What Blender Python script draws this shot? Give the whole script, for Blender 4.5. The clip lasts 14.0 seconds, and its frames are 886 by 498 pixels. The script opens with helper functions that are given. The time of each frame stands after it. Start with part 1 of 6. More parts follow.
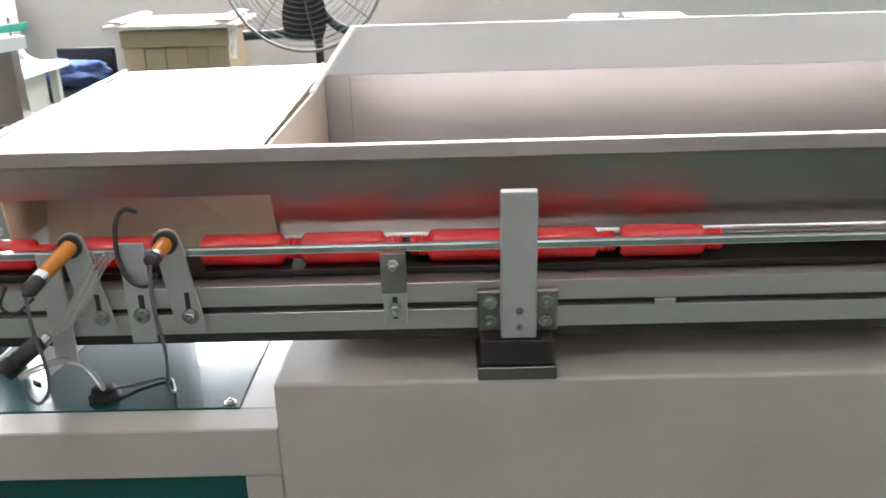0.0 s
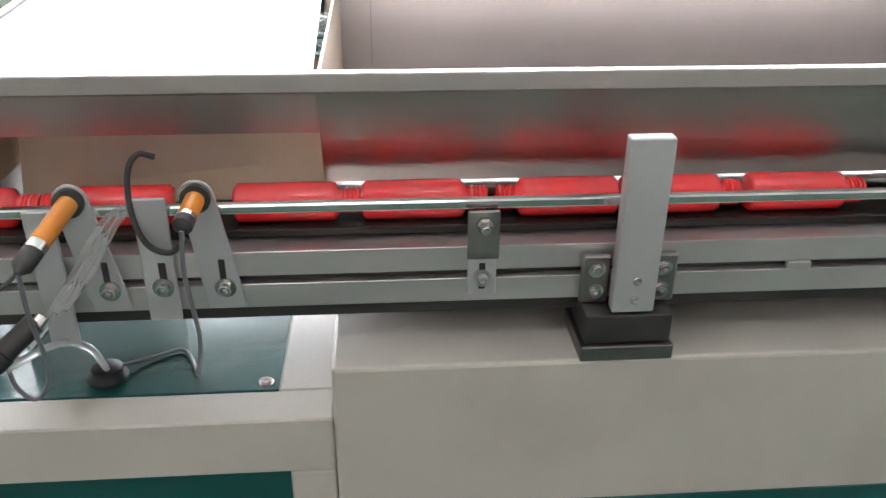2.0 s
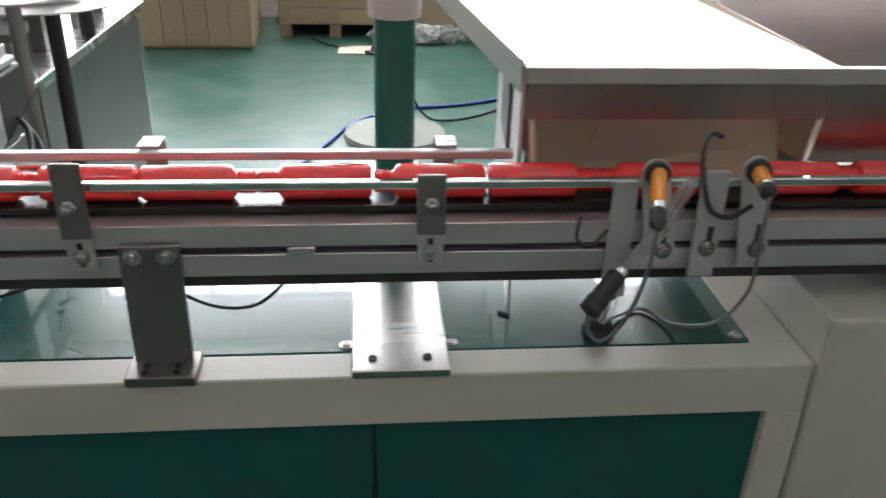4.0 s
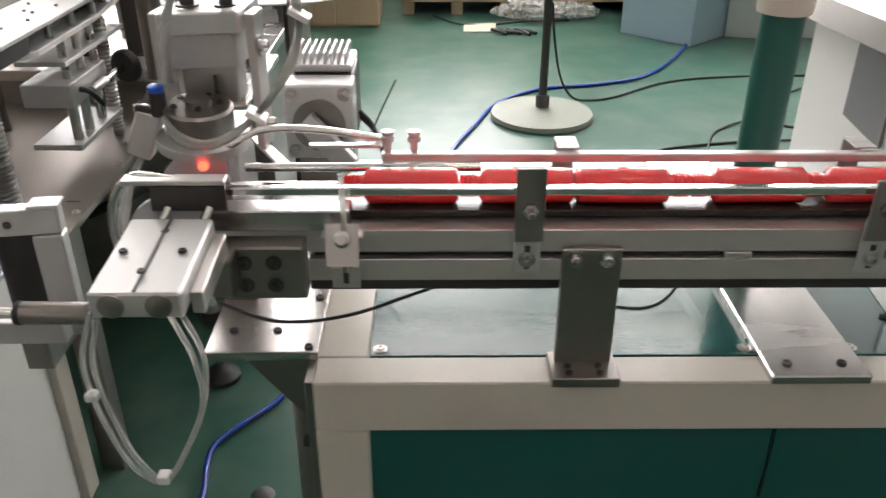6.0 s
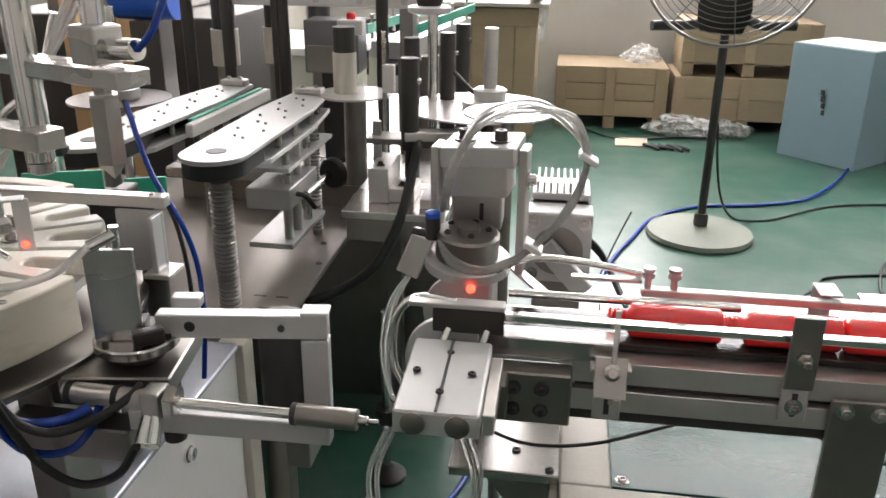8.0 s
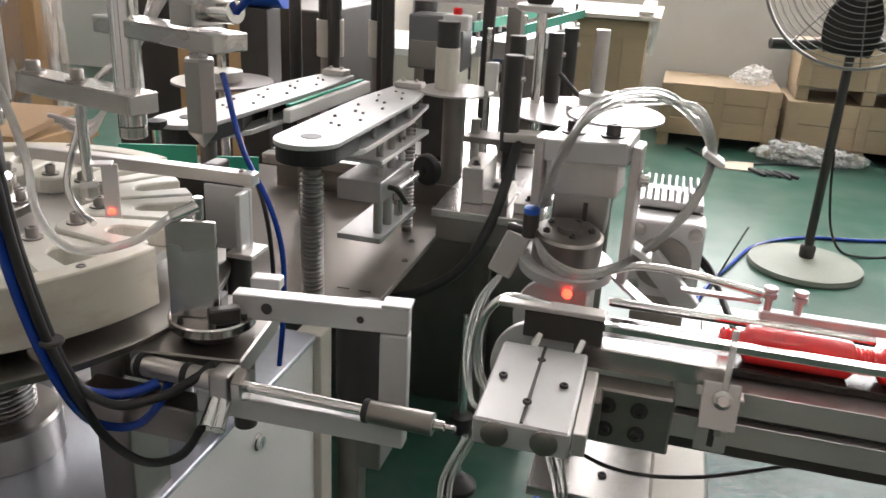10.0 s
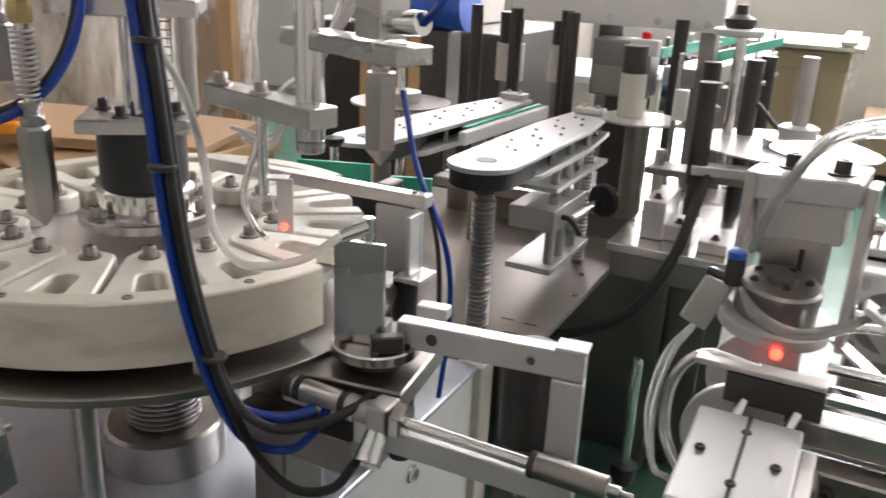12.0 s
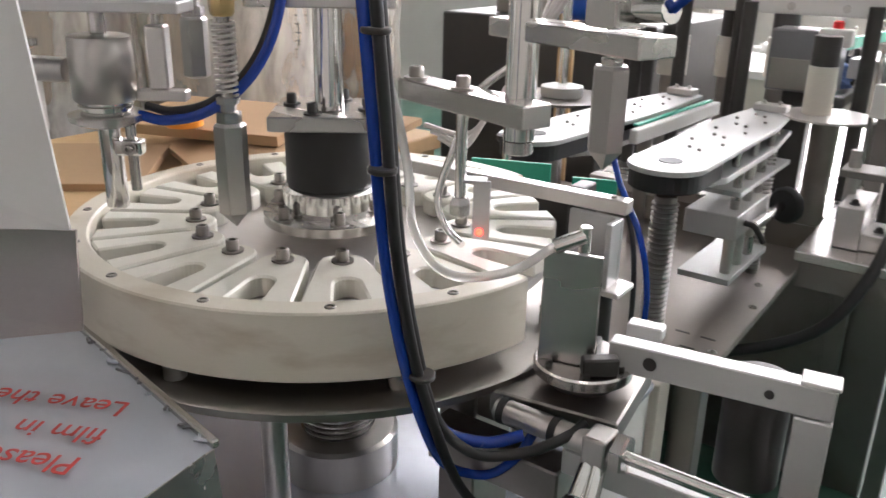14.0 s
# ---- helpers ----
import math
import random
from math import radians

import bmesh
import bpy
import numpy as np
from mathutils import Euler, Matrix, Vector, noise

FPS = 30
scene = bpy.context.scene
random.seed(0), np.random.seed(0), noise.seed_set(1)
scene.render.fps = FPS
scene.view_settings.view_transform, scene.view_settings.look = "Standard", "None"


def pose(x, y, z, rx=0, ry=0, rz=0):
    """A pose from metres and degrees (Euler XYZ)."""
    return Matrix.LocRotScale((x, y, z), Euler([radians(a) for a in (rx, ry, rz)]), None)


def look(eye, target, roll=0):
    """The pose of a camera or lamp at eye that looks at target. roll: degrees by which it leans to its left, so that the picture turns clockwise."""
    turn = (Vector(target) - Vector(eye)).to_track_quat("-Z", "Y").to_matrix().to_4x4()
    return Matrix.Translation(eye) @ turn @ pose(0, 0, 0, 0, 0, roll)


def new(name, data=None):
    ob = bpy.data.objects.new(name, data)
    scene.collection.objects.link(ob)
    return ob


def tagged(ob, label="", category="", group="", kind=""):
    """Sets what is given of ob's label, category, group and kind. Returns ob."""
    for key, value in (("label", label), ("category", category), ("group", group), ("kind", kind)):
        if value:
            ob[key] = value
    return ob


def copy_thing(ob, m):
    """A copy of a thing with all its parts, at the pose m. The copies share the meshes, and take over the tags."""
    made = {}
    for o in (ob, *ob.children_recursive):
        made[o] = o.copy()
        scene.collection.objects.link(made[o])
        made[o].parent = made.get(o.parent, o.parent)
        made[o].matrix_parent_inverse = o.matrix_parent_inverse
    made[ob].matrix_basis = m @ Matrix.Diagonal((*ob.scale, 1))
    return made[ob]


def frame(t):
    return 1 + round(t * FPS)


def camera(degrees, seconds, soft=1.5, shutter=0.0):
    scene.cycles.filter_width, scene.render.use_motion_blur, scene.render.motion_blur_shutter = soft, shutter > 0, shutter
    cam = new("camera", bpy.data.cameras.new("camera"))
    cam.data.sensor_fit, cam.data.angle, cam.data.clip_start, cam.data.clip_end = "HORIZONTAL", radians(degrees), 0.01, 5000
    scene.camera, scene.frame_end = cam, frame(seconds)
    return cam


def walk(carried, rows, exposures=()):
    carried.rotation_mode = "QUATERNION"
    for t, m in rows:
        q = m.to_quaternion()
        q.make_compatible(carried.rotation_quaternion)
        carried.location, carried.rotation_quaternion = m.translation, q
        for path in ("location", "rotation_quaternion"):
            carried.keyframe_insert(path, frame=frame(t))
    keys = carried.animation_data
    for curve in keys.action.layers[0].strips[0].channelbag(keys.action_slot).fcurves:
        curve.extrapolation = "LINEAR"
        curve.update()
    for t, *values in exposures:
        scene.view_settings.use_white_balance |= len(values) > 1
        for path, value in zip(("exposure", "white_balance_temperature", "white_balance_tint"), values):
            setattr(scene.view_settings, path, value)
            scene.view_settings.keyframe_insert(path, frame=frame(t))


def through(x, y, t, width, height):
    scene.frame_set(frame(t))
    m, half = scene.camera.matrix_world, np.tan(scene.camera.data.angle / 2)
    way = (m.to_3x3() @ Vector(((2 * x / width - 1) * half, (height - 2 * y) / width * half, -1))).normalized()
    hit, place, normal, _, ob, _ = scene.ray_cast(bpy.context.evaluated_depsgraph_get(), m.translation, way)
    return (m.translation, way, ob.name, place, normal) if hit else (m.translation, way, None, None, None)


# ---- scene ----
cam = camera(56.3, 14.0, shutter=0.4)
PATH = [
    (0, (1.482, -0.903, 1.338), (1.459, 0.978, 0.658), -1.6),
    (0.5, (1.403, -0.78, 1.308), (1.491, 1.066, 0.544), -0.6),
    (1, (1.365, -0.71, 1.31), (1.491, 1.096, 0.459), -0.0),
    (1.5, (1.336, -0.684, 1.322), (1.481, 1.098, 0.425), 0.5),
    (2, (1.319, -0.699, 1.33), (1.463, 1.072, 0.413), 0.6),
    (2.5, (1.273, -0.737, 1.332), (1.396, 1.044, 0.43), 0.8),
    (3, (0.988, -0.789, 1.316), (1.265, 0.996, 0.457), 2.8),
    (3.5, (0.823, -0.811, 1.34), (1.092, 0.959, 0.447), 2.5),
    (4, (0.742, -0.799, 1.342), (0.919, 0.98, 0.445), 1.7),
    (6.3, (0.293, -0.764, 1.369), (0.315, 0.993, 0.413), 0.2),
    (6.5, (0.261, -0.767, 1.373), (0.287, 0.992, 0.422), 0.1),
    (7, (0.216, -0.772, 1.375), (0.201, 1.012, 0.471), 0.0),
    (7.5, (0.21, -0.785, 1.391), (0.078, 1.038, 0.579), 0.5),
    (8, (0.189, -0.794, 1.407), (-0.077, 1.045, 0.669), 0.6),
    (8.2, (0.186, -0.798, 1.405), (-0.09, 1.045, 0.677), 0.5),
    (10.5, (0.164, -0.71, 1.355), (-0.367, 1.079, 0.638), 3.6),
    (11, (0.157, -0.688, 1.35), (-0.424, 1.092, 0.647), 3.8),
    (11.5, (0.145, -0.676, 1.35), (-0.523, 1.078, 0.661), 3.5),
    (12, (0.126, -0.67, 1.343), (-0.715, 1.013, 0.665), 2.6),
    (12.5, (0.096, -0.663, 1.322), (-0.912, 0.925, 0.64), 1.6),
    (13, (0.061, -0.635, 1.301), (-1.123, 0.833, 0.636), 1.3),
    (13.5, (0.027, -0.623, 1.314), (-1.162, 0.837, 0.64), 1.5),
    (14, (-0.001, -0.652, 1.328), (-1.077, 0.882, 0.629), 1.2),
]
LIGHT = [(0, 0.6, 5750, 14), (1, 0.75, 5750, 14), (2, 0.85, 5750, 14), (2.5, 0.8, 5750, 13), (3, 0.5, 5750, 12), (3.5, 0.0, 5750, 12), (4, -0.1, 5800, 12), (6.5, 0.12, 6300, 16), (7.5, 0.2, 6250, 15), (8, -0.05, 6200, 15), (11, 0.05, 6200, 15), (11.5, 0.3, 6200, 15), (12, 0.15, 6150, 16), (12.5, -0.1, 6100, 16), (13, 0.25, 6050, 16), (13.5, 0.15, 6000, 16), (14, 0.2, 6000, 16)]
walk(cam, [(t, look(e, g, r)) for t, e, g, r in PATH], LIGHT)

# ---------- world and light ----------
FLOOR_Z = 0.0
world = bpy.data.worlds.new("world")
scene.world = world
world.use_nodes = True
sky = world.node_tree.nodes.new("ShaderNodeTexSky")
sky.sky_type, sky.sun_disc = "NISHITA", False
sky.sun_elevation, sky.sun_rotation = radians(35), radians(200)
world.node_tree.nodes["Background"].inputs[1].default_value = 0.08
world.node_tree.links.new(sky.outputs[0], world.node_tree.nodes["Background"].inputs[0])


# ---------- materials ----------
def mat(name, colour, rough=0.5, metal=0.0, vary=0.12, scale=8.0, grain=60.0, bump=0.05, stretch=(1, 1, 1), coat=0.0, dirt=None,
        dirt_amount=0.0, random_hue=0.0, dirt_from=0.52, dirt_to=0.75, dirt_detail=8):
    m = bpy.data.materials.new(name)
    m.use_nodes = True
    nt = m.node_tree
    b = nt.nodes["Principled BSDF"]
    b.inputs["Metallic"].default_value = metal
    b.inputs["Coat Weight"].default_value = coat
    tc = nt.nodes.new("ShaderNodeTexCoord")
    mp = nt.nodes.new("ShaderNodeMapping")
    mp.inputs["Scale"].default_value = stretch
    nt.links.new(tc.outputs["Object"], mp.inputs[0])
    big = nt.nodes.new("ShaderNodeTexNoise")
    big.inputs["Scale"].default_value, big.inputs["Detail"].default_value = scale, 5
    fine = nt.nodes.new("ShaderNodeTexNoise")
    fine.inputs["Scale"].default_value, fine.inputs["Detail"].default_value = grain, 3
    nt.links.new(mp.outputs[0], big.inputs[0])
    nt.links.new(mp.outputs[0], fine.inputs[0])
    mix = nt.nodes.new("ShaderNodeMix")
    mix.data_type, mix.blend_type = "RGBA", "MIX"
    lo = [c * (1 - vary) for c in colour]
    hi = [min(1, c * (1 + vary)) for c in colour]
    mix.inputs["A"].default_value, mix.inputs["B"].default_value = (*lo, 1), (*hi, 1)
    add = nt.nodes.new("ShaderNodeMath")
    add.operation = "MULTIPLY_ADD"
    add.inputs[1].default_value, add.inputs[2].default_value = 0.4, 0.0
    half = nt.nodes.new("ShaderNodeMath")
    half.operation = "MULTIPLY_ADD"
    half.inputs[1].default_value = 0.6
    nt.links.new(fine.outputs[0], add.inputs[0])
    nt.links.new(big.outputs[0], half.inputs[0])
    nt.links.new(add.outputs[0], half.inputs[2])
    nt.links.new(half.outputs[0], mix.inputs["Factor"])
    out = mix.outputs["Result"]
    if dirt:
        spots = nt.nodes.new("ShaderNodeTexNoise")
        spots.inputs["Scale"].default_value, spots.inputs["Detail"].default_value = scale * 1.7, dirt_detail
        nt.links.new(mp.outputs[0], spots.inputs[0])
        ramp = nt.nodes.new("ShaderNodeValToRGB")
        ramp.color_ramp.elements[0].position, ramp.color_ramp.elements[1].position = dirt_from, dirt_to
        ramp.color_ramp.elements[1].color = (dirt_amount, dirt_amount, dirt_amount, 1)
        nt.links.new(spots.outputs[0], ramp.inputs[0])
        soil = nt.nodes.new("ShaderNodeMix")
        soil.data_type = "RGBA"
        soil.inputs["B"].default_value = (*dirt, 1)
        nt.links.new(ramp.outputs[0], soil.inputs["Factor"])
        nt.links.new(out, soil.inputs["A"])
        out = soil.outputs["Result"]
    if random_hue:
        info = nt.nodes.new("ShaderNodeObjectInfo")
        hsv = nt.nodes.new("ShaderNodeHueSaturation")
        rng = nt.nodes.new("ShaderNodeMapRange")
        rng.inputs[3].default_value, rng.inputs[4].default_value = 1 - random_hue, 1 + random_hue
        nt.links.new(info.outputs["Random"], rng.inputs[0])
        nt.links.new(rng.outputs[0], hsv.inputs["Value"])
        nt.links.new(out, hsv.inputs["Color"])
        out = hsv.outputs[0]
    nt.links.new(out, b.inputs["Base Color"])
    rr = nt.nodes.new("ShaderNodeMapRange")
    rr.inputs[3].default_value, rr.inputs[4].default_value = max(0.02, rough - 0.06), min(1, rough + 0.06)
    nt.links.new(big.outputs[0], rr.inputs[0])
    nt.links.new(rr.outputs[0], b.inputs["Roughness"])
    if bump:
        bp = nt.nodes.new("ShaderNodeBump")
        bp.inputs["Strength"].default_value, bp.inputs["Distance"].default_value = bump, 0.002
        nt.links.new(fine.outputs[0], bp.inputs["Height"])
        nt.links.new(bp.outputs[0], b.inputs["Normal"])
    return m


def glow(name, colour, strength):
    m = bpy.data.materials.new(name)
    m.use_nodes = True
    b = m.node_tree.nodes["Principled BSDF"]
    b.inputs["Base Color"].default_value = (*colour, 1)
    b.inputs["Emission Color"].default_value = (*colour, 1)
    b.inputs["Emission Strength"].default_value = strength
    return m


def clear(name, colour, rough, weight, ior=1.45):
    m = mat(name, colour, rough, vary=0.03, bump=0)
    b = m.node_tree.nodes["Principled BSDF"]
    b.inputs["Transmission Weight"].default_value, b.inputs["IOR"].default_value = weight, ior
    return m


ALU = mat("brushed_aluminium", (0.62, 0.59, 0.57), 0.36, 0.75, 0.08, 6, 150, 0.012, (0.15, 1, 1), dirt=(0.3, 0.28, 0.26), dirt_amount=0.25)
ALU_MATT = mat("anodised_aluminium", (0.55, 0.545, 0.54), 0.42, 0.5, 0.06, 10, 300, 0.02)
STEEL = mat("stainless_steel", (0.56, 0.54, 0.52), 0.27, 1.0, 0.1, 5, 220, 0.004, (0.1, 1, 1))
STEEL_V = mat("machined_steel", (0.5, 0.48, 0.46), 0.3, 1.0, 0.08, 9, 160, 0.004, (1, 1, 0.2))
CHROME = mat("polished_chrome", (0.78, 0.77, 0.75), 0.12, 1.0, 0.05, 10, 100, 0.0)
PLATE = mat("raw_steel_plate", (0.29, 0.27, 0.25), 0.36, 1.0, 0.12, 6, 200, 0.015, dirt=(0.16, 0.14, 0.12), dirt_amount=0.35)
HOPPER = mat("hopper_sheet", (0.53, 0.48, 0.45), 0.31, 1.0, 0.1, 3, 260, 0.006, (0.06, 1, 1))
# Hopper sheet again, darkened: the bin's inner shade is put into the colour.
BIN_SHADED = mat("shaded_bin_sheet", (0.4, 0.375, 0.36), 0.3, 1.0, 0.1, 3, 260, 0.006, (0.06, 1, 1))
TRAY = mat("pale_tray_sheet", (0.8, 0.79, 0.77), 0.22, 0.55, 0.04, 3, 200, 0.004, (0.1, 1, 1))
# The end sheet's warm reflection and strong light are put into this beige.
BEIGE = mat("beige_lit_sheet", (0.74, 0.6, 0.47), 0.5, 0, 0.06, 5, 90, 0.05)
PAINT = mat("warm_grey_machine_paint", (0.56, 0.525, 0.46), 0.31, 0, 0.06, 3, 180, 0.12, dirt=(0.3, 0.27, 0.22), dirt_amount=0.3)
GREEN = mat("dark_green_panel_paint", (0.010, 0.085, 0.075), 0.2, 0, 0.1, 4, 350, 0.1, coat=1.0)
GREEN_POST = mat("green_post_paint", (0.012, 0.11, 0.085), 0.35, 0, 0.1, 4, 80, 0.05)
RUBBER = mat("black_rubber", (0.018, 0.018, 0.018), 0.5, 0, 0.2, 20, 120, 0.1)
BLACK = mat("black_oxide_steel", (0.05, 0.046, 0.043), 0.42, 0.3, 0.2, 30, 150, 0.05)
GREY_BOX = mat("grey_plastic", (0.16, 0.16, 0.17), 0.4, 0, 0.1, 10, 100, 0.04)
NYLON = mat("white_nylon", (0.66, 0.64, 0.57), 0.4, 0, 0.05, 9, 140, 0.08, dirt=(0.45, 0.4, 0.3), dirt_amount=0.35)
NYLON_RING = mat("ivory_nylon_ring", (0.62, 0.58, 0.49), 0.42, 0, 0.06, 5, 160, 0.08, (1, 1, 3), dirt=(0.36, 0.29, 0.2), dirt_amount=0.75)
WHITE = mat("white_paint", (0.72, 0.71, 0.69), 0.35, 0, 0.05, 6, 90, 0.05)
CREAM = mat("cream_plastic", (0.6, 0.57, 0.5), 0.4, 0, 0.05, 6, 90, 0.05)
RED = mat("glossy_red_plastic", (0.92, 0.04, 0.04), 0.16, 0, 0.08, 10, 60, 0.03, coat=1.0, random_hue=0.08)
RED.node_tree.nodes["Principled BSDF"].inputs["Subsurface Weight"].default_value = 0.45
RED.node_tree.nodes["Principled BSDF"].inputs["Subsurface Radius"].default_value = (0.02, 0.003, 0.002)
YELLOW = mat("amber_plastic", (0.75, 0.27, 0.02), 0.3, 0, 0.06, 10, 60, 0.02)
BLUE = mat("blue_hose", (0.01, 0.045, 0.3), 0.25, 0, 0.08, 10, 60, 0.02)
BLUE_FIT = mat("blue_fitting", (0.02, 0.1, 0.5), 0.35, 0, 0.08, 10, 60, 0.02)
BRASS = mat("dull_brass", (0.55, 0.42, 0.2), 0.35, 0.9, 0.1, 20, 90, 0.01)
WIRE = mat("dull_wire", (0.2, 0.2, 0.19), 0.4, 0.6, 0.1, 20, 90, 0.0)
CLEAR = clear("clear_hose", (0.88, 0.87, 0.84), 0.14, 0.62)
TUBE_CLEAR = clear("thin_clear_tube", (0.9, 0.9, 0.88), 0.1, 0.8, 1.3)


def film_wrap(name):
    """Thin clear film: mostly see-through, with milky folds and sharp glints."""
    m = bpy.data.materials.new(name)
    m.use_nodes = True
    nt = m.node_tree
    b = nt.nodes["Principled BSDF"]
    b.inputs["Base Color"].default_value, b.inputs["Roughness"].default_value = (0.85, 0.85, 0.83, 1), 0.12
    tc = nt.nodes.new("ShaderNodeTexCoord")
    fold = nt.nodes.new("ShaderNodeTexNoise")
    fold.inputs["Scale"].default_value, fold.inputs["Detail"].default_value, fold.inputs["Distortion"].default_value = 13, 7, 0.35
    mp = nt.nodes.new("ShaderNodeMapping")
    mp.inputs["Scale"].default_value, mp.inputs["Rotation"].default_value = (1, 1, 0.3), (0.3, 0.2, 0)
    nt.links.new(tc.outputs["Object"], mp.inputs[0])
    nt.links.new(mp.outputs[0], fold.inputs[0])
    rng = nt.nodes.new("ShaderNodeMapRange")
    rng.inputs[1].default_value, rng.inputs[2].default_value, rng.inputs[3].default_value, rng.inputs[4].default_value = 0.38, 0.72, 0.12, 0.75
    nt.links.new(fold.outputs[0], rng.inputs[0])
    nt.links.new(rng.outputs[0], b.inputs["Alpha"])
    bp = nt.nodes.new("ShaderNodeBump")
    bp.inputs["Strength"].default_value, bp.inputs["Distance"].default_value = 0.9, 0.03
    nt.links.new(fold.outputs[0], bp.inputs["Height"])
    nt.links.new(bp.outputs[0], b.inputs["Normal"])
    return m




def thin_card(name, colour, through):
    """Thin card that lets some light through."""
    m = mat(name, colour, 0.6, 0, 0.06, 5, 90, 0.06)
    nt = m.node_tree
    b = nt.nodes["Principled BSDF"]
    lit = nt.nodes.new("ShaderNodeBsdfTranslucent")
    lit.inputs["Color"].default_value = (*colour, 1)
    mix = nt.nodes.new("ShaderNodeMixShader")
    mix.inputs[0].default_value = through
    nt.links.new(b.outputs[0], mix.inputs[1])
    nt.links.new(lit.outputs[0], mix.inputs[2])
    nt.links.new(mix.outputs[0], nt.nodes["Material Output"].inputs["Surface"])
    return m


WRAP = film_wrap("stretch_wrap")
THIN_CARD = thin_card("thin_beige_card", (0.78, 0.66, 0.54), 0.5)
FLOORM = mat("green_epoxy_floor", (0.033, 0.1, 0.072), 0.32, 0, 0.2, 2.4, 26, 0.05, dirt=(0.125, 0.17, 0.138), dirt_amount=0.58, dirt_from=0.40, dirt_to=0.72, dirt_detail=5)
FLOORM.node_tree.nodes["Principled BSDF"].inputs["Specular IOR Level"].default_value = 0.3
WALLM = mat("white_plaster_wall", (0.55, 0.54, 0.51), 0.8, 0, 0.05, 1.5, 40, 0.1, dirt=(0.45, 0.44, 0.41), dirt_amount=0.4)
WALL_WARM = mat("warm_grey_wall", (0.46, 0.425, 0.4), 0.8, 0, 0.06, 1.5, 40, 0.1, dirt=(0.3, 0.27, 0.25), dirt_amount=0.4)
CEIL = mat("ceiling_sheet", (0.78, 0.78, 0.76), 0.8, 0, 0.05, 1, 20, 0.05)
WOOD = mat("pale_crate_wood", (0.36, 0.275, 0.175), 0.7, 0, 0.2, 5, 60, 0.2, (0.2, 1, 1), random_hue=0.15)
LID = mat("weathered_lid_board", (0.5, 0.46, 0.4), 0.7, 0, 0.12, 5, 60, 0.15, (0.2, 1, 1))
PINE = mat("pine_board", (0.52, 0.34, 0.17), 0.6, 0, 0.2, 5, 60, 0.2, (1, 1, 0.2), random_hue=0.12)
CARD = mat("brown_cardboard", (0.42, 0.27, 0.15), 0.8, 0, 0.1, 6, 90, 0.1, random_hue=0.1)
CARD_PALE = mat("beige_card", (0.55, 0.45, 0.35), 0.75, 0, 0.08, 6, 90, 0.08)
CARD_BLUE = mat("blue_grey_carton", (0.22, 0.31, 0.36), 0.6, 0, 0.07, 3, 80, 0.05)
GREY_PALE = mat("pale_grey_carton", (0.36, 0.39, 0.38), 0.6, 0, 0.07, 3, 80, 0.05)
CLOTH = mat("blue_cloth", (0.09, 0.14, 0.3), 0.9, 0, 0.3, 15, 90, 0.3)
# Lighter than FILM: the windows' reflection on the top is put into the colour.
TOP_FILM_LIT = mat("lit_filmed_top_sheet", (0.64, 0.66, 0.74), 0.22, 0.5, 0.08, 6, 60, 0.06, dirt=(0.4, 0.41, 0.44), dirt_amount=0.4)
TABLE = mat("dull_steel_table", (0.31, 0.28, 0.255), 0.48, 0.9, 0.12, 5, 200, 0.01, dirt=(0.3, 0.27, 0.24), dirt_amount=0.3)
FILM = mat("protective_film", (0.46, 0.485, 0.54), 0.3, 0.2, 0.1, 6, 60, 0.12, dirt=(0.4, 0.42, 0.46), dirt_amount=0.5)
RED_INK = mat("red_print", (0.55, 0.06, 0.05), 0.5, 0, 0.05, 10, 60, 0)
BELT_M = mat("conveyor_belt", (0.035, 0.029, 0.026), 0.2, 0, 0.1, 6, 120, 0.03, (0.2, 1, 1))
BELT_M.node_tree.nodes["Principled BSDF"].inputs["Specular IOR Level"].default_value = 0.28
GREENBELT = mat("green_guide_strip", (0.02, 0.35, 0.22), 0.4, 0, 0.06, 6, 60, 0.03)
LED = glow("red_sensor_light", (1.0, 0.03, 0.012), 11.0)
DAY = glow("daylight_sky", (1.0, 0.965, 0.92), 12.5)
TUBE = glow("lamp_tube", (1.0, 0.9, 0.78), 26.0)

# ---------- mesh helpers ----------
ORIGIN = {}


def thing(name, loc, label, category, group="", kind=""):
    ob = new(name)
    ob.empty_display_size = 0.05
    ob.location = loc
    ORIGIN[ob.name] = Vector(loc)
    return tagged(ob, label, category, group, kind)


def part(name, bm, material, parent, label="", smooth=None):
    o = ORIGIN[parent.name] if parent else Vector()
    bmesh.ops.translate(bm, verts=bm.verts, vec=-o)
    me = bpy.data.meshes.new(name)
    if smooth is not None:
        bmesh.ops.recalc_face_normals(bm, faces=bm.faces)
        lim = radians(smooth)
        for f in bm.faces:
            f.smooth = True
        for e in bm.edges:
            if len(e.link_faces) != 2 or e.calc_face_angle(0) > lim:
                e.smooth = False
    bm.to_mesh(me)
    bm.free()
    me.materials.append(material)
    ob = new(name, me)
    if parent:
        ob.parent = parent
        ORIGIN[ob.name] = o
    if label:
        ob["label"] = label
    return ob


def solo(name, bm, material, label, category, group="", kind="", smooth=None, at=None):
    """A thing that is one mesh, with its origin at the point given."""
    at = Vector(at) if at else Vector()
    bmesh.ops.translate(bm, verts=bm.verts, vec=-at)
    ob = part(name, bm, material, None, "", smooth)
    ob.location = at
    ORIGIN[ob.name] = at
    return tagged(ob, label, category, group, kind)


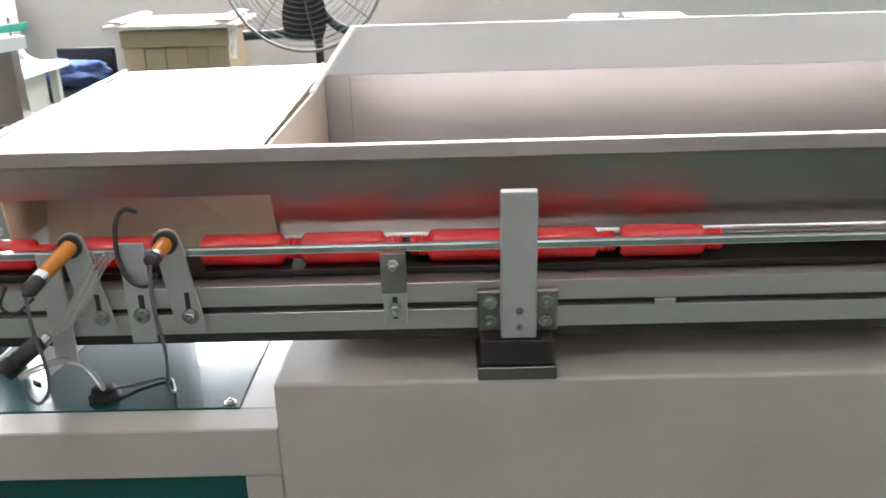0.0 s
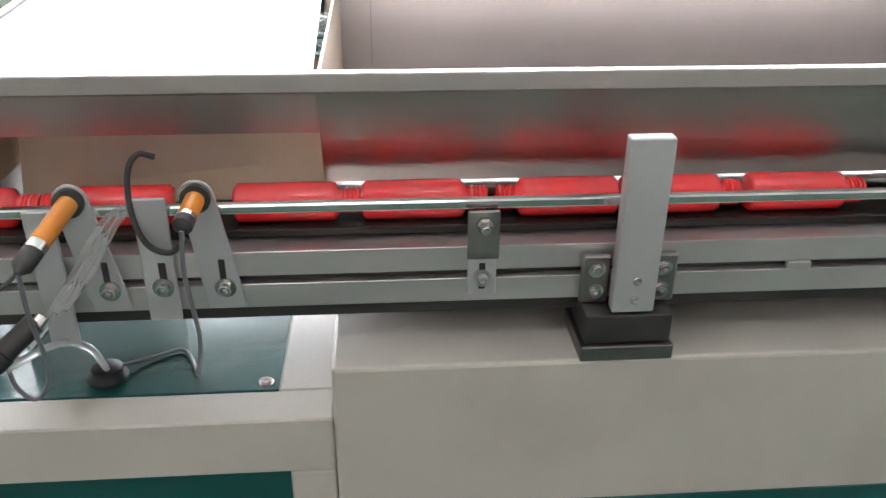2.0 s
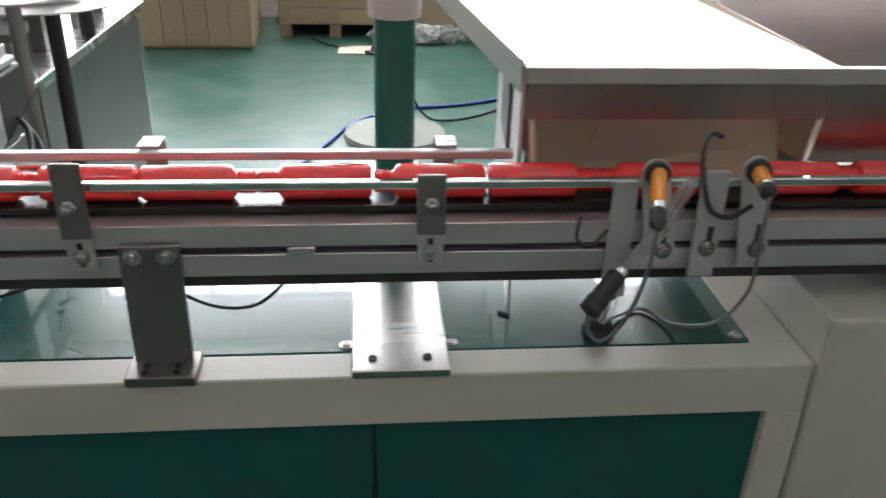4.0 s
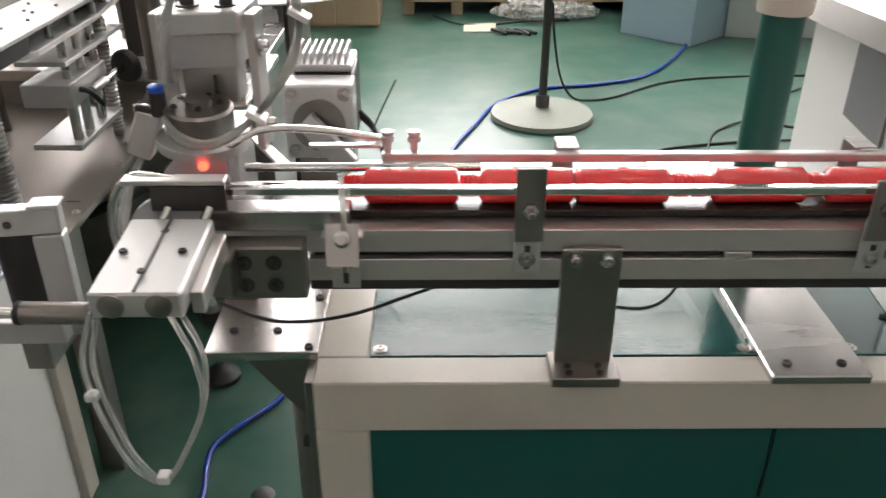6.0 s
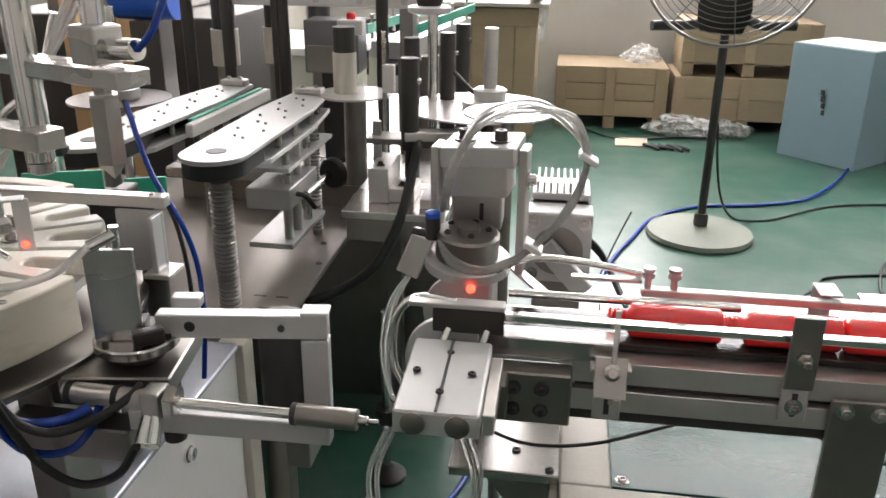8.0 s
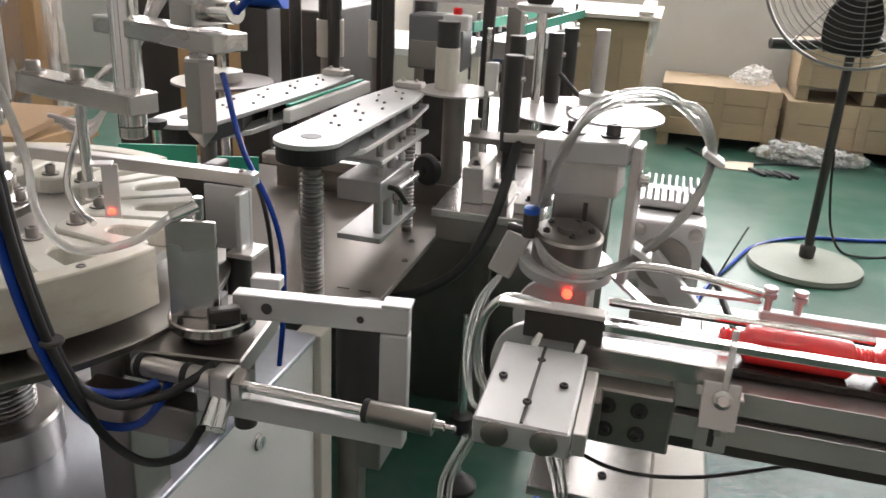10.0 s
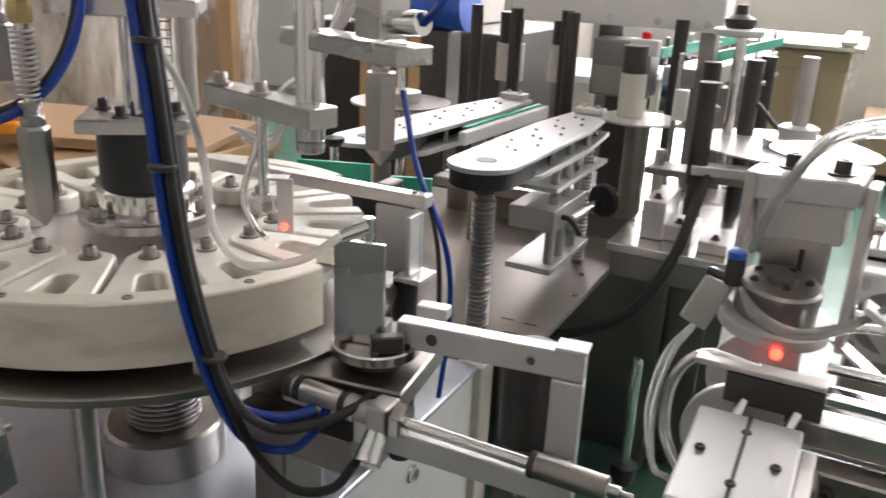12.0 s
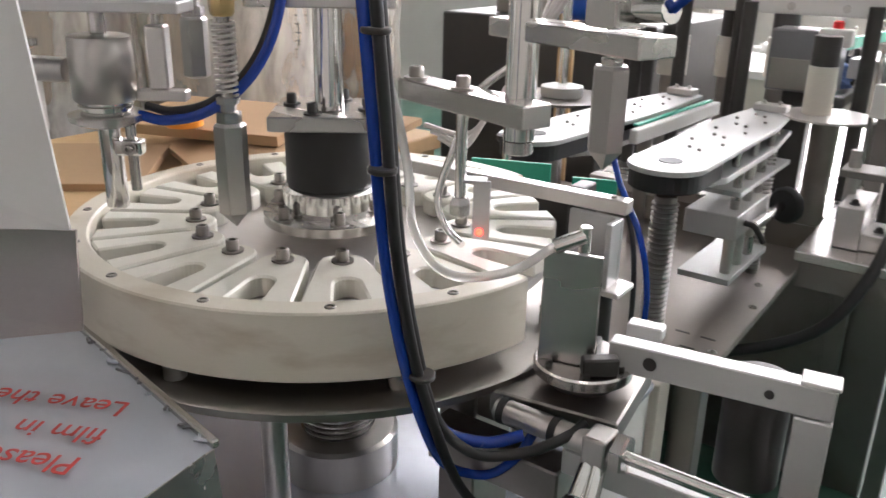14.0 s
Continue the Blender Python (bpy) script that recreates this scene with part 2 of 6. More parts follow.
def join_bm(bm, other, m=None):
    if m is not None:
        bmesh.ops.transform(other, matrix=m, verts=other.verts)
    me = bpy.data.meshes.new("tmp")
    other.to_mesh(me)
    other.free()
    bm.from_mesh(me)
    bpy.data.meshes.remove(me)
    return bm


def box(x0, x1, y0, y1, z0, z1, bevel=0.001, bm=None, turn=None):
    """A bevelled box between the limits given; turn: a rotation about its centre."""
    b = bmesh.new()
    bmesh.ops.create_cube(b, size=1)
    bmesh.ops.scale(b, vec=(abs(x1 - x0), abs(y1 - y0), abs(z1 - z0)), verts=b.verts)
    if bevel:
        w = min(bevel, 0.3 * min(abs(x1 - x0), abs(y1 - y0), abs(z1 - z0)))
        bmesh.ops.bevel(b, geom=list(b.edges), offset=w, segments=2 if w > 0.002 else 1, affect="EDGES", profile=0.5)
    m = Matrix.Translation(((x0 + x1) / 2, (y0 + y1) / 2, (z0 + z1) / 2))
    if turn is not None:
        m = m @ turn.to_4x4()
    bmesh.ops.transform(b, matrix=m, verts=b.verts)
    return b if bm is None else join_bm(bm, b)


def rot(ax, deg):
    return Matrix.Rotation(radians(deg), 3, ax)


def lathe(profile, base, axis=(0, 0, 1), seg=32, bm=None):
    """A turned body: profile of (radius, height) along an axis from base."""
    b = bmesh.new()
    rings = []
    for r, h in profile:
        if r < 1e-6:
            rings.append([b.verts.new((0, 0, h))])
        else:
            rings.append([b.verts.new((r * math.cos(2 * math.pi * i / seg), r * math.sin(2 * math.pi * i / seg), h)) for i in range(seg)])
    for a, c in zip(rings, rings[1:]):
        for i in range(seg):
            j = (i + 1) % seg
            if len(a) == 1 and len(c) == 1:
                continue
            if len(a) == 1:
                b.faces.new((a[0], c[j], c[i]))
            elif len(c) == 1:
                b.faces.new((a[i], a[j], c[0]))
            else:
                b.faces.new((a[i], a[j], c[j], c[i]))
    if len(rings[0]) > 1:
        b.faces.new(rings[0][::-1])
    if len(rings[-1]) > 1:
        b.faces.new(rings[-1])
    q = Vector((0, 0, 1)).rotation_difference(Vector(axis))
    bmesh.ops.transform(b, matrix=Matrix.Translation(base) @ q.to_matrix().to_4x4(), verts=b.verts)
    return b if bm is None else join_bm(bm, b)


def rod(p, q, r, seg=16, bm=None, c=0.0008):
    p, q = Vector(p), Vector(q)
    n = (q - p).length
    c = min(c, r * 0.4, n * 0.3)
    return lathe([(r - c, 0), (r, c), (r, n - c), (r - c, n)], p, (q - p) / n, seg, bm)


def smooth_path(pts, n=8):
    """A smooth line through the points."""
    pts = [Vector(p) for p in pts]
    ext = [pts[0] * 2 - pts[1]] + pts + [pts[-1] * 2 - pts[-2]]
    out = []
    for i in range(1, len(ext) - 2):
        a, b, c, d = ext[i - 1], ext[i], ext[i + 1], ext[i + 2]
        for k in range(n):
            t = k / n
            out.append(0.5 * (2 * b + (c - a) * t + (2 * a - 5 * b + 4 * c - d) * t * t + (3 * b - a - 3 * c + d) * t ** 3))
    return out + [pts[-1]]


def hose(pts, r, seg=10, n=8, bm=None):
    """A tube swept along a smooth line through the points."""
    line = smooth_path(pts, n)
    b = bmesh.new()
    side = None
    rings = []
    for i, p in enumerate(line):
        d = (line[min(i + 1, len(line) - 1)] - line[max(i - 1, 0)]).normalized()
        if side is None:
            side = d.orthogonal().normalized()
        side = (side - d * side.dot(d)).normalized()
        up = d.cross(side)
        rings.append([b.verts.new(p + r * (side * math.cos(2 * math.pi * k / seg) + up * math.sin(2 * math.pi * k / seg))) for k in range(seg)])
    for a, c in zip(rings, rings[1:]):
        for k in range(seg):
            b.faces.new((a[k], a[(k + 1) % seg], c[(k + 1) % seg], c[k]))
    b.faces.new(rings[0][::-1])
    b.faces.new(rings[-1])
    return b if bm is None else join_bm(bm, b)


def prism(outline, z0, z1, bevel=0.0, bm=None):
    """A plate with the outline given (x, y), from z0 to z1."""
    b = bmesh.new()
    lo = [b.verts.new((x, y, z0)) for x, y in outline]
    hi = [b.verts.new((x, y, z1)) for x, y in outline]
    n = len(lo)
    b.faces.new(lo[::-1])
    b.faces.new(hi)
    for i in range(n):
        b.faces.new((lo[i], lo[(i + 1) % n], hi[(i + 1) % n], hi[i]))
    bmesh.ops.recalc_face_normals(b, faces=b.faces)
    if bevel:
        bmesh.ops.bevel(b, geom=[e for e in b.edges if e.is_manifold and e.calc_face_angle(0) > 0.5], offset=bevel, segments=1, affect="EDGES")
    return b if bm is None else join_bm(bm, b)


def prism_x(outline, x0, x1, bevel=0.003):
    """A block with the outline given (y, z), from x0 to x1."""
    b = prism(outline, x0, x1, bevel)
    bmesh.ops.transform(b, matrix=Matrix(((0, 0, 1, 0), (1, 0, 0, 0), (0, 1, 0, 0), (0, 0, 0, 1))), verts=b.verts)
    bmesh.ops.recalc_face_normals(b, faces=b.faces)
    return b


def slab(corners, thick, bm=None):
    """A sheet with the four corners given, thickened along its normal."""
    b = bmesh.new()
    c = [Vector(p) for p in corners]
    n = (c[1] - c[0]).cross(c[-1] - c[0]).normalized() * thick
    lo, hi = [b.verts.new(p) for p in c], [b.verts.new(p + n) for p in c]
    k = len(c)
    b.faces.new(lo[::-1])
    b.faces.new(hi)
    for i in range(k):
        b.faces.new((lo[i], lo[(i + 1) % k], hi[(i + 1) % k], hi[i]))
    bmesh.ops.recalc_face_normals(b, faces=b.faces)
    return b if bm is None else join_bm(bm, b)


def screw(p, axis=(0, 0, 1), r=0.005, h=0.005, bm=None, washer=True):
    """A socket-head screw on its washer."""
    prof = [(r * 1.7, 0), (r * 1.7, r * 0.3), (r, r * 0.3)] if washer else [(r, 0)]
    prof += [(r, h + r * 0.1), (r * 0.85, h + r * 0.3), (r * 0.52, h + r * 0.3), (r * 0.5, h * 0.5), (0, h * 0.5)]
    return lathe(prof, p, axis, 12, bm)


def bar(p, q, w, h):
    """A straight flat bar between two points, w wide and h high."""
    p, q = Vector(p), Vector(q)
    d = q - p
    b = box(-w / 2, w / 2, -d.length / 2, d.length / 2, -h / 2, h / 2, 0.0015)
    m = Matrix.Translation((p + q) / 2) @ d.to_track_quat("Y", "Z").to_matrix().to_4x4()
    bmesh.ops.transform(b, matrix=m, verts=b.verts)
    return b


def disc_outline(cx, cy, r, a0, a1, n):
    return [(cx + r * math.cos(radians(a0 + (a1 - a0) * i / n)), cy + r * math.sin(radians(a0 + (a1 - a0) * i / n))) for i in range(n + 1)]

# ---------- the hall ----------
X0, X1, Y0, Y1, ZC = -6.0, 7.0, -4.5, 6.0, 4.6
solo("floor", box(X0, X1, Y0, Y1, -0.1, FLOOR_Z, 0), FLOORM, "glossy green epoxy factory floor with scuffs", "floor", kind="structure")
solo("ceiling", box(X0, X1, Y0, Y1, ZC, ZC + 0.1, 0), CEIL, "pale sheet ceiling of the hall", "ceiling", kind="structure")
WX = [(-4.6, -2.2), (-1.7, 1.2), (1.5, 3.8), (4.2, 6.4)]
SILL, LOW, HEAD = 2.1, 1.15, 4.2


def wall_with_windows(name, y, d):
    bm = box(X0, WX[1][0], y, y + d, 0, SILL, 0)
    box(WX[1][1], X1, y, y + d, 0, SILL, 0, bm)
    box(WX[1][0], WX[1][1], y, y + d, 0, LOW, 0, bm)
    box(X0, X1, y, y + d, HEAD, ZC, 0, bm)
    edges = [X0] + [v for w in WX for v in w] + [X1]

    for a, b in zip(edges[0::2], edges[1::2]):
        box(a, b, y, y + d, SILL, HEAD, 0, bm)
    return solo(name, bm, WALLM, "white plastered hall wall with high windows", "wall", kind="structure")


wall_with_windows("wall_north", Y1, 0.2)
solo("wall_south", box(X0 - 0.2, X1 + 0.2, Y0 - 0.2, Y0, 0, ZC, 0), WALL_WARM, "plain warm grey hall wall", "wall", kind="structure")
solo("wall_west", box(X0 - 0.2, X0, Y0 - 0.2, Y1 + 0.2, 0, ZC, 0), WALLM, "white plastered hall wall", "wall", kind="structure")
solo("wall_east", box(X1, X1 + 0.2, Y0 - 0.2, Y1 + 0.2, 0, ZC, 0), WALLM, "white plastered hall wall", "wall", kind="structure")
for k, (a, b) in enumerate(WX):
    y = Y1 + 0.1
    foot = LOW if k == 1 else SILL
    w = thing("window_%d" % (k + 1), ((a + b) / 2, y, SILL), "high factory window with a white metal frame", "window", kind="structure")
    bm = box(a, b, y - 0.03, y + 0.03, foot, foot + 0.05, 0.004)
    box(a, b, y - 0.03, y + 0.03, HEAD - 0.05, HEAD, 0.004, bm)
    n = 3
    for i in range(n + 1):
        x = a + 0.025 + (b - a - 0.05) * i / n
        box(x - 0.025, x + 0.025, y - 0.028, y + 0.028, foot + 0.05, HEAD - 0.05, 0.003, bm)
    part("window_frame", bm, WHITE, w)
solo("backdrop_north", box(X0 + 0.8, X1 - 0.3, Y1 + 0.5, Y1 + 0.52, 0.9, 4.5, 0), DAY, "bright daylight outside the windows", "sky", kind="structure")
# Unseen tubes, added as warm fill for the machines' front faces.
for i, (x, y) in enumerate([(-2.5, 2.2), (1.0, 2.2), (-2.5, -1.6), (1.0, -1.6)]):
    t = thing("ceiling_light", (x, y, 4.2), "unseen white tube light added under the ceiling as fill", "lamp", "hall tube lights")
    part("housing", box(x - 0.7, x + 0.7, y - 0.08, y + 0.08, 4.21, 4.6, 0.01), WHITE, t)
    part("tube", rod((x - 0.65, y, 4.18), (x + 0.65, y, 4.18), 0.025, 12), TUBE, t, "glowing white tube", 40)

# ---------- conveyor line ----------
BELT_Z, BT, BB = 0.980, 0.970, 0.910


def profile_beam(x0, x1, y0, y1, zb, zt, bm=None):
    """An extruded profile with one T-slot on each upright side."""
    g, d, zm = 0.0045, 0.012, (zb + zt) / 2
    out = [(y0, zb), (y1, zb), (y1, zm - g), (y1 - d, zm - g), (y1 - d, zm + g), (y1, zm + g), (y1, zt), (y0, zt),
           (y0, zm + g), (y0 + d, zm + g), (y0 + d, zm - g), (y0, zm - g)]
    b = prism(out, 0, x1 - x0, 0.0006)
    m = Matrix(((0, 0, 1, x0), (1, 0, 0, 0), (0, 1, 0, 0), (0, 0, 0, 1)))
    bmesh.ops.transform(b, matrix=m, verts=b.verts)
    return b if bm is None else join_bm(bm, b)


conv = thing("belt_conveyor", (1.2, 0.05, BB), "long narrow aluminium belt conveyor on brackets above the cabinets", "conveyor")
part("front_beam", profile_beam(0.215, 3.2, 0.0, 0.03, BB, BT), ALU, conv)
part("under_strip", box(0.215, 3.2, 0.004, 0.024, BB - 0.014, BB - 0.0005, 0.001), BLACK, conv, "dark strip under the beam")
# Shade in the beam's slot, made as a black strip along the recess.
part("slot_shade", box(0.22, 3.19, 0.0095, 0.0115, (BB + BT) / 2 - 0.004, (BB + BT) / 2 + 0.004, 0), BLACK, conv, "black strip for the shade in the slot")
part("rear_beam", profile_beam(0.08, 3.2, 0.098, 0.128, BB, BT), ALU, conv)
bm = box(0.06, 3.2, 0.026, 0.102, BELT_Z - 0.008, BELT_Z, 0.001)
part("belt", bm, BELT_M, conv, "smooth grey-brown belt")
part("belt_bed", box(0.215, 3.2, 0.0302, 0.0978, BB + 0.01, BELT_Z - 0.009, 0.001), PLATE, conv)
part("front_rail", box(0.085, 2.9, -0.002, 0.008, 1.010, 1.019, 0.0015), CHROME, conv, "polished steel guide rail")
part("rear_rail", box(0.29, 0.908, 0.088, 0.101, 1.009, 1.019, 0.0015), ALU_MATT, conv, "polished steel guide rail")
part("rear_rail", rod((0.14, 0.083, 1.006), (0.40, 0.083, 1.006), 0.005), CHROME, conv, "steel round rod", 40)
part("slot_nut", box(0.655, 0.684, -0.002, 0.004, 0.936, 0.944, 0.001), ALU, conv)
part("slot_nut", box(1.72, 1.745, -0.002, 0.004, 0.936, 0.944, 0.001), ALU, conv)
# end of the conveyor
end = [(y, z) for y, z in disc_outline(-0.0, 0.965, 0.05, 90, 270, 16)] + [(0.03, 0.915), (0.03, 1.015)]
for y in (-0.012, 0.104):
    b = prism([(0.085 + a, z) for a, z in end], 0, 0.008, 0.001)
    bmesh.ops.transform(b, matrix=Matrix(((1, 0, 0, 0), (0, 0, 1, y), (0, 1, 0, 0), (0, 0, 0, 1))), verts=b.verts)
    bmesh.ops.recalc_face_normals(b, faces=b.faces)
    part("end_plate", b, ALU_MATT, conv, "pale rounded end plate")
part("belt_edge", box(0.118, 0.262, -0.004, 0.025, 0.971, 0.994, 0.0015), STEEL, conv, "bright belt edge guard")
part("end_roller", rod((0.085, 0.0, 0.962), (0.085, 0.1, 0.962), 0.021, 24), ALU, conv, "", 40)
bm = box(0.13, 0.216, -0.03, -0.002, 0.905, 0.966, 0.002)
part("joint_block", bm, PLATE, conv, "dark steel joint plate")
for x in (0.155, 0.185):
    for z in (0.923, 0.949):
        part("screw", screw((x, -0.03, z), (0, -1, 0), 0.005, 0.005), BLACK, conv, "", 40)


def slot_bracket(x, w, z0, z1, arm, material=ALU_MATT, y=-0.004, name="rail_bracket"):
    bm = box(x - w / 2, x + w / 2, y - 0.004, y, z0, z1, 0.0012)
    if arm:
        box(x - w / 2, x + w / 2, y - 0.004, 0.006, z1 - 0.004, z1, 0.001, bm)
    b = part(name, bm, material, conv, "slotted flat bracket")
    part("slot", box(x - 0.003, x + 0.003, y - 0.0045, y - 0.0038, z0 + 0.006, z0 + 0.034, 0.0005), BLACK, b)
    part("screw", screw((x, y - 0.004, 0.94), (0, -1, 0), 0.0055, 0.006), STEEL, b, "", 40)
    return b


for x, z1 in ((0.445, 1.044), (0.807, 1.03), (1.413, 1.012)):
    b = slot_bracket(x, 0.028, 0.922, 0.985, False)
    part("upper_plate", box(x - 0.015, x + 0.015, -0.0125, -0.0085, 0.962, z1, 0.001), PLATE, b, "darker upper plate")
    part("stud", rod((x, -0.03, 1.0), (x, 0.0, 1.0), 0.004), STEEL, b, "", 40)
    part("nut", lathe([(0.008, 0), (0.008, 0.006), (0.005, 0.0065), (0.005, 0.014), (0, 0.014)], (x, -0.013, 1.0), (0, -1, 0), 6), STEEL, b)
for x in (0.498, 0.832):
    cl = part("rail_clip", box(x - 0.012, x + 0.012, 0.097, 0.112, 1.021, 1.0235, 0.0006), ALU_MATT, conv)
    part("clip_leg", box(x - 0.012, x + 0.012, 0.1295, 0.132, 0.93, 1.0205, 0.0006), ALU_MATT, cl)
    part("clip_top", box(x - 0.012, x + 0.012, 0.1125, 0.132, 1.021, 1.0235, 0.0006), ALU_MATT, cl)
for x in (0.297, 0.326):
    part("thumb_screw", lathe([(0.004, 0), (0.004, 0.014), (0.0075, 0.0145), (0.0075, 0.02), (0.005, 0.021), (0.007, 0.022), (0.007, 0.026), (0, 0.026)],
                              (x, 0.0945, 1.018), (0, 0, 1), 14), ALU_MATT, conv, "", 40)
# pneumatic stop with a clear needle
st = slot_bracket(0.255, 0.03, 0.905, 0.93, False, ALU)
part("saddle", box(0.238, 0.272, -0.030, -0.0265, 0.945, 0.99, 0.001, turn=rot("X", -14)), ALU, st, "folded bright plate")
part("lug", box(0.234, 0.276, -0.026, -0.0085, 0.972, 0.9765, 0.001), ALU, st)
part("knob", lathe([(0.009, 0), (0.009, 0.006), (0.005, 0.008), (0.005, 0.014), (0, 0.014)], (0.256, -0.029, 0.975), (0, -0.9, 0.4), 14), STEEL, st, "", 40)
part("gate_strip", box(0.2545, 0.2605, -0.028, -0.025, 0.935, 1.045, 0.0008), CLEAR, st, "translucent stop strip")
# carrying foot on the green cabinet
leg = part("foot", box(0.482, 0.545, -0.0095, -0.0035, 0.8085, 0.952, 0.001), PLATE, conv, "dark steel foot bracket")
part("sole", box(0.476, 0.551, -0.040, 0.012, 0.7955, 0.808, 0.001), PLATE, leg)
for x in (0.496, 0.53):
    part("screw", screw((x, -0.0095, 0.94), (0, -1, 0), 0.0055, 0.005), STEEL, leg, "", 40)
    for y in (-0.03, -0.018):
        part("screw", screw((x, y, 0.808), (0, 0, 1), 0.004, 0.0015, washer=False), BLACK, leg, "", 40)

# tall post that holds the hopper lip
post = thing("upright_post", (1.555, -0.03, 0.87), "tall flat aluminium post on a grey block", "post")
part("post_bar", box(1.536, 1.577, -0.035, -0.02, 0.912, 1.088, 0.0012), ALU_MATT, post)
part("base_block", box(1.512, 1.597, -0.036, 0.03, 0.878, 0.909, 0.001), BLACK, post, "dark steel block")
part("base_plate", box(1.508, 1.6, -0.042, 0.034, 0.861, 0.8775, 0.001), PLATE, post)
for x, s in ((1.524, 1), (1.59, -1)):
    br = part("angle_bracket", box(x - 0.014, x + 0.014, -0.012, -0.003, 0.910, 0.962, 0.002), PLATE, post)
    for z in (0.924, 0.948):
        part("screw", screw((x, -0.012, z), (0, -1, 0), 0.005, 0.004), STEEL, br, "", 40)
for z in (0.926, 0.947):
    part("screw", screw((1.557, -0.035, z), (0, -1, 0), 0.0045, 0.001, washer=False), STEEL, post, "", 40)

# red bottles lying in the rails
def bottle_mesh():
    r = 0.0195
    prof = [(0, 0), (r * 0.8, 0), (r, 0.004), (r, 0.092), (r * 0.95, 0.097), (r * 0.62, 0.101), (0.0115, 0.103)]
    for k in range(4):
        h = 0.105 + k * 0.0042
        prof += [(0.0115, h), (0.0132, h + 0.001), (0.0132, h + 0.0022), (0.0115, h + 0.0032)]
    prof += [(0.0115, 0.122), (0.009, 0.122), (0.009, 0.11), (0, 0.11)]
    return lathe(prof, (0, 0, 0), (1, 0, 0), 28)


first = None
for x, flip in [(0.374, 1), (0.497, 1), (0.500, 0), (0.746, 1), (0.870, 1), (0.874, 0), (1.12, 1), (1.177, 0), (1.300, 0),
                (1.553, 1), (1.557, 0), (1.686, 0)]:
    m = pose(x, 0.048, BELT_Z + 0.0197, 0, 0, 180 if flip else 0)
    if first is None:
        first = part("red_bottle", bottle_mesh(), RED, None, "", 50)
        tagged(first, "glossy red plastic bottle lying on the belt", "bottle", "red bottles on the belt")
        first.matrix_world = m
    else:
        copy_thing(first, m)

# ---------- cabinets under the conveyor ----------
cab = thing("green_cabinet", (0.74, 0.3, 0), "warm grey machine cabinet with dark green panels", "cabinet")
CX0, CX1, CY0, CY1, CT = 0.212, 1.264, -0.03, 0.62, 0.795
w = 0.06
bm = box(CX0, CX1, CY0, CY0 + 0.05, CT - 0.068, CT, 0.002)
box(CX0, CX1, CY1 - 0.05, CY1, CT - 0.068, CT, 0.002, bm)
box(CX0, CX0 + 0.06, CY0 + 0.05, CY1 - 0.05, CT - 0.068, CT, 0.002, bm)
box(CX1 - 0.058, CX1, CY0 + 0.05, CY1 - 0.05, CT - 0.068, CT, 0.002, bm)
part("top_frame", bm, PAINT, cab)
part("seam_back", box(0.735, 0.755, CY0 + 0.013, CY0 + 0.016, 0.121, CT - 0.069, 0), BLACK, cab)
for x, w in ((CX0, 0.06), (CX1 - 0.047, 0.047)):
    for y in (CY0, CY1 - 0.06):
        part("leg", box(x, x + w, y, y + w, 0.03, CT - 0.0685, 0.002), PAINT, cab)
part("bottom_rail", box(CX0 + 0.06, CX1 - 0.047, CY0, CY0 + 0.06, 0.06, 0.12, 0.002), PAINT, cab)
for a, b in ((CX0 + 0.061, 0.743), (0.746, CX1 - 0.048)):
    part("front_panel", box(a, b, CY0 + 0.008, CY0 + 0.012, 0.121, CT - 0.069, 0.001), GREEN, cab, "dark green sheet panel")
for a, b in ((CX0 + 0.061, 0.727), (0.825, CX1 - 0.059)):
    tp = part("top_panel", box(a, b, CY0 + 0.051, CY1 - 0.051, CT - 0.004, CT + 0.001, 0.0005), GREEN, cab, "glossy dark green top panel")
    for x in (a + 0.012, b - 0.014):
        part("screw", screw((x, CY0 + 0.063, CT + 0.001), (0, 0, 1), 0.005, 0.003), STEEL, tp, "", 40)
for x in (CX0, CX1):
    part("side_panel", box(x - 0.001 if x > 1 else x + 0.001, x - 0.004 if x > 1 else x + 0.004, CY0 + 0.061, CY1 - 0.061, 0.05, CT - 0.069, 0.0005), GREEN, cab)
strip = part("cross_plate", box(0.720, 0.831, CY0 - 0.006, CY1, CT + 0.0005, CT + 0.012, 0.0015), STEEL, cab, "bright bare steel cross plate")
for x in (0.744, 0.806):
    part("screw", screw((x, -0.012, CT + 0.012), (0, 0, 1), 0.0055, 0.001, washer=False), BLACK, strip, "", 40)
bm = hose([(0.905, 0.10, CT + 0.003), (0.91, 0.095, CT + 0.003), (0.918, 0.09, CT + 0.003)], 0.0025)
part("chip", bm, BLACK, cab)

cab2 = thing("grey_cabinet", (2.2, 0.3, 0), "tall warm grey sheet-metal feeder cabinet", "cabinet")
bm = box(1.2655, 3.2, -0.038, 0.75, 0.03, 0.86, 0.004)
part("body", bm, PAINT, cab2)
part("front_panel", box(1.44, 2.2, -0.0405, -0.0385, 0.1, 0.68, 0.0008), GREEN, cab2, "dark green inset panel")

# ---------- feed hopper ----------
hop = thing("feed_hopper", (1.9, 0.4, 0.86), "large stainless sheet-metal feed hopper over the conveyor", "hopper")
LZ = 1.125
part("lip", box(0.910, 3.1, 0.052, 0.064, LZ - 0.019, LZ, 0.0015), HOPPER, hop)
part("front_sheet", slab([(0.914, 0.0585, LZ - 0.0195), (0.914, 0.0735, 1.0625), (1.26, 0.0735, 1.0625), (1.26, 0.0585, LZ - 0.0195)], 0.002), HOPPER, hop)
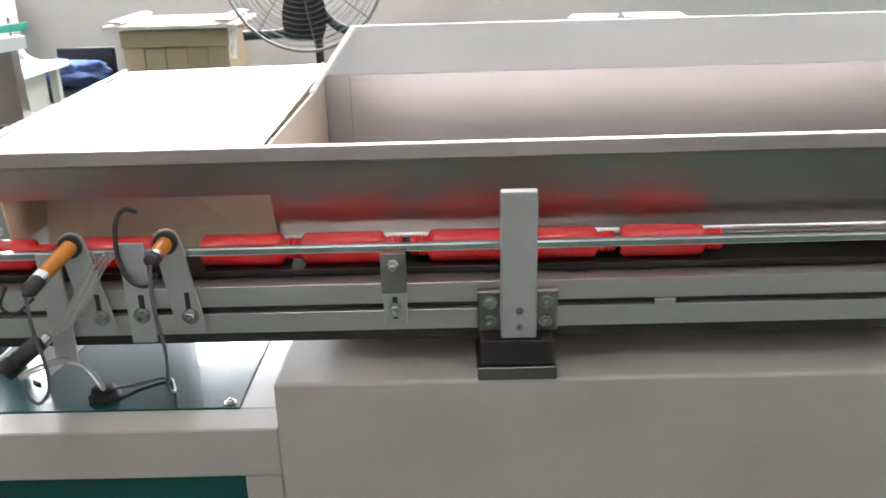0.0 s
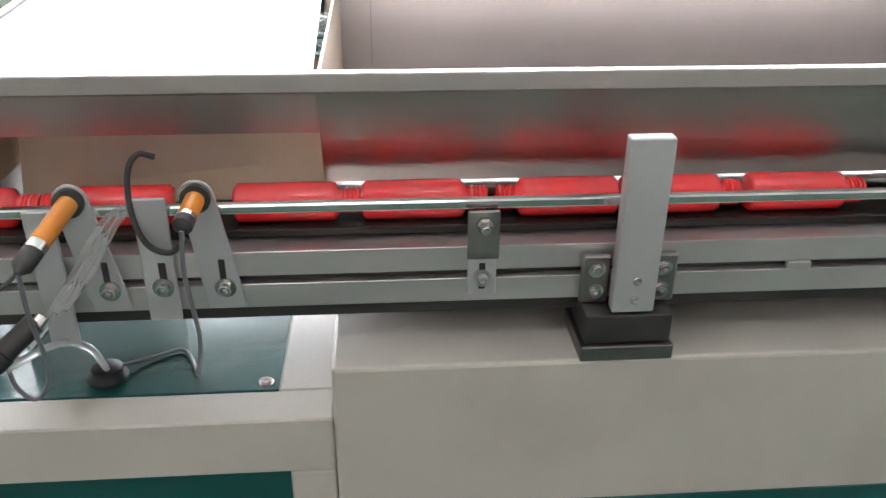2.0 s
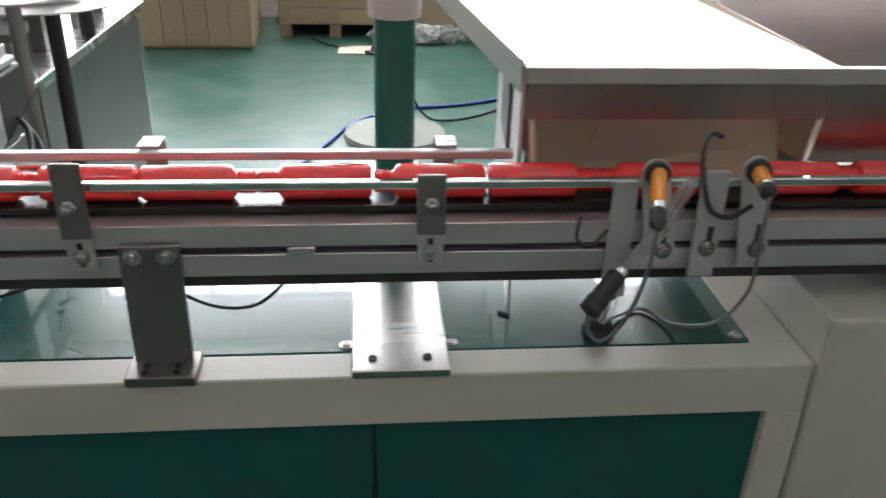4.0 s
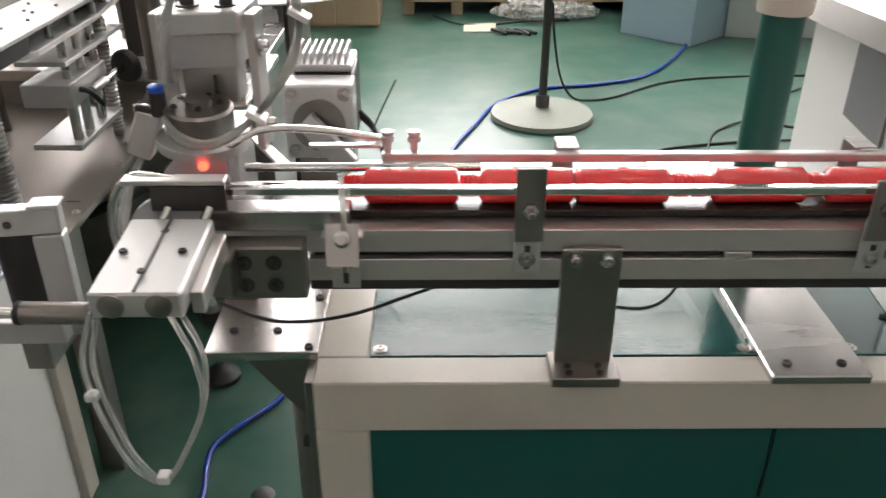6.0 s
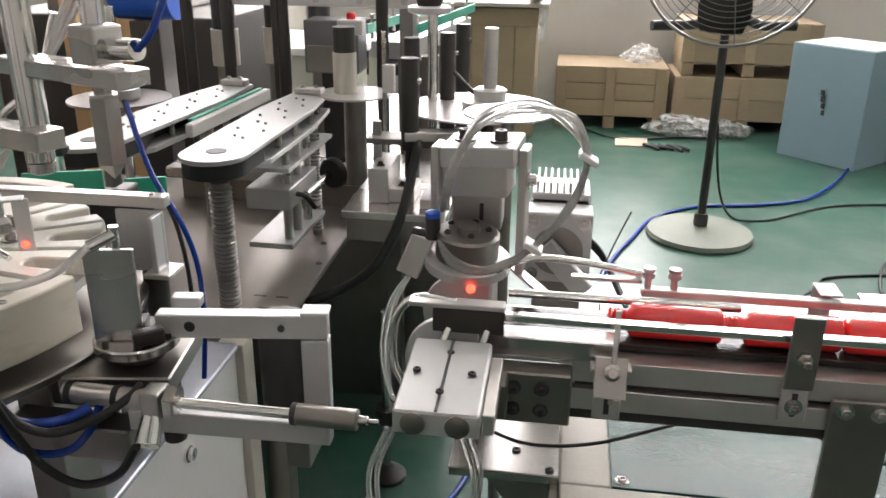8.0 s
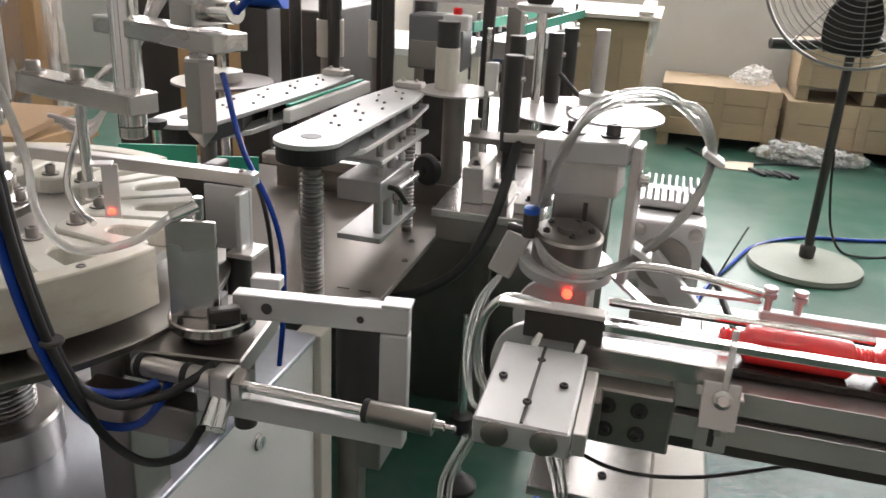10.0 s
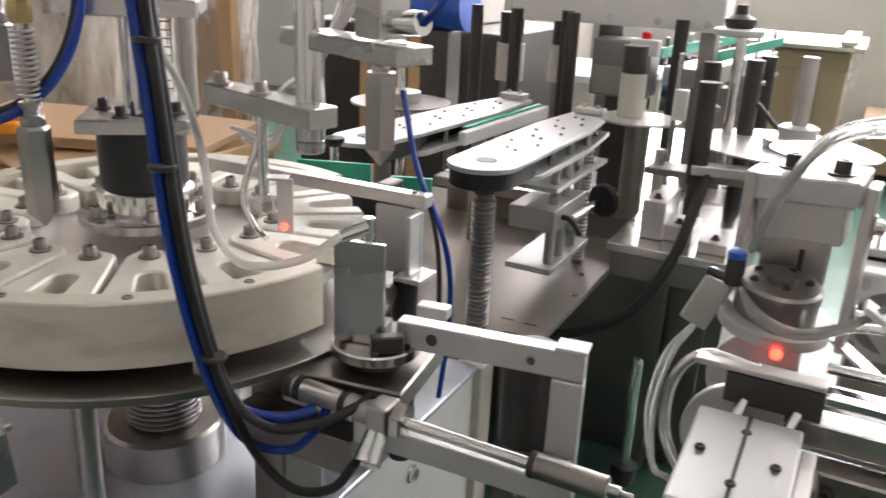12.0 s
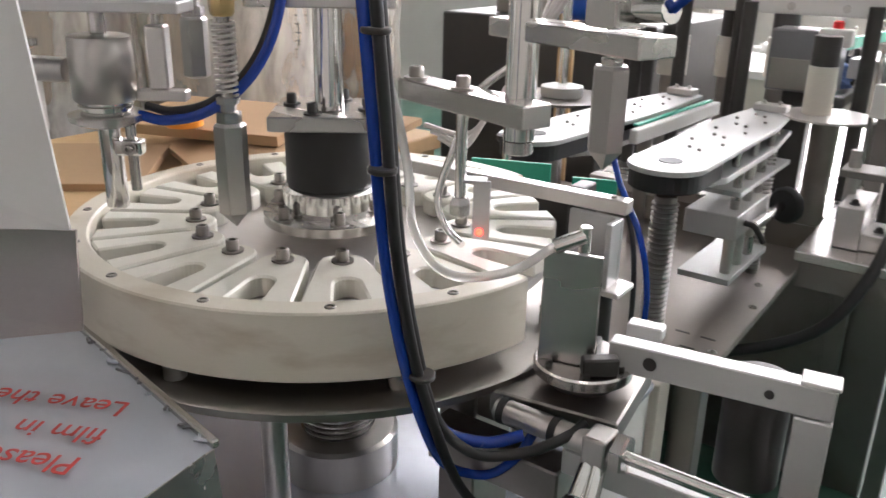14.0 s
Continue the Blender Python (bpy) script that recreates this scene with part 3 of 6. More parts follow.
part("front_sheet", slab([(1.2602, 0.0585, LZ - 0.0195), (1.262, 0.089, 1.004), (3.1, 0.089, 1.004), (3.1, 0.0585, LZ - 0.0195)], 0.002), HOPPER, hop)
tray = part("side_tray", slab([(0.912, 0.064, LZ - 0.004), (1.258, 0.064, LZ - 0.004), (1.235, 0.82, LZ - 0.004), (0.85, 0.76, LZ - 0.004)], 0.004), TRAY, hop, "bright polished side tray")
part("tray_rim", slab([(0.908, 0.064, LZ - 0.03), (0.908, 0.064, LZ + 0.006), (0.846, 0.76, LZ + 0.006), (0.846, 0.76, LZ - 0.03)], 0.003), TRAY, tray)
part("bin_floor", slab([(1.264, 0.066, 1.0), (3.1, 0.066, 1.0), (3.1, 0.56, 0.96), (1.264, 0.56, 0.96)], 0.003), BIN_SHADED, hop)
part("back_wall", slab([(1.264, 0.56, 0.96), (3.1, 0.56, 0.96), (3.1, 0.56, 1.136), (1.264, 0.56, 1.136)], -0.003), BIN_SHADED, hop)
bk = part("back_flare", slab([(1.264, 0.561, 1.137), (3.1, 0.561, 1.137), (3.1, 0.63, 1.212), (1.312, 0.63, 1.212)], -0.003), WHITE, hop, "pale flared upper edge")
part("flare_rim", box(1.312, 3.1, 0.63, 0.645, 1.206, 1.213, 0.001), WHITE, bk)
part("flare_edge", bar((1.262, 0.43, LZ + 0.002), (1.313, 0.636, 1.211), 0.012, 0.005), WHITE, bk)
part("end_wall", slab([(1.262, 0.10, 1.0), (1.262, 0.072, LZ - 0.002), (1.262, 0.43, LZ + 0.002), (1.262, 0.562, 1.16), (1.262, 0.56, 0.96)], -0.003), BEIGE, hop, "end sheet with its warm reflection as pale beige")
sp = part("side_panel", slab([(0.917, 0.11, 0.797), (0.965, 0.575, 0.797), (0.965, 0.575, 1.114), (0.917, 0.11, 1.114)], 0.004), WHITE, hop, "pale grey side panel")
part("inset", slab([(0.9255, 0.24, 0.965), (0.9395, 0.375, 0.965), (0.9395, 0.375, 1.1), (0.9255, 0.24, 1.1)], 0.004), GREY_BOX, sp, "grey inset sheet")
part("support", box(1.3, 3.1, 0.2, 0.55, 0.8605, 0.95, 0.003), PAINT, hop)
part("seam", box(1.309, 1.3105, 0.5545, 0.5565, 1.0, 1.135, 0), PLATE, hop)

# guide chute under the tray, with its card lining
chute = thing("card_chute", (1.08, 0.2, 0.86), "beige card guide chute under the hopper tray", "chute")
part("back_card", slab([(0.935, 0.13, 0.90), (1.262, 0.13, 0.90), (1.262, 0.20, 1.105), (0.935, 0.20, 1.105)], 0.003), THIN_CARD, chute)
part("folded_card", slab([(1.0, 0.126, 0.99), (1.2, 0.112, 1.015), (1.12, 0.125, 1.075), (1.03, 0.135, 1.075)], 0.002), THIN_CARD, chute)
part("end_card", slab([(0.93, 0.075, 1.0), (0.93, 0.2, 1.0), (0.925, 0.2, 1.115), (0.925, 0.075, 1.06)], 0.003), THIN_CARD, chute)

# sensors on the rail
def sensor(x, hx, top, tip, end, label):
    s = thing("photo_sensor", (x, -0.01, 0.91), label, "sensor", "photo sensors")
    out = [(x - 0.016, 0.916), (x + 0.02, 0.916), (hx + 0.0155, top)] + [(hx + 0.0155 * math.cos(a), top + 0.0155 * math.sin(a)) for a in [i * math.pi / 10 for i in range(11)]]
    b = prism(out, 0, 0.004, 0.0006)
    bmesh.ops.transform(b, matrix=Matrix(((1, 0, 0, 0), (0, 0, 1, -0.0085), (0, 1, 0, 0), (0, 0, 0, 1))), verts=b.verts)
    bmesh.ops.recalc_face_normals(b, faces=b.faces)
    br = part("bracket", b, ALU_MATT, s, "grey slotted bracket with a round head")
    part("slot", box(x - 0.002, x + 0.004, -0.0092, -0.0083, 0.945, 0.968, 0.0004), BLACK, br)
    part("screw", screw((x + 0.002, -0.0085, 0.938), (0, -1, 0), 0.006, 0.007), STEEL, br, "", 40)
    c = Vector((hx, -0.0085, top))
    part("lock_nut", lathe([(0.0135, 0), (0.0135, 0.006), (0.009, 0.006)], c - Vector((0, 0.006, 0)), (0, 1, 0), 24), BLACK, s, "", 40)
    tip, end = Vector(tip), Vector(end)
    d = (end - tip).normalized()
    n = (end - tip).length
    part("barrel", rod(tip, tip + d * n * 0.62, 0.0088, 24), YELLOW, s, "amber plastic barrel", 40)
    part("ferrule", rod(tip + d * n * 0.62, tip + d * n * 0.75, 0.0091, 24), CHROME, s, "", 40)
    part("cap", lathe([(0.009, 0), (0.009, n * 0.2), (0.006, n * 0.25), (0.003, n * 0.3)], tip + d * n * 0.75, d, 20), BLACK, s, "", 40)
    return s


s1 = sensor(1.168, 1.154, 1.031, (1.154, -0.012, 1.031), (1.149, -0.052, 1.022), "short amber photo sensor clamped beside the rail")
part("lead", hose([(1.149, -0.054, 1.02), (1.147, -0.058, 0.98), (1.15, -0.05, 0.91), (1.135, -0.02, 0.85), (1.115, 0.05, 0.805), (1.093, 0.095, 0.80), (1.065, 0.085, 0.80), (1.045, 0.07, 0.803), (1.03, 0.056, 0.808)], 0.0022), GREY_BOX, s1, "grey lead", 60)
s2 = sensor(1.062, 1.044, 1.029, (1.045, -0.012, 1.03), (1.024, -0.085, 1.003), "long amber photo sensor with a chrome ferrule")
part("lead", hose([(1.023, -0.087, 1.0), (1.022, -0.085, 0.96), (1.018, -0.066, 0.90), (1.008, -0.056, 0.866), (0.992, -0.052, 0.849), (0.978, -0.05, 0.862), (0.975, -0.05, 0.885)], 0.0022), GREY_BOX, s2, "grey lead", 60)
hk = thing("wire_hook_bracket", (1.113, -0.01, 0.91), "slotted flat bracket with a bent wire hook", "bracket")
bb = part("plate", box(1.096, 1.126, -0.0085, -0.0045, 0.904, 1.03, 0.001), ALU_MATT, hk)
part("slot", box(1.111, 1.118, -0.0092, -0.0083, 0.945, 0.966, 0.0004), BLACK, bb)
part("screw", screw((1.113, -0.0085, 0.94), (0, -1, 0), 0.006, 0.007), STEEL, bb, "", 40)
part("hook", hose([(1.118, 0.012, 1.062), (1.104, 0.008, 1.066), (1.095, 0.0, 1.05), (1.097, -0.012, 1.015), (1.108, -0.016, 0.988), (1.128, -0.02, 0.982), (1.145, -0.03, 1.0)], 0.0028), BLACK, hk, "", 60)
# clear air tubes and valve by the sensors
av = thing("air_nozzle", (1.02, -0.02, 0.8), "black air valve with clear tubes beside the rail", "valve")
part("bracket", box(1.0, 1.027, -0.0095, -0.005, 0.88, 1.02, 0.001), ALU_MATT, av)
part("valve", rod((1.005, -0.042, 0.926), (0.981, -0.062, 0.908), 0.0105, 18), BLACK, av, "black valve body", 40)
part("valve_end", rod((0.981, -0.062, 0.908), (0.97, -0.071, 0.899), 0.012, 18), RUBBER, av, "", 40)
part("fitting", rod((1.0, -0.046, 0.916), (1.013, -0.036, 0.93), 0.007, 14), CHROME, av, "", 40)
for k in range(3):
    part("tube", hose([(1.012 + 0.008 * k, -0.03, 0.925 + 0.003 * k), (1.04 + 0.008 * k, -0.024, 0.965), (1.066 + 0.007 * k, -0.014, 1.005), (1.085 + 0.005 * k, 0.0, 1.02)], 0.0028), TUBE_CLEAR, av, "clear tube", 60)
part("lead", hose([(0.995, -0.02, 0.97), (0.975, -0.03, 0.955), (0.96, -0.03, 0.965), (0.965, -0.02, 0.985)], 0.002), BLACK, av, "", 60)
part("tube", hose([(0.976, -0.055, 0.885), (0.99, -0.04, 0.888), (1.012, -0.015, 0.886), (1.024, 0.015, 0.86), (1.025, 0.04, 0.82), (1.022, 0.052, 0.806)], 0.004), CLEAR, av, "clear tube", 60)
part("grommet", lathe([(0.02, 0), (0.021, 0.004), (0.016, 0.009), (0.016, 0.014), (0.009, 0.017)], (1.022, 0.052, 0.7965), (0, 0, 1), 20), RUBBER, av, "black cable grommet", 40)
cb = thing("black_cable", (0.5, 0.15, 0.8), "black cable lying over the green cabinet top", "cable")
part("run", hose([(0.10, 0.05, 0.85), (0.17, 0.03, 0.838), (0.25, 0.04, 0.84), (0.34, 0.06, 0.862), (0.42, 0.09, 0.872), (0.5, 0.085, 0.85), (0.56, 0.06, 0.838), (0.61, 0.06, 0.84), (0.65, 0.09, 0.865), (0.68, 0.12, 0.90)], 0.0022), RUBBER, cb, "", 60)
gp = thing("green_post", (0.778, 0.262, 0.79), "green painted round post with a white cap", "post")
part("tube", rod((0.778, 0.262, 0.797), (0.778, 0.262, 1.135), 0.0265, 28), GREEN_POST, gp, "", 40)
part("cap", lathe([(0.033, 0), (0.034, 0.012), (0.034, 0.1), (0.03, 0.106), (0, 0.106)], (0.778, 0.262, 1.136), (0, 0, 1), 28), CREAM, gp, "cream plastic collar", 40)

# ---------- rotary star-wheel machine ----------
SX, SY, SZ = -0.705, 0.100, 1.0
TBL = 0.62
mc = thing("white_machine_cabinet", (-0.9, 0.1, 0), "white machine cabinet with a filmed steel top", "cabinet")
part("body", box(-1.55, -0.4255, -0.75, 0.585, 0.02, TBL - 0.012, 0.003), WHITE, mc)
part("top_sheet", box(-1.56, -0.42, -0.76, 0.595, TBL - 0.0115, TBL, 0.002), TOP_FILM_LIT, mc, "steel top under bluish protective film")
part("corner_post", box(-0.465, -0.41, 0.586, 0.64, 0.0, TBL, 0.002), PAINT, mc)
lk = part("cam_lock", lathe([(0.016, 0), (0.016, 0.004), (0.012, 0.006), (0.012, 0.012), (0, 0.012)], (-0.4255, 0.348, 0.531), (1, 0, 0), 20), CHROME, mc, "chrome cam lock", 40)
part("keyhole", box(-0.4135, -0.413, 0.346, 0.350, 0.524, 0.538, 0), BLACK, lk)
sg = part("warning_label", box(-0.4253, -0.4249, 0.20, 0.30, 0.335, 0.455, 0), WHITE, mc, "white label with a red pictogram")
part("pictogram", slab([(-0.4245, 0.225, 0.405), (-0.4245, 0.265, 0.40), (-0.4245, 0.275, 0.445), (-0.4245, 0.235, 0.45)], 0.0006), RED_INK, sg)
for k in range(2):
    part("text_bar", box(-0.4246, -0.4242, 0.21, 0.285, 0.345 + 0.02 * k, 0.352 + 0.02 * k, 0), RED_INK, sg)

star = thing("star_wheel_table", (SX, SY, TBL), "rotary table with a white nylon star wheel in an ivory ring", "machine")


def arc_ring(r0, r1, z0, z1, a0, a1, n, bm=None):
    b = bmesh.new()
    rows = []
    for i in range(n + 1):
        a = radians(a0 + (a1 - a0) * i / n)
        c, s = math.cos(a), math.sin(a)
        rows.append([b.verts.new((SX + r * c, SY + r * s, z)) for r, z in ((r0, z0), (r1, z0), (r1, z1), (r0, z1))])
    for p, q in zip(rows, rows[1:]):
        for k in range(4):
            b.faces.new((p[k], p[(k + 1) % 4], q[(k + 1) % 4], q[k]))
    b.faces.new(rows[0][::-1])
    b.faces.new(rows[-1])
    bmesh.ops.recalc_face_normals(b, faces=b.faces)
    bmesh.ops.bevel(b, geom=[e for e in b.edges if e.is_manifold and e.calc_face_angle(0) > 0.6], offset=0.002, segments=1, affect="EDGES")
    return b if bm is None else join_bm(bm, b)


def polar(r, deg, z):
    return (SX + r * math.cos(radians(deg)), SY + r * math.sin(radians(deg)), z)


ring = part("guide_ring", arc_ring(0.292, 0.322, 0.926, SZ, -290, -8, 80), NYLON_RING, star, "thick ivory nylon guide ring", 30)
for k in range(11):
    part("screw", screw(polar(0.307, -24.5 - 23.2 * k, SZ - 0.002), (0, 0, 1), 0.006, 0.0015, washer=False), PLATE, ring, "", 40)
part("base_disc", lathe([(0.335, 0), (0.338, 0.002), (0.338, 0.010), (0.335, 0.012), (0, 0.012)], (SX, SY, 0.891), seg=72), PLATE, star, "dark steel round plate", 40)
wh = part("wheel_disc", lathe([(0.286, 0), (0.286, 0.012), (0, 0.012)], (SX, SY, 0.955), seg=64), ALU, star, "machined wheel disc", 40)
part("lower_column", rod((SX, SY, TBL), (SX, SY, 0.8905), 0.05, 32), BLACK, star, "", 40)
for k in range(12):
    z = 0.684 + 0.008 * k
    part("thread", lathe([(0.05, 0), (0.053, 0.002), (0.053, 0.004), (0.05, 0.006)], (SX, SY, z), seg=32), STEEL, star, "", 40)
part("collar", lathe([(0.085, 0), (0.085, 0.055), (0.08, 0.06), (0.06, 0.06)], (SX, SY, TBL + 0.001), seg=40), STEEL_V, star, "", 40)
for k in range(8):
    part("spacer", rod(polar(0.3, -80 + 45 * k, 0.9035), polar(0.3, -80 + 45 * k, 0.9255), 0.012, 16), STEEL, star, "", 40)
for k in range(4):
    part("leg", rod(polar(0.26, -62 + 90 * k, TBL), polar(0.26, -62 + 90 * k, 0.8905), 0.014, 18), STEEL_V, star, "", 40)
# white pocket blocks
N = 16


def pocket_block():
    h0, h1, r0, r1 = 0.029, 0.0535, 0.145, 0.286
    out = [(r0 + h0 * (1 - math.sin(t)) * 0.9, -h0 * math.cos(t)) for t in [i * math.pi / 8 for i in range(9)]]
    out = [(x, y) for x, y in out]
    out += [(r1, h1), (r1, 0.019)]
    out += [(0.232 - 0.016 * math.sin(t), 0.0145 * math.cos(t)) for t in [i * math.pi / 10 for i in range(11)]]
    out += [(r1, -0.019), (r1, -h1)]
    return prism(out, 0.0, 0.025, 0.0025)


base = None
for k in range(N):
    m = pose(0, 0, 0.9672 - TBL, 0, 0, 360 / N * k - 66)
    if base is None:
        b = pocket_block()
        me = bpy.data.meshes.new("pocket_block")
        b.to_mesh(me)
        b.free()
        me.materials.append(NYLON)
        base = me
    ob = new("pocket_block", base)
    ob.parent = star
    ob.matrix_local = m
    ORIGIN[ob.name] = ORIGIN[star.name]
    sc = part("screw", screw(polar(0.17, 360 / N * k - 66, 0.9925), (0, 0, 1), 0.0075, 0.012), PLATE, star, "", 40)
hub = part("hub_flange", lathe([(0.085, 0), (0.087, 0.001), (0.087, 0.012), (0.085, 0.013), (0, 0.013)], (SX, SY, 0.9885), seg=48), STEEL, star, "machined steel hub flange", 40)
part("hub_collar", lathe([(0.062, 0), (0.062, 0.03), (0.057, 0.034), (0, 0.034)], (SX, SY, 1.0016), seg=48), CHROME, star, "polished hub collar", 40)
for k in range(6):
    part("screw", screw(polar(0.074, 60 * k - 40, 1.0016), (0, 0, 1), 0.007, 0.014), PLATE, hub, "", 40)
part("hub_sleeve", lathe([(0.054, 0), (0.056, 0.003), (0.056, 0.0775), (0, 0.0775)], (SX, SY, 1.0358), seg=40), RUBBER, star, "black sleeve on the hub", 40)
TOP = 1.62
plate_turn = rot("Z", 38)
hp = part("head_plate", box(SX - 0.067, SX + 0.067, SY - 0.067, SY + 0.067, 1.114, 1.132, 0.0015, turn=plate_turn), STEEL, star)
for a in (0, 90, 180, 270):
    part("screw", screw(polar(0.05, a + 20, 1.132), (0, 0, 1), 0.0065, 0.012), BLACK, hp, "", 40)
part("main_shaft", rod((SX + 0.012, SY - 0.012, 1.1325), (SX + 0.012, SY - 0.012, TOP), 0.0175, 24), CHROME, star, "polished shaft", 40)
part("rear_rod", rod((SX - 0.03, SY + 0.03, 1.1325), (SX - 0.03, SY + 0.03, TOP), 0.012, 20), BLACK, star, "", 40)
part("side_rod", rod((SX + 0.05, SY + 0.04, 1.1325), (SX + 0.05, SY + 0.04, TOP), 0.01, 20), STEEL_V, star, "", 40)
up = part("upper_plate", box(SX - 0.085, SX + 0.085, SY - 0.075, SY + 0.075, 1.255, 1.275, 0.0015, turn=plate_turn), STEEL, star)
part("top_plate", box(SX - 0.45, SX + 0.5, SY - 0.2, SY + 0.25, TOP, TOP + 0.02, 0.002), STEEL, star)


# upright on the cabinet that carries the heads
up1 = thing("head_column", (-0.424, 0.06, TBL), "polished column with flat steel arms over the star wheel", "machine")
CXX, CYY = -0.425, 0.085
part("column", rod((CXX, CYY, 1.135), (CXX, CYY, TOP), 0.0165, 28), CHROME, up1, "polished column", 40)
part("column_end", lathe([(0.012, -0.014), (0.016, -0.012), (0.016, 0)], (CXX, CYY, 1.134), (0, 0, 1), 20), STEEL, up1, "", 40)
a1 = part("lower_arm", bar((-0.60, 0.13, 1.165), (-0.395, 0.068, 1.165), 0.04, 0.024), STEEL, up1)
part("screw", screw((-0.505, 0.098, 1.177), (0, 0, 1), 0.008, 0.012), PLATE, a1, "", 40)
part("screw", screw((-0.585, 0.12, 1.177), (0, 0, 1), 0.009, 0.012), PLATE, a1, "", 40)
part("sensor_rod", rod((-0.505, 0.098, 1.03), (-0.505, 0.098, 1.153), 0.0065, 16), CHROME, a1, "", 40)
part("rod_nut", lathe([(0.013, 0), (0.013, 0.012), (0.009, 0.02)], (-0.505, 0.098, 1.035), (0, 0, 1), 6), STEEL, a1)
a2 = part("upper_arm", bar((-0.465, 0.115, 1.246), (-0.265, 0.035, 1.246), 0.045, 0.019), STEEL, up1)
part("nut_block", box(-0.335, -0.295, 0.035, 0.075, 1.258, 1.30, 0.003, turn=rot("Z", -20)), STEEL, a2)
part("fitting", rod((-0.30, 0.05, 1.275), (-0.255, 0.03, 1.278), 0.012, 14), CHROME, a2, "", 40)
part("air_tube", hose([(-0.255, 0.03, 1.278), (-0.235, 0.03, 1.30), (-0.22, 0.05, 1.35)], 0.004), BLUE, a2, "blue air tube", 60)
part("upper_rod", rod((-0.315, 0.055, 1.30), (-0.315, 0.055, TOP), 0.013, 18), CHROME, a2, "", 40)
pn = part("probe_rod", rod((-0.315, 0.055, 1.22), (-0.315, 0.055, 1.236), 0.0075, 16), CHROME, up1, "", 40)
part("probe", lathe([(0.001, 0), (0.013, 0.014), (0.0175, 0.019), (0.0175, 0.094), (0.016, 0.097)], (-0.315, 0.055, 1.128), (0, 0, 1), 6), STEEL_V, pn, "hexagonal steel probe")
part("probe_nut", lathe([(0.011, 0), (0.011, 0.006), (0.008, 0.007)], (-0.315, 0.055, 1.2255), (0, 0, 1), 6), STEEL, pn)
fb = part("sensor_flag", box(-0.497, -0.477, 0.114, 0.118, 1.003, 1.073, 0.0008, turn=rot("Z", 28)), ALU_MATT, up1)
part("flag_top", box(-0.513, -0.479, 0.098, 0.118, 1.0732, 1.0762, 0.0008, turn=rot("Z", 28)), ALU_MATT, fb)
part("flag_light", lathe([(0.0045, 0), (0.004, 0.004), (0, 0.006)], (-0.488, 0.115, 1.012), (0.5, -1, 0), 12), LED, fb, "glowing red sensor tip")
part("cable", hose([(-0.485, 0.075, 1.008), (-0.515, 0.085, 1.02), (-0.53, 0.09, 1.05), (-0.52, 0.1, 1.10), (-0.50, 0.12, 1.17), (-0.45, 0.14, 1.22), (-0.42, 0.15, 1.30)], 0.0045), CHROME, up1, "braided cable", 60)
for k in range(3):
    part("cable", hose([(-0.56 - 0.01 * k, 0.13, 1.11 + 0.006 * k), (-0.53, 0.14, 1.10 + 0.008 * k), (-0.50, 0.14, 1.14), (-0.46, 0.14, 1.20), (-0.40 + 0.01 * k, 0.15, 1.32)], 0.003), ALU, up1, "grey cable", 60)

# hanging heads on the far side of the wheel
for x, y, z0, spring in ((-0.72, -0.045, 1.012, True), (-0.85, 0.02, 1.162, False)):
    sp = thing("spring_probe" if spring else "plain_probe", (x, y, z0), "hexagonal steel probe on a spring-loaded rod" if spring else "hexagonal steel probe on a plain rod", "probe", "hanging probes")
    if spring:
        part("probe", lathe([(0.001, 0), (0.014, 0.014), (0.0185, 0.018), (0.0185, 0.118), (0.016, 0.121)], (x, y, z0), (0, 0, 1), 6), STEEL_V, sp)
    else:
        part("probe", lathe([(0.012, 0), (0.0165, 0.003), (0.0165, 0.07), (0.014, 0.073)], (x, y, z0), (0, 0, 1), 6), STEEL_V, sp)
    part("nut", lathe([(0.014, 0), (0.014, 0.012), (0.009, 0.013), (0.009, 0.02), (0.013, 0.021), (0.013, 0.028)], (x, y, z0 + (0.1215 if spring else 0.0735)), (0, 0, 1), 6), STEEL, sp)
    part("rod", rod((x, y, z0 + 0.1), (x, y, TOP), 0.007, 16), STEEL, sp, "", 40)
    if spring:
        turns = [(x + 0.0115 * math.cos(t * 0.6), y + 0.0115 * math.sin(t * 0.6), z0 + 0.152 + 0.00056 * t) for t in range(145)]
        part("spring", hose(turns, 0.0017, 6, 1), STEEL_V, sp, "coil spring", 60)
        part("brass_nut", lathe([(0.011, 0), (0.013, 0.003), (0.014, 0.018), (0.012, 0.024)], (x, y, z0 + 0.236), (0, 0, 1), 8), BRASS, sp, "brass collar", 40)
    part("clamp", box(x - 0.03, x + 0.03, y - 0.02, y + 0.02, z0 + 0.262, z0 + 0.285, 0.002, turn=rot("Z", 35)), PLATE, sp)
    part("clamp_screw", screw((x + 0.02, y - 0.028, z0 + 0.274), (0.57, -0.82, 0), 0.005, 0.006), STEEL, sp, "", 40)
nz = thing("filling_nozzle", (-0.83, -0.11, 1.03), "polished steel filling nozzle hanging over the wheel", "nozzle")
NX, NY = -0.842, -0.115
part("tip", lathe([(0.010, 0), (0.0125, 0.003), (0.0125, 0.1)], (NX, NY, 1.028), seg=24), CHROME, nz, "", 40)
part("clamp_ring", lathe([(0.03, 0), (0.034, 0.002), (0.034, 0.005), (0.042, 0.006), (0.042, 0.013), (0.03, 0.016)], (NX, NY, 1.126), seg=32), STEEL, nz, "", 40)
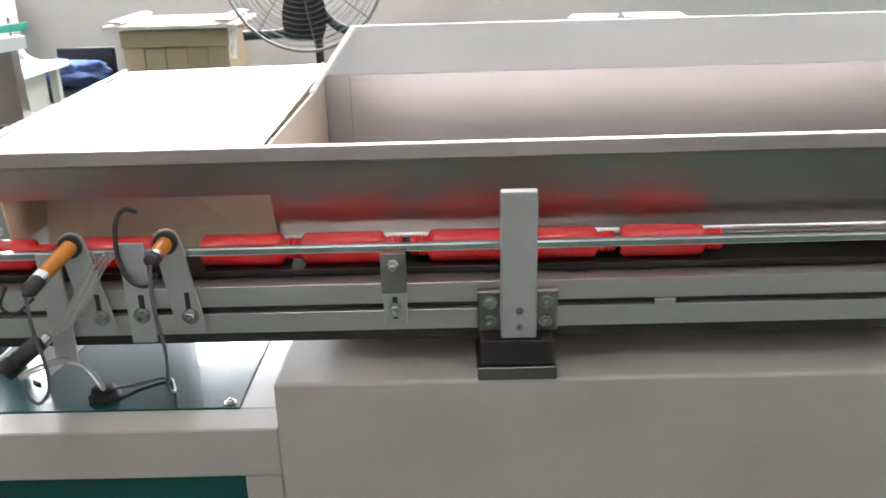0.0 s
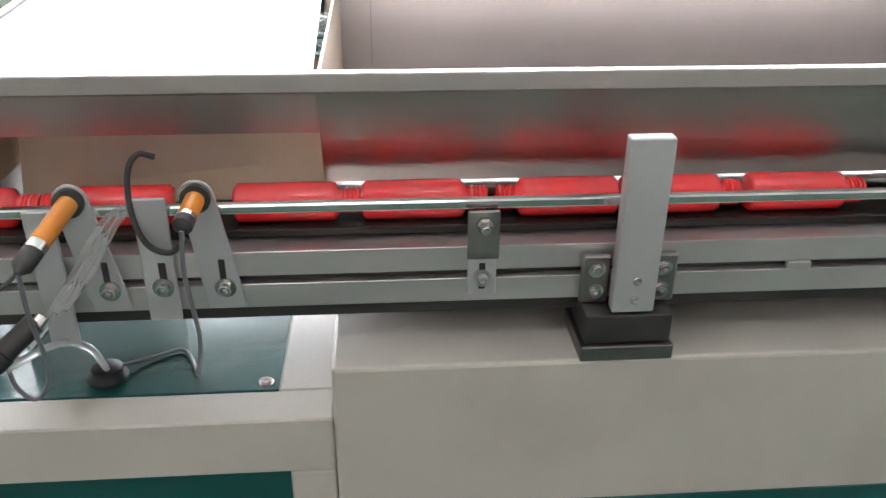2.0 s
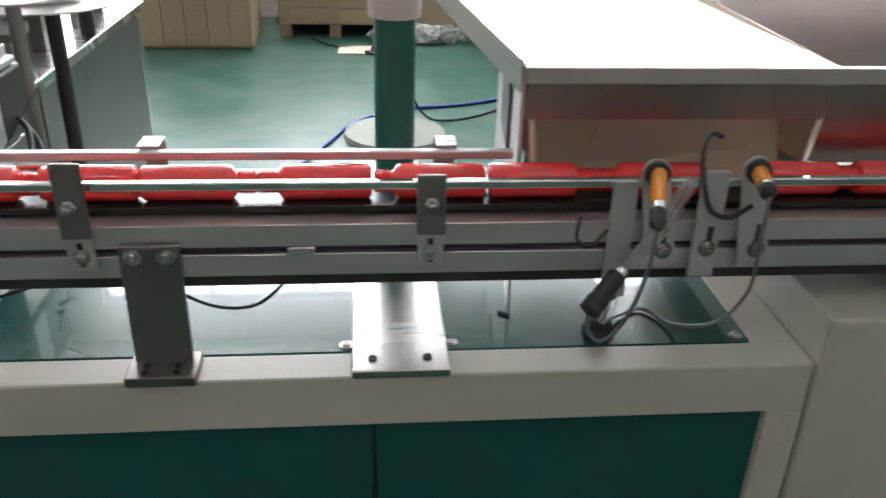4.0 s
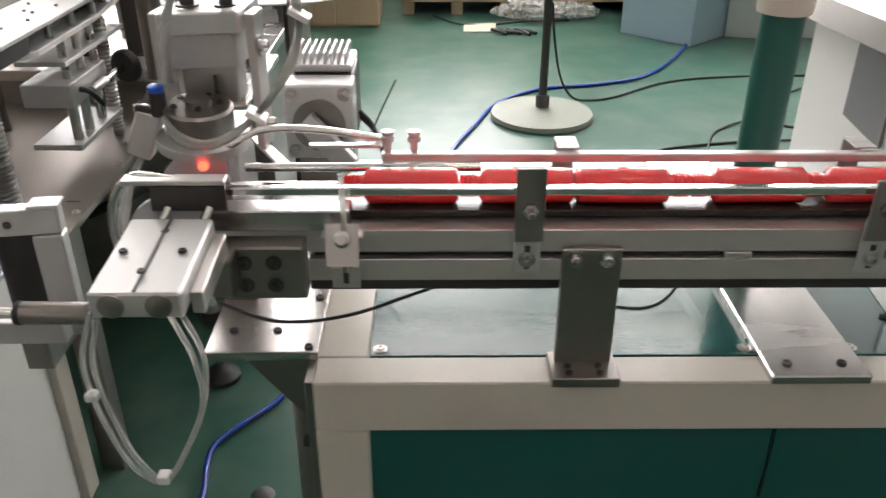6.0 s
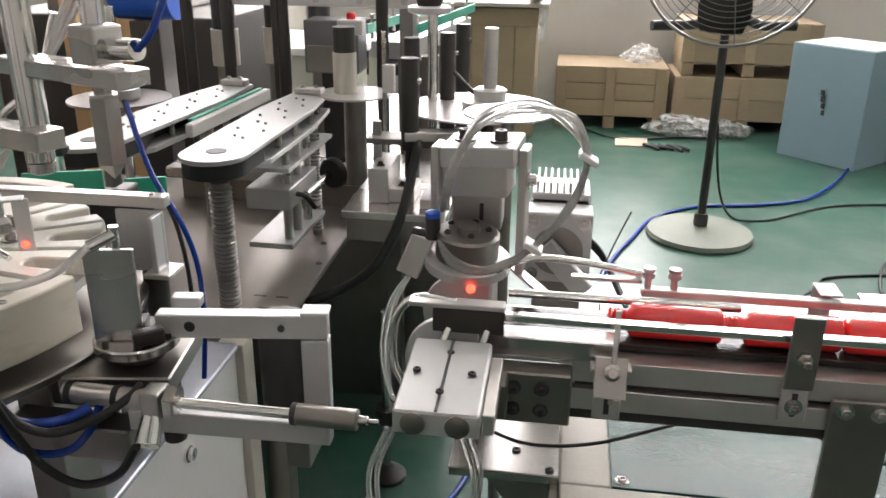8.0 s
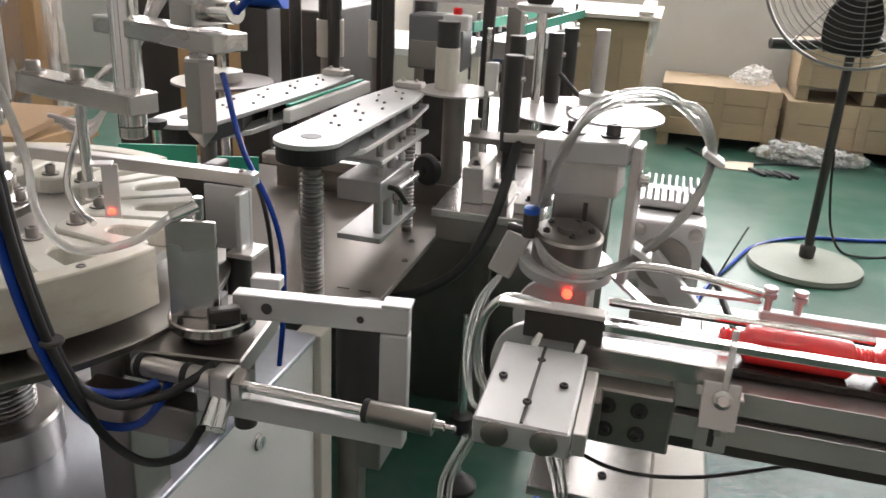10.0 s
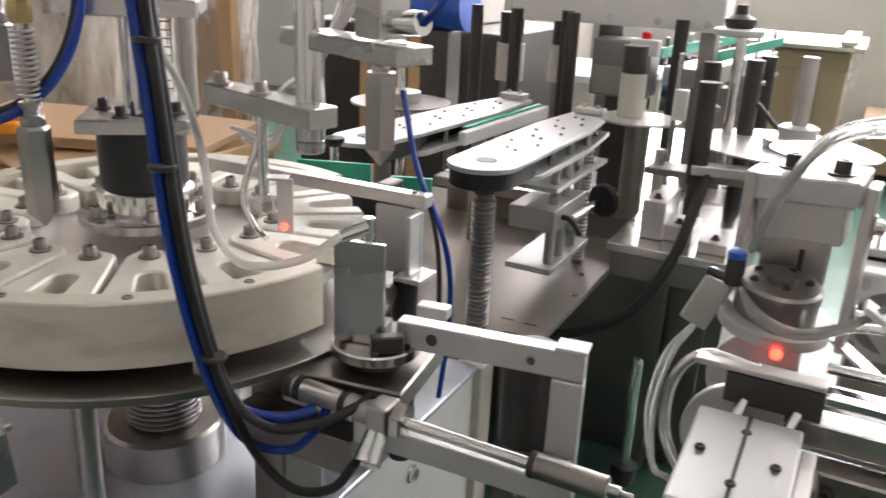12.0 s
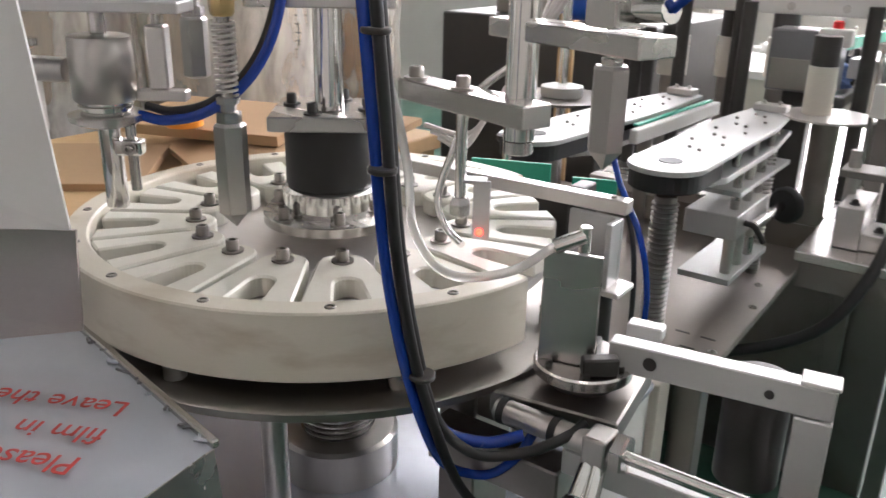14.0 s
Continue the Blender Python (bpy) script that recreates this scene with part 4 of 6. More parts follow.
part("neck", lathe([(0.026, 0), (0.026, 0.003), (0.03, 0.004), (0.03, 0.006), (0.026, 0.007), (0.026, 0.01)], (NX, NY, 1.1425), seg=28), CHROME, nz, "", 40)
part("can", lathe([(0.032, 0), (0.034, 0.003), (0.034, 0.056), (0.033, 0.06), (0.033, 0.07), (0.028, 0.072), (0.014, 0.072)], (NX, NY, 1.153), seg=36), STEEL_V, nz, "polished round can", 40)
part("stem", rod((NX, NY, 1.2255), (NX, NY, 1.2495), 0.009, 18), STEEL, nz, "", 40)
cr = part("carrier_plate", bar((-0.94, -0.183, 1.256), (-0.762, -0.058, 1.256), 0.06, 0.012), ALU_MATT, nz, "flat carrier plate")
for k, (dx, r) in enumerate(((-0.045, 0.014), (-0.008, 0.013), (0.045, 0.011))):
    part("upper_rod", rod((NX + dx, NY + 0.7 * dx, 1.2625), (NX + dx, NY + 0.7 * dx, TOP), r, 20), STEEL_V, cr, "", 40)
part("side_cylinder", box(NX + 0.03, NX + 0.052, NY + 0.035, NY + 0.056, 1.165, 1.235, 0.002, turn=rot("Z", 35)), ALU, nz, "pale square air cylinder")
part("side_bracket", bar((NX + 0.02, NY + 0.03, 1.158), (NX + 0.065, NY + 0.062, 1.158), 0.02, 0.012), ALU, nz)
part("side_pin", rod((NX + 0.041, NY + 0.045, 1.235), (NX + 0.041, NY + 0.045, 1.2495), 0.006, 12), STEEL, nz, "", 40)
wc = part("wing_clamp", box(NX + 0.012, NX + 0.042, NY - 0.004, NY + 0.016, 1.094, 1.112, 0.003, turn=rot("Z", 35)), CHROME, nz)
part("clamp_screw", screw((NX + 0.036, NY - 0.002, 1.104), (0.57, -0.82, 0), 0.005, 0.005), STEEL, wc, "", 40)
part("second_tube", rod((NX + 0.022, NY + 0.012, 1.05), (NX + 0.022, NY + 0.012, 1.126), 0.006, 14), STEEL, nz, "", 40)
fd = part("feed_pipe", rod((NX - 0.034, NY - 0.02, 1.185), (NX - 0.25, NY - 0.13, 1.19), 0.014, 20), STEEL_V, nz, "", 40)
part("feed_valve", box(NX - 0.098, NX - 0.068, NY - 0.06, NY - 0.03, 1.11, 1.175, 0.004, turn=rot("Z", 35)), STEEL_V, fd)
part("valve_neck", lathe([(0.016, 0), (0.018, 0.004), (0.012, 0.008), (0.012, 0.03), (0.02, 0.034), (0.02, 0.042)], (NX - 0.083, NY - 0.045, 1.176), seg=20), CHROME, fd, "", 40)
part("drain_rod", rod((NX - 0.083, NY - 0.045, 1.05), (NX - 0.083, NY - 0.045, 1.1095), 0.012, 16), STEEL_V, fd, "", 40)
part("air_hose", hose([(NX + 0.03, NY + 0.02, 1.137), (NX + 0.06, NY + 0.035, 1.133), (NX + 0.10, NY + 0.06, 1.145), (NX + 0.14, NY + 0.09, 1.185), (NX + 0.165, NY + 0.11, 1.25), (NX + 0.18, NY + 0.12, 1.36)], 0.006), BLUE, nz, "blue air hose", 60)
part("air_hose", hose([(NX + 0.03, NY + 0.03, 1.146), (NX + 0.06, NY + 0.045, 1.142), (NX + 0.098, NY + 0.07, 1.155), (NX + 0.13, NY + 0.1, 1.195), (NX + 0.15, NY + 0.12, 1.26), (NX + 0.16, NY + 0.13, 1.36)], 0.005), RUBBER, nz, "black air hose", 60)

# long bar behind the wheel on its plate
gb = thing("side_guide", (-0.40, 0.28, TBL), "flat bar on an aluminium angle beside the wheel", "guide")
part("bar", bar((-0.775, 0.283, 1.02), (-0.378, 0.290, 1.02), 0.022, 0.018), ALU, gb)
part("plate", box(-0.450, -0.378, 0.268, 0.276, 0.915, 1.01, 0.0012), ALU_MATT, gb)
part("edge_plate", box(-0.386, -0.378, 0.24, 0.2675, 0.925, 1.01, 0.0012), ALU_MATT, gb)
part("foot", box(-0.40, -0.36, 0.235, 0.285, 0.917, 0.9245, 0.0012), ALU, gb)
part("post", rod((-0.40, 0.27, TBL), (-0.40, 0.27, 0.9165), 0.018, 18), BLACK, gb, "", 40)
part("screw", screw((-0.40, 0.288, 1.029), (0, 0, 1), 0.004, 0.002, washer=False), PLATE, gb, "", 40)
part("dark_block", box(-0.47, -0.447, 0.3, 0.34, 0.86, 1.03, 0.003), BLACK, gb)

# turning flag plate on its flange
fp = thing("pusher_post", (-0.318, 0.06, TBL), "upright steel plate on a round flange", "post")
part("block", box(-0.40, -0.265, 0.0, 0.14, 0.868, 0.895, 0.002, turn=rot("Z", 8)), PLATE, fp)
part("stay", box(-0.48, -0.43, 0.03, 0.11, TBL + 0.0005, 0.8675, 0.002), PLATE, fp)
part("stay_bar", box(-0.4295, -0.36, 0.03, 0.11, 0.83, 0.8675, 0.002), PLATE, fp)
fl = part("flange", lathe([(0.052, 0), (0.052, 0.010), (0.05, 0.012), (0, 0.012)], (-0.322, 0.065, 0.910), seg=40), STEEL, fp, "round steel flange", 40)
part("flange_neck", rod((-0.322, 0.065, 0.895), (-0.322, 0.065, 0.91), 0.035, 28), BLACK, fp, "", 40)
for a in range(0, 360, 60):
    part("screw", screw((-0.322 + 0.042 * math.cos(radians(a)), 0.065 + 0.042 * math.sin(radians(a)), 0.922), (0, 0, 1), 0.004, 0.003, washer=False), BLACK, fl, "", 40)
part("upright_plate", box(-0.362, -0.303, 0.042, 0.048, 0.9225, 1.043, 0.001, turn=rot("Z", 12)), STEEL, fp, "brushed upright plate")
part("dark_foot", box(-0.358, -0.306, 0.049, 0.075, 0.9225, 0.945, 0.001, turn=rot("Z", 12)), BLACK, fp)
part("clamp_bar", box(-0.312, -0.275, 0.035, 0.05, 0.9225, 0.942, 0.002, turn=rot("Z", 40)), BLACK, fp)
nzf = part("elbow", rod((-0.325, 0.052, 1.0435), (-0.325, 0.052, 1.07), 0.006, 14), CHROME, fp, "", 40)
part("elbow_tip", rod((-0.325, 0.052, 1.06), (-0.35, 0.035, 1.048), 0.008, 14), CHROME, nzf, "", 40)
part("white_hose", hose([(-0.35, 0.035, 1.048), (-0.38, 0.0, 1.025), (-0.43, -0.03, 1.02), (-0.48, -0.02, 1.05), (-0.505, -0.0, 1.11), (-0.51, -0.02, 1.19), (-0.505, -0.06, 1.26), (-0.49, -0.08, 1.4)], 0.0048), CLEAR, fp, "milky air hose", 60)

# air cylinder that pushes across the gap
cy = thing("air_cylinder", (-0.26, -0.02, 0.88), "slim steel air cylinder with a chrome rod", "cylinder")
part("barrel", rod((-0.372, -0.02, 0.885), (-0.272, -0.02, 0.884), 0.0125, 24), STEEL_V, cy, "", 40)
part("end_block", box(-0.272, -0.247, -0.036, -0.004, 0.866, 0.90, 0.003), STEEL_V, cy)
part("hex_nut", lathe([(0.02, 0), (0.02, 0.01), (0.017, 0.012)], (-0.244, -0.018, 0.884), (1, 0, 0), 6), STEEL, cy)
part("rod", rod((-0.235, -0.02, 0.884), (-0.09, -0.02, 0.883), 0.0065, 18), CHROME, cy, "polished piston rod", 40)
part("sleeve", rod((-0.093, -0.02, 0.883), (-0.018, -0.02, 0.882), 0.0125, 24), PLATE, cy, "", 40)
part("sleeve_ring", rod((-0.095, -0.02, 0.883), (-0.088, -0.02, 0.883), 0.0132, 24), RUBBER, cy, "", 40)
part("tip", lathe([(0.006, 0), (0.006, 0.012), (0.003, 0.013), (0.003, 0.024)], (-0.018, -0.02, 0.882), (1, 0, 0), 14), STEEL, cy, "", 40)
for k in range(2):
    f = part("port", rod((-0.265 + 0.01 * k, -0.03, 0.868), (-0.262 + 0.014 * k, -0.06, 0.848), 0.008, 14), CHROME, cy, "", 40)
for x, y, z in ((-0.368, -0.02, 0.885), (-0.31, -0.02, 0.884)):
    part("band", rod((x, y, z), (x + 0.008, y, z), 0.0142, 20), RUBBER, cy, "", 40)
ab = thing("swing_arm", (-0.2, 0.09, TBL), "pale U-shaped aluminium swing arm with drilled holes", "arm")
ar = part("top_bar", bar((-0.296, 0.074, 0.935), (-0.085, 0.104, 0.935), 0.022, 0.032), ALU_MATT, ab)
part("end_cap", box(-0.118, -0.083, 0.09, 0.118, 0.9515, 0.9555, 0.001, turn=rot("Z", 8)), WHITE, ar)
part("hole", lathe([(0.007, 0), (0.007, 0.0012), (0, 0.0012)], (-0.252, 0.0685, 0.936), (0, -1, 0), 20), BLACK, ar)
part("hole", lathe([(0.0045, 0), (0.0045, 0.0012), (0, 0.0012)], (-0.14, 0.085, 0.934), (0, -1, 0), 20), BLACK, ar)
part("upright", box(-0.118, -0.084, 0.088, 0.112, 0.78, 0.918, 0.0015, turn=rot("Z", 8)), ALU_MATT, ab)
part("lower_bar", bar((-0.30, -0.006, 0.85), (-0.055, 0.0, 0.85), 0.02, 0.028), ALU_MATT, ab)
part("rear_bracket", box(-0.30, -0.262, 0.118, 0.138, 0.935, 0.95, 0.0015, turn=rot("Z", 8)), ALU_MATT, ab)
part("link", box(-0.115, -0.085, 0.005, 0.087, 0.79, 0.83, 0.0015), PLATE, ab)
part("carrier", box(-0.46, -0.30, -0.02, 0.02, 0.79, 0.835, 0.002), PLATE, ab)
part("motor", rod((-0.165, 0.16, 0.79), (-0.165, 0.16, 0.912), 0.034, 28), BLACK, ab, "black round motor", 40)

# hoses that hang in front of the wheel
hs = thing("blue_black_hoses", (-0.42, -0.14, 1.0), "bundle of blue and black air hoses hanging down", "hose")
A = [(-0.455, -0.155, TOP), (-0.435, -0.155, 1.35), (-0.425, -0.15, 1.2), (-0.42, -0.142, 1.08), (-0.41, -0.13, 0.98), (-0.40, -0.11, 0.9)]
part("blue_hose", hose(A + [(-0.405, -0.07, 0.835), (-0.40, -0.03, 0.80), (-0.375, -0.02, 0.805), (-0.345, -0.02, 0.84), (-0.325, -0.02, 0.885)], 0.0052), BLUE, hs, "blue air hose", 60)
B = [(x + 0.0105, y + 0.004, z) for x, y, z in A]
part("black_hose", hose(B + [(-0.38, -0.075, 0.82), (-0.345, -0.06, 0.785), (-0.30, -0.055, 0.80), (-0.268, -0.06, 0.846)], 0.0052), RUBBER, hs, "black air hose", 60)
C = [(x + 0.006, y + 0.014, z) for x, y, z in A]
part("black_hose", hose(C + [(-0.36, -0.08, 0.868), (-0.32, -0.055, 0.872), (-0.29, -0.03, 0.888), (-0.28, -0.01, 0.897)], 0.0055), RUBBER, hs, "black air hose", 60)
part("blue_hose", hose([(-0.40, -0.10, 0.90), (-0.385, -0.08, 0.878), (-0.355, -0.06, 0.872), (-0.33, -0.04, 0.88)], 0.006), BLUE, hs, "blue air hose", 60)
for z, dx in ((1.26, -0.43), (1.15, -0.424), (0.955, -0.404)):
    part("tie", lathe([(0.0115, 0), (0.0125, 0.001), (0.0125, 0.004), (0.0115, 0.005)], (dx + 0.008, -0.148 if z > 1 else -0.118, z), (0.05, 0, 1), 20), BLACK, hs, "black cable tie", 40)

# sheet guard and filmed plate at the wheel's near side
gd = thing("sheet_guard", (-0.80, -0.27, 0.9), "tall leaning stainless sheet guard", "guard")
part("sheet", slab([(-0.712, -0.25, 1.065), (-0.755, -0.25, 1.33), (-1.25, -0.62, 1.33), (-1.25, -0.62, 1.065)], 0.004), WHITE, gd, "pale brushed upper sheet")
part("skirt", slab([(-0.725, -0.245, 0.955), (-0.712, -0.245, 1.064), (-1.25, -0.615, 1.064), (-1.25, -0.615, 0.87)], 0.004), HOPPER, gd)
fm = thing("filmed_plate", (-0.75, -0.3, 0.8), "steel plate still under printed protective film", "plate")
FZ = 0.925
FA, FB, FC, FD = Vector((-0.784, -0.218, FZ)), Vector((-0.98, -0.30, FZ)), Vector((-0.495, -0.278, FZ)), Vector((-0.478, -0.41, FZ))
pl = part("plate", slab([FC, FD, (-1.0, -0.60, FZ), FB, FA], 0.003), FILM, fm)
part("folded_edge", slab([FC, FD, FD - Vector((-0.006, 0, 0.05)), FC - Vector((-0.006, 0, 0.05))], 0.002), STEEL, fm)
random.seed(21)
for k in range(9):
    c = FC.lerp(FA, 0.05 + 0.105 * k)
    bits = [c + Vector((random.uniform(-0.011, 0.011), random.uniform(-0.006, 0.006), random.uniform(0.001, 0.005))) for _ in range(4)]
    part("torn_film", hose(bits, 0.0013, 6), GREY_BOX if k % 3 else FILM, fm, "torn film edge", 60)
part("rim_bar", bar(FC + Vector((0, 0.004, 0.002)), FA + Vector((0, 0.004, 0.002)), 0.008, 0.008), STEEL, fm)
part("support", box(-0.95, -0.72, -0.50, -0.34, TBL + 0.001, FZ - 0.004, 0.003), PLATE, fm)


def words(text, m, size, parent, material):
    cu = bpy.data.curves.new("printed_words", "FONT")
    cu.body, cu.size, cu.extrude = text, size, 0.0002
    tmp = new("tmp", cu)
    bpy.context.view_layer.update()
    me = bpy.data.meshes.new_from_object(tmp.evaluated_get(bpy.context.evaluated_depsgraph_get()))
    bpy.data.objects.remove(tmp)
    ob = new("printed_words", me)
    me.materials.clear()
    me.materials.append(material)
    ob.parent = parent
    ob.matrix_local = Matrix.Translation(-ORIGIN[parent.name]) @ m
    return ob


for t, x, y in (("Please", -0.561, -0.353), ("film in", -0.581, -0.316), ("Leave the", -0.603, -0.278)):
    words(t, pose(x, y, FZ + 0.0045, 0, 0, 205), 0.034, fm, RED_INK)

# ---------- pick unit at the conveyor's end ----------
cg = thing("slide_cylinder", (0.09, -0.1, 0.97), "pale twin-rod slide cylinder on the conveyor's end", "cylinder")
tilt = rot("X", 4)
bd = part("body", box(0.052, 0.132, -0.162, -0.035, 0.972, 0.998, 0.002, turn=tilt), ALU_MATT, cg, "pale anodised body")
part("groove", box(0.0905, 0.0935, -0.16, -0.037, 0.9975, 0.9995, 0.0004, turn=tilt), BLACK, bd)
for x in (0.071, 0.112):
    part("cap", lathe([(0.0115, 0), (0.0115, 0.002), (0.009, 0.003), (0, 0.003)], (x, -0.162, 0.981), (0, -1, 0), 24), PLATE, bd, "", 40)
    part("guide_rod", rod((x + 0.006, -0.037, 0.99), (x + 0.012, -0.016, 1.004), 0.005, 16), CHROME, cg, "polished guide rod", 40)
for x, y in ((0.064, -0.098), (0.118, -0.098), (0.092, -0.06), (0.092, -0.135)):
    part("screw", screw((x, y, 0.999), (0, 0, 1), 0.004, 0.0015, washer=False), BLACK, bd, "", 40)
part("side_rail", box(0.1325, 0.144, -0.14, -0.04, 0.962, 0.985, 0.001, turn=tilt), ALU, cg)
part("front_plate", box(0.066, 0.142, -0.016, -0.0125, 1.0, 1.028, 0.001), BLACK, cg, "dark end plate")
part("top_strip", box(0.04, 0.142, -0.018, 0.0, 1.0285, 1.034, 0.001), ALU, cg)
part("mount", box(0.09, 0.15, -0.06, -0.031, 0.925, 0.968, 0.002), PLATE, cg)
for k, (a, b) in enumerate((((0.045, -0.15, 0.965), (0.115, -0.15, 0.965)), ((0.052, -0.145, 0.965), (0.12, -0.14, 0.965)))):
    a, b = Vector(a), Vector(b)
    part("air_tube", hose([a, a + Vector((-0.022, 0.01, -0.07)), a + Vector((-0.012, 0.02, -0.17)), (0.05 + 0.01 * k, -0.12, 0.745), (0.075, -0.12, 0.745), (0.118, -0.12, 0.83), b + Vector((0.012, 0.01, -0.06)), b], 0.0027), TUBE_CLEAR, cg, "clear air tube", 60)
part("tie", box(0.062, 0.074, -0.127, -0.113, 0.74, 0.75, 0.001), WHITE, cg)
part("tie", box(0.017, 0.029, -0.142, -0.130, 0.86, 0.868, 0.001), WHITE, cg)

cpn = thing("corner_plate", (0.14, 0.1, 0.6), "bare steel plate bolted to the cabinet's corner", "plate")
tp = part("top_plate", box(0.078, 0.2115, 0.03, 0.30, 0.782, 0.795, 0.0015), STEEL, cpn)
for x, y in ((0.105, 0.075), (0.158, 0.075), (0.2, 0.04), (0.2, 0.15)):
    part("screw", screw((x, y, 0.7952), (0, 0, 1), 0.0055, 0.001, washer=False), BLACK, tp, "", 40)
b = prism([(0.12, 0.7815), (0.2, 0.7815), (0.2, 0.70), (0.19, 0.69)], 0, 0.012, 0.001)
bmesh.ops.transform(b, matrix=Matrix(((1, 0, 0, 0), (0, 0, 1, 0.04), (0, 1, 0, 0), (0, 0, 0, 1))), verts=b.verts)
bmesh.ops.recalc_face_normals(b, faces=b.faces)
part("gusset", b, PLATE, cpn, "dark triangular gusset")
part("side_plate", box(0.2, 0.2115, -0.01, 0.14, 0.60, 0.7815, 0.001), PLATE, cpn)
part("bolt", lathe([(0.008, 0), (0.008, 0.012), (0, 0.012)], (0.2, 0.02, 0.67), (-1, 0, 0), 6), BLACK, cpn)
part("column", rod((0.16, 0.2, 0.03), (0.16, 0.2, 0.7815), 0.02, 20), PLATE, cpn, "", 40)

lf = thing("levelling_foot", (-0.2, 1.0, 0), "black levelling foot on a chrome stud", "foot")
part("pad", lathe([(0.05, 0), (0.05, 0.012), (0.03, 0.03), (0.014, 0.036), (0, 0.036)], (-0.22, 1.03, 0), (0, 0, 1), 28), RUBBER, lf, "", 40)
part("stud", rod((-0.22, 1.03, 0.036), (-0.22, 1.03, 0.17), 0.009, 16), CHROME, lf, "", 40)
part("nut", lathe([(0.022, 0), (0.03, 0.02), (0.03, 0.05)], (-0.22, 1.03, 0.17), (0, 0, 1), 20), BLACK, lf, "", 40)
part("frame_leg", rod((-0.22, 1.03, 0.22), (-0.22, 1.03, 0.50), 0.012, 14), CHROME, lf, "", 40)
ff = thing("foot_fitting", (0.1, 0.15, 0), "black ribbed hose fitting on the floor", "fitting")
part("body", lathe([(0.02, 0), (0.026, 0.004), (0.026, 0.05), (0.02, 0.054), (0, 0.054)], (-0.02, 0.55, 0.0), (0, 0, 1), 16), RUBBER, ff, "", 40)

ph = thing("pick_head", (0.1, 0.2, 0.92), "tilting pick head of pale machined blocks with clear air tubes", "machine")
t = rot("Y", -4) @ rot("Z", -6)
hd = part("top_block", box(0.05, 0.142, 0.145, 0.225, 1.135, 1.160, 0.002, turn=t), ALU_MATT, ph)
for x in (0.075, 0.118):
    part("screw", screw((x, 0.175, 1.161), (0, 0, 1), 0.008, 0.012), BLACK, hd, "", 40)
part("face_block", box(0.052, 0.132, 0.156, 0.215, 1.095, 1.1345, 0.002, turn=t), ALU, ph)
for x in (0.043, 0.148):
    part("cheek", box(x - 0.005, x + 0.005, 0.15, 0.186, 1.0, 1.158, 0.0015, turn=rot("Z", -6)), ALU, ph)
for z in (1.12, 1.03):
    part("side_screw", screw((0.153, 0.16, z), (1, 0, 0), 0.007, 0.008), STEEL, ph, "", 40)
part("inner_block", box(0.06, 0.122, 0.168, 0.22, 1.05, 1.0945, 0.002), STEEL_V, ph)
part("dark_slot", box(0.095, 0.1, 0.1660, 0.1675, 1.06, 1.085, 0), BLACK, ph)
rc = part("rotary_cylinder", lathe([(0.037, 0), (0.038, 0.002), (0.038, 0.03), (0.035, 0.033), (0.014, 0.033), (0.014, 0.04), (0, 0.04)], (0.085, 0.125, 1.032), (0.06, -0.1, 1), 36), PLATE, ph, "turned steel rotary cylinder", 40)
for a in range(0, 360, 72):
    part("screw", screw((0.085 + 0.026 * math.cos(radians(a)), 0.122 + 0.026 * math.sin(radians(a)), 1.0665), (0.06, -0.1, 1), 0.004, 0.002, washer=False), BLACK, rc, "", 40)
part("flange", lathe([(0.052, 0), (0.052, 0.011), (0.05, 0.0125), (0, 0.0125)], (0.086, 0.127, 1.019), (0.06, -0.1, 1), 40), ALU_MATT, ph, "", 40)
part("base", prism_x([(0.135, 0.905), (0.25, 0.905), (0.25, 1.015), (0.18, 1.018), (0.155, 0.99)], 0.05, 0.115), ALU, ph, "pale cast base")
part("lower_post", box(0.06, 0.12, 0.15, 0.24, 0.7955, 0.9045, 0.002), PLATE, ph)
part("joint", box(0.058, 0.083, 0.112, 0.1345, 0.985, 1.014, 0.002), STEEL, ph)
part("sensor_box", box(0.01, 0.038, 0.11, 0.135, 1.005, 1.06, 0.002, turn=rot("Y", 22)), ALU, ph)
fv = part("flow_valve", rod((0.045, 0.115, 1.055), (0.045, 0.115, 1.082), 0.009, 16), BLACK, ph, "", 40)
part("knob", lathe([(0.009, 0), (0.009, 0.006), (0.006, 0.008), (0, 0.008)], (0.045, 0.115, 1.082), (0, 0, 1), 16), BLUE_FIT, fv, "blue knob", 40)
part("port", rod((0.045, 0.115, 1.06), (0.02, 0.115, 1.063), 0.005, 12), BLACK, fv, "", 40)
part("red_eye", lathe([(0.0048, 0), (0.0052, 0.006), (0.0036, 0.01), (0, 0.011)], (0.096, 0.08, 1.009), (0.05, -1, 0.35), 16), LED, ph, "glowing red sensor eye", 40)
random.seed(4)
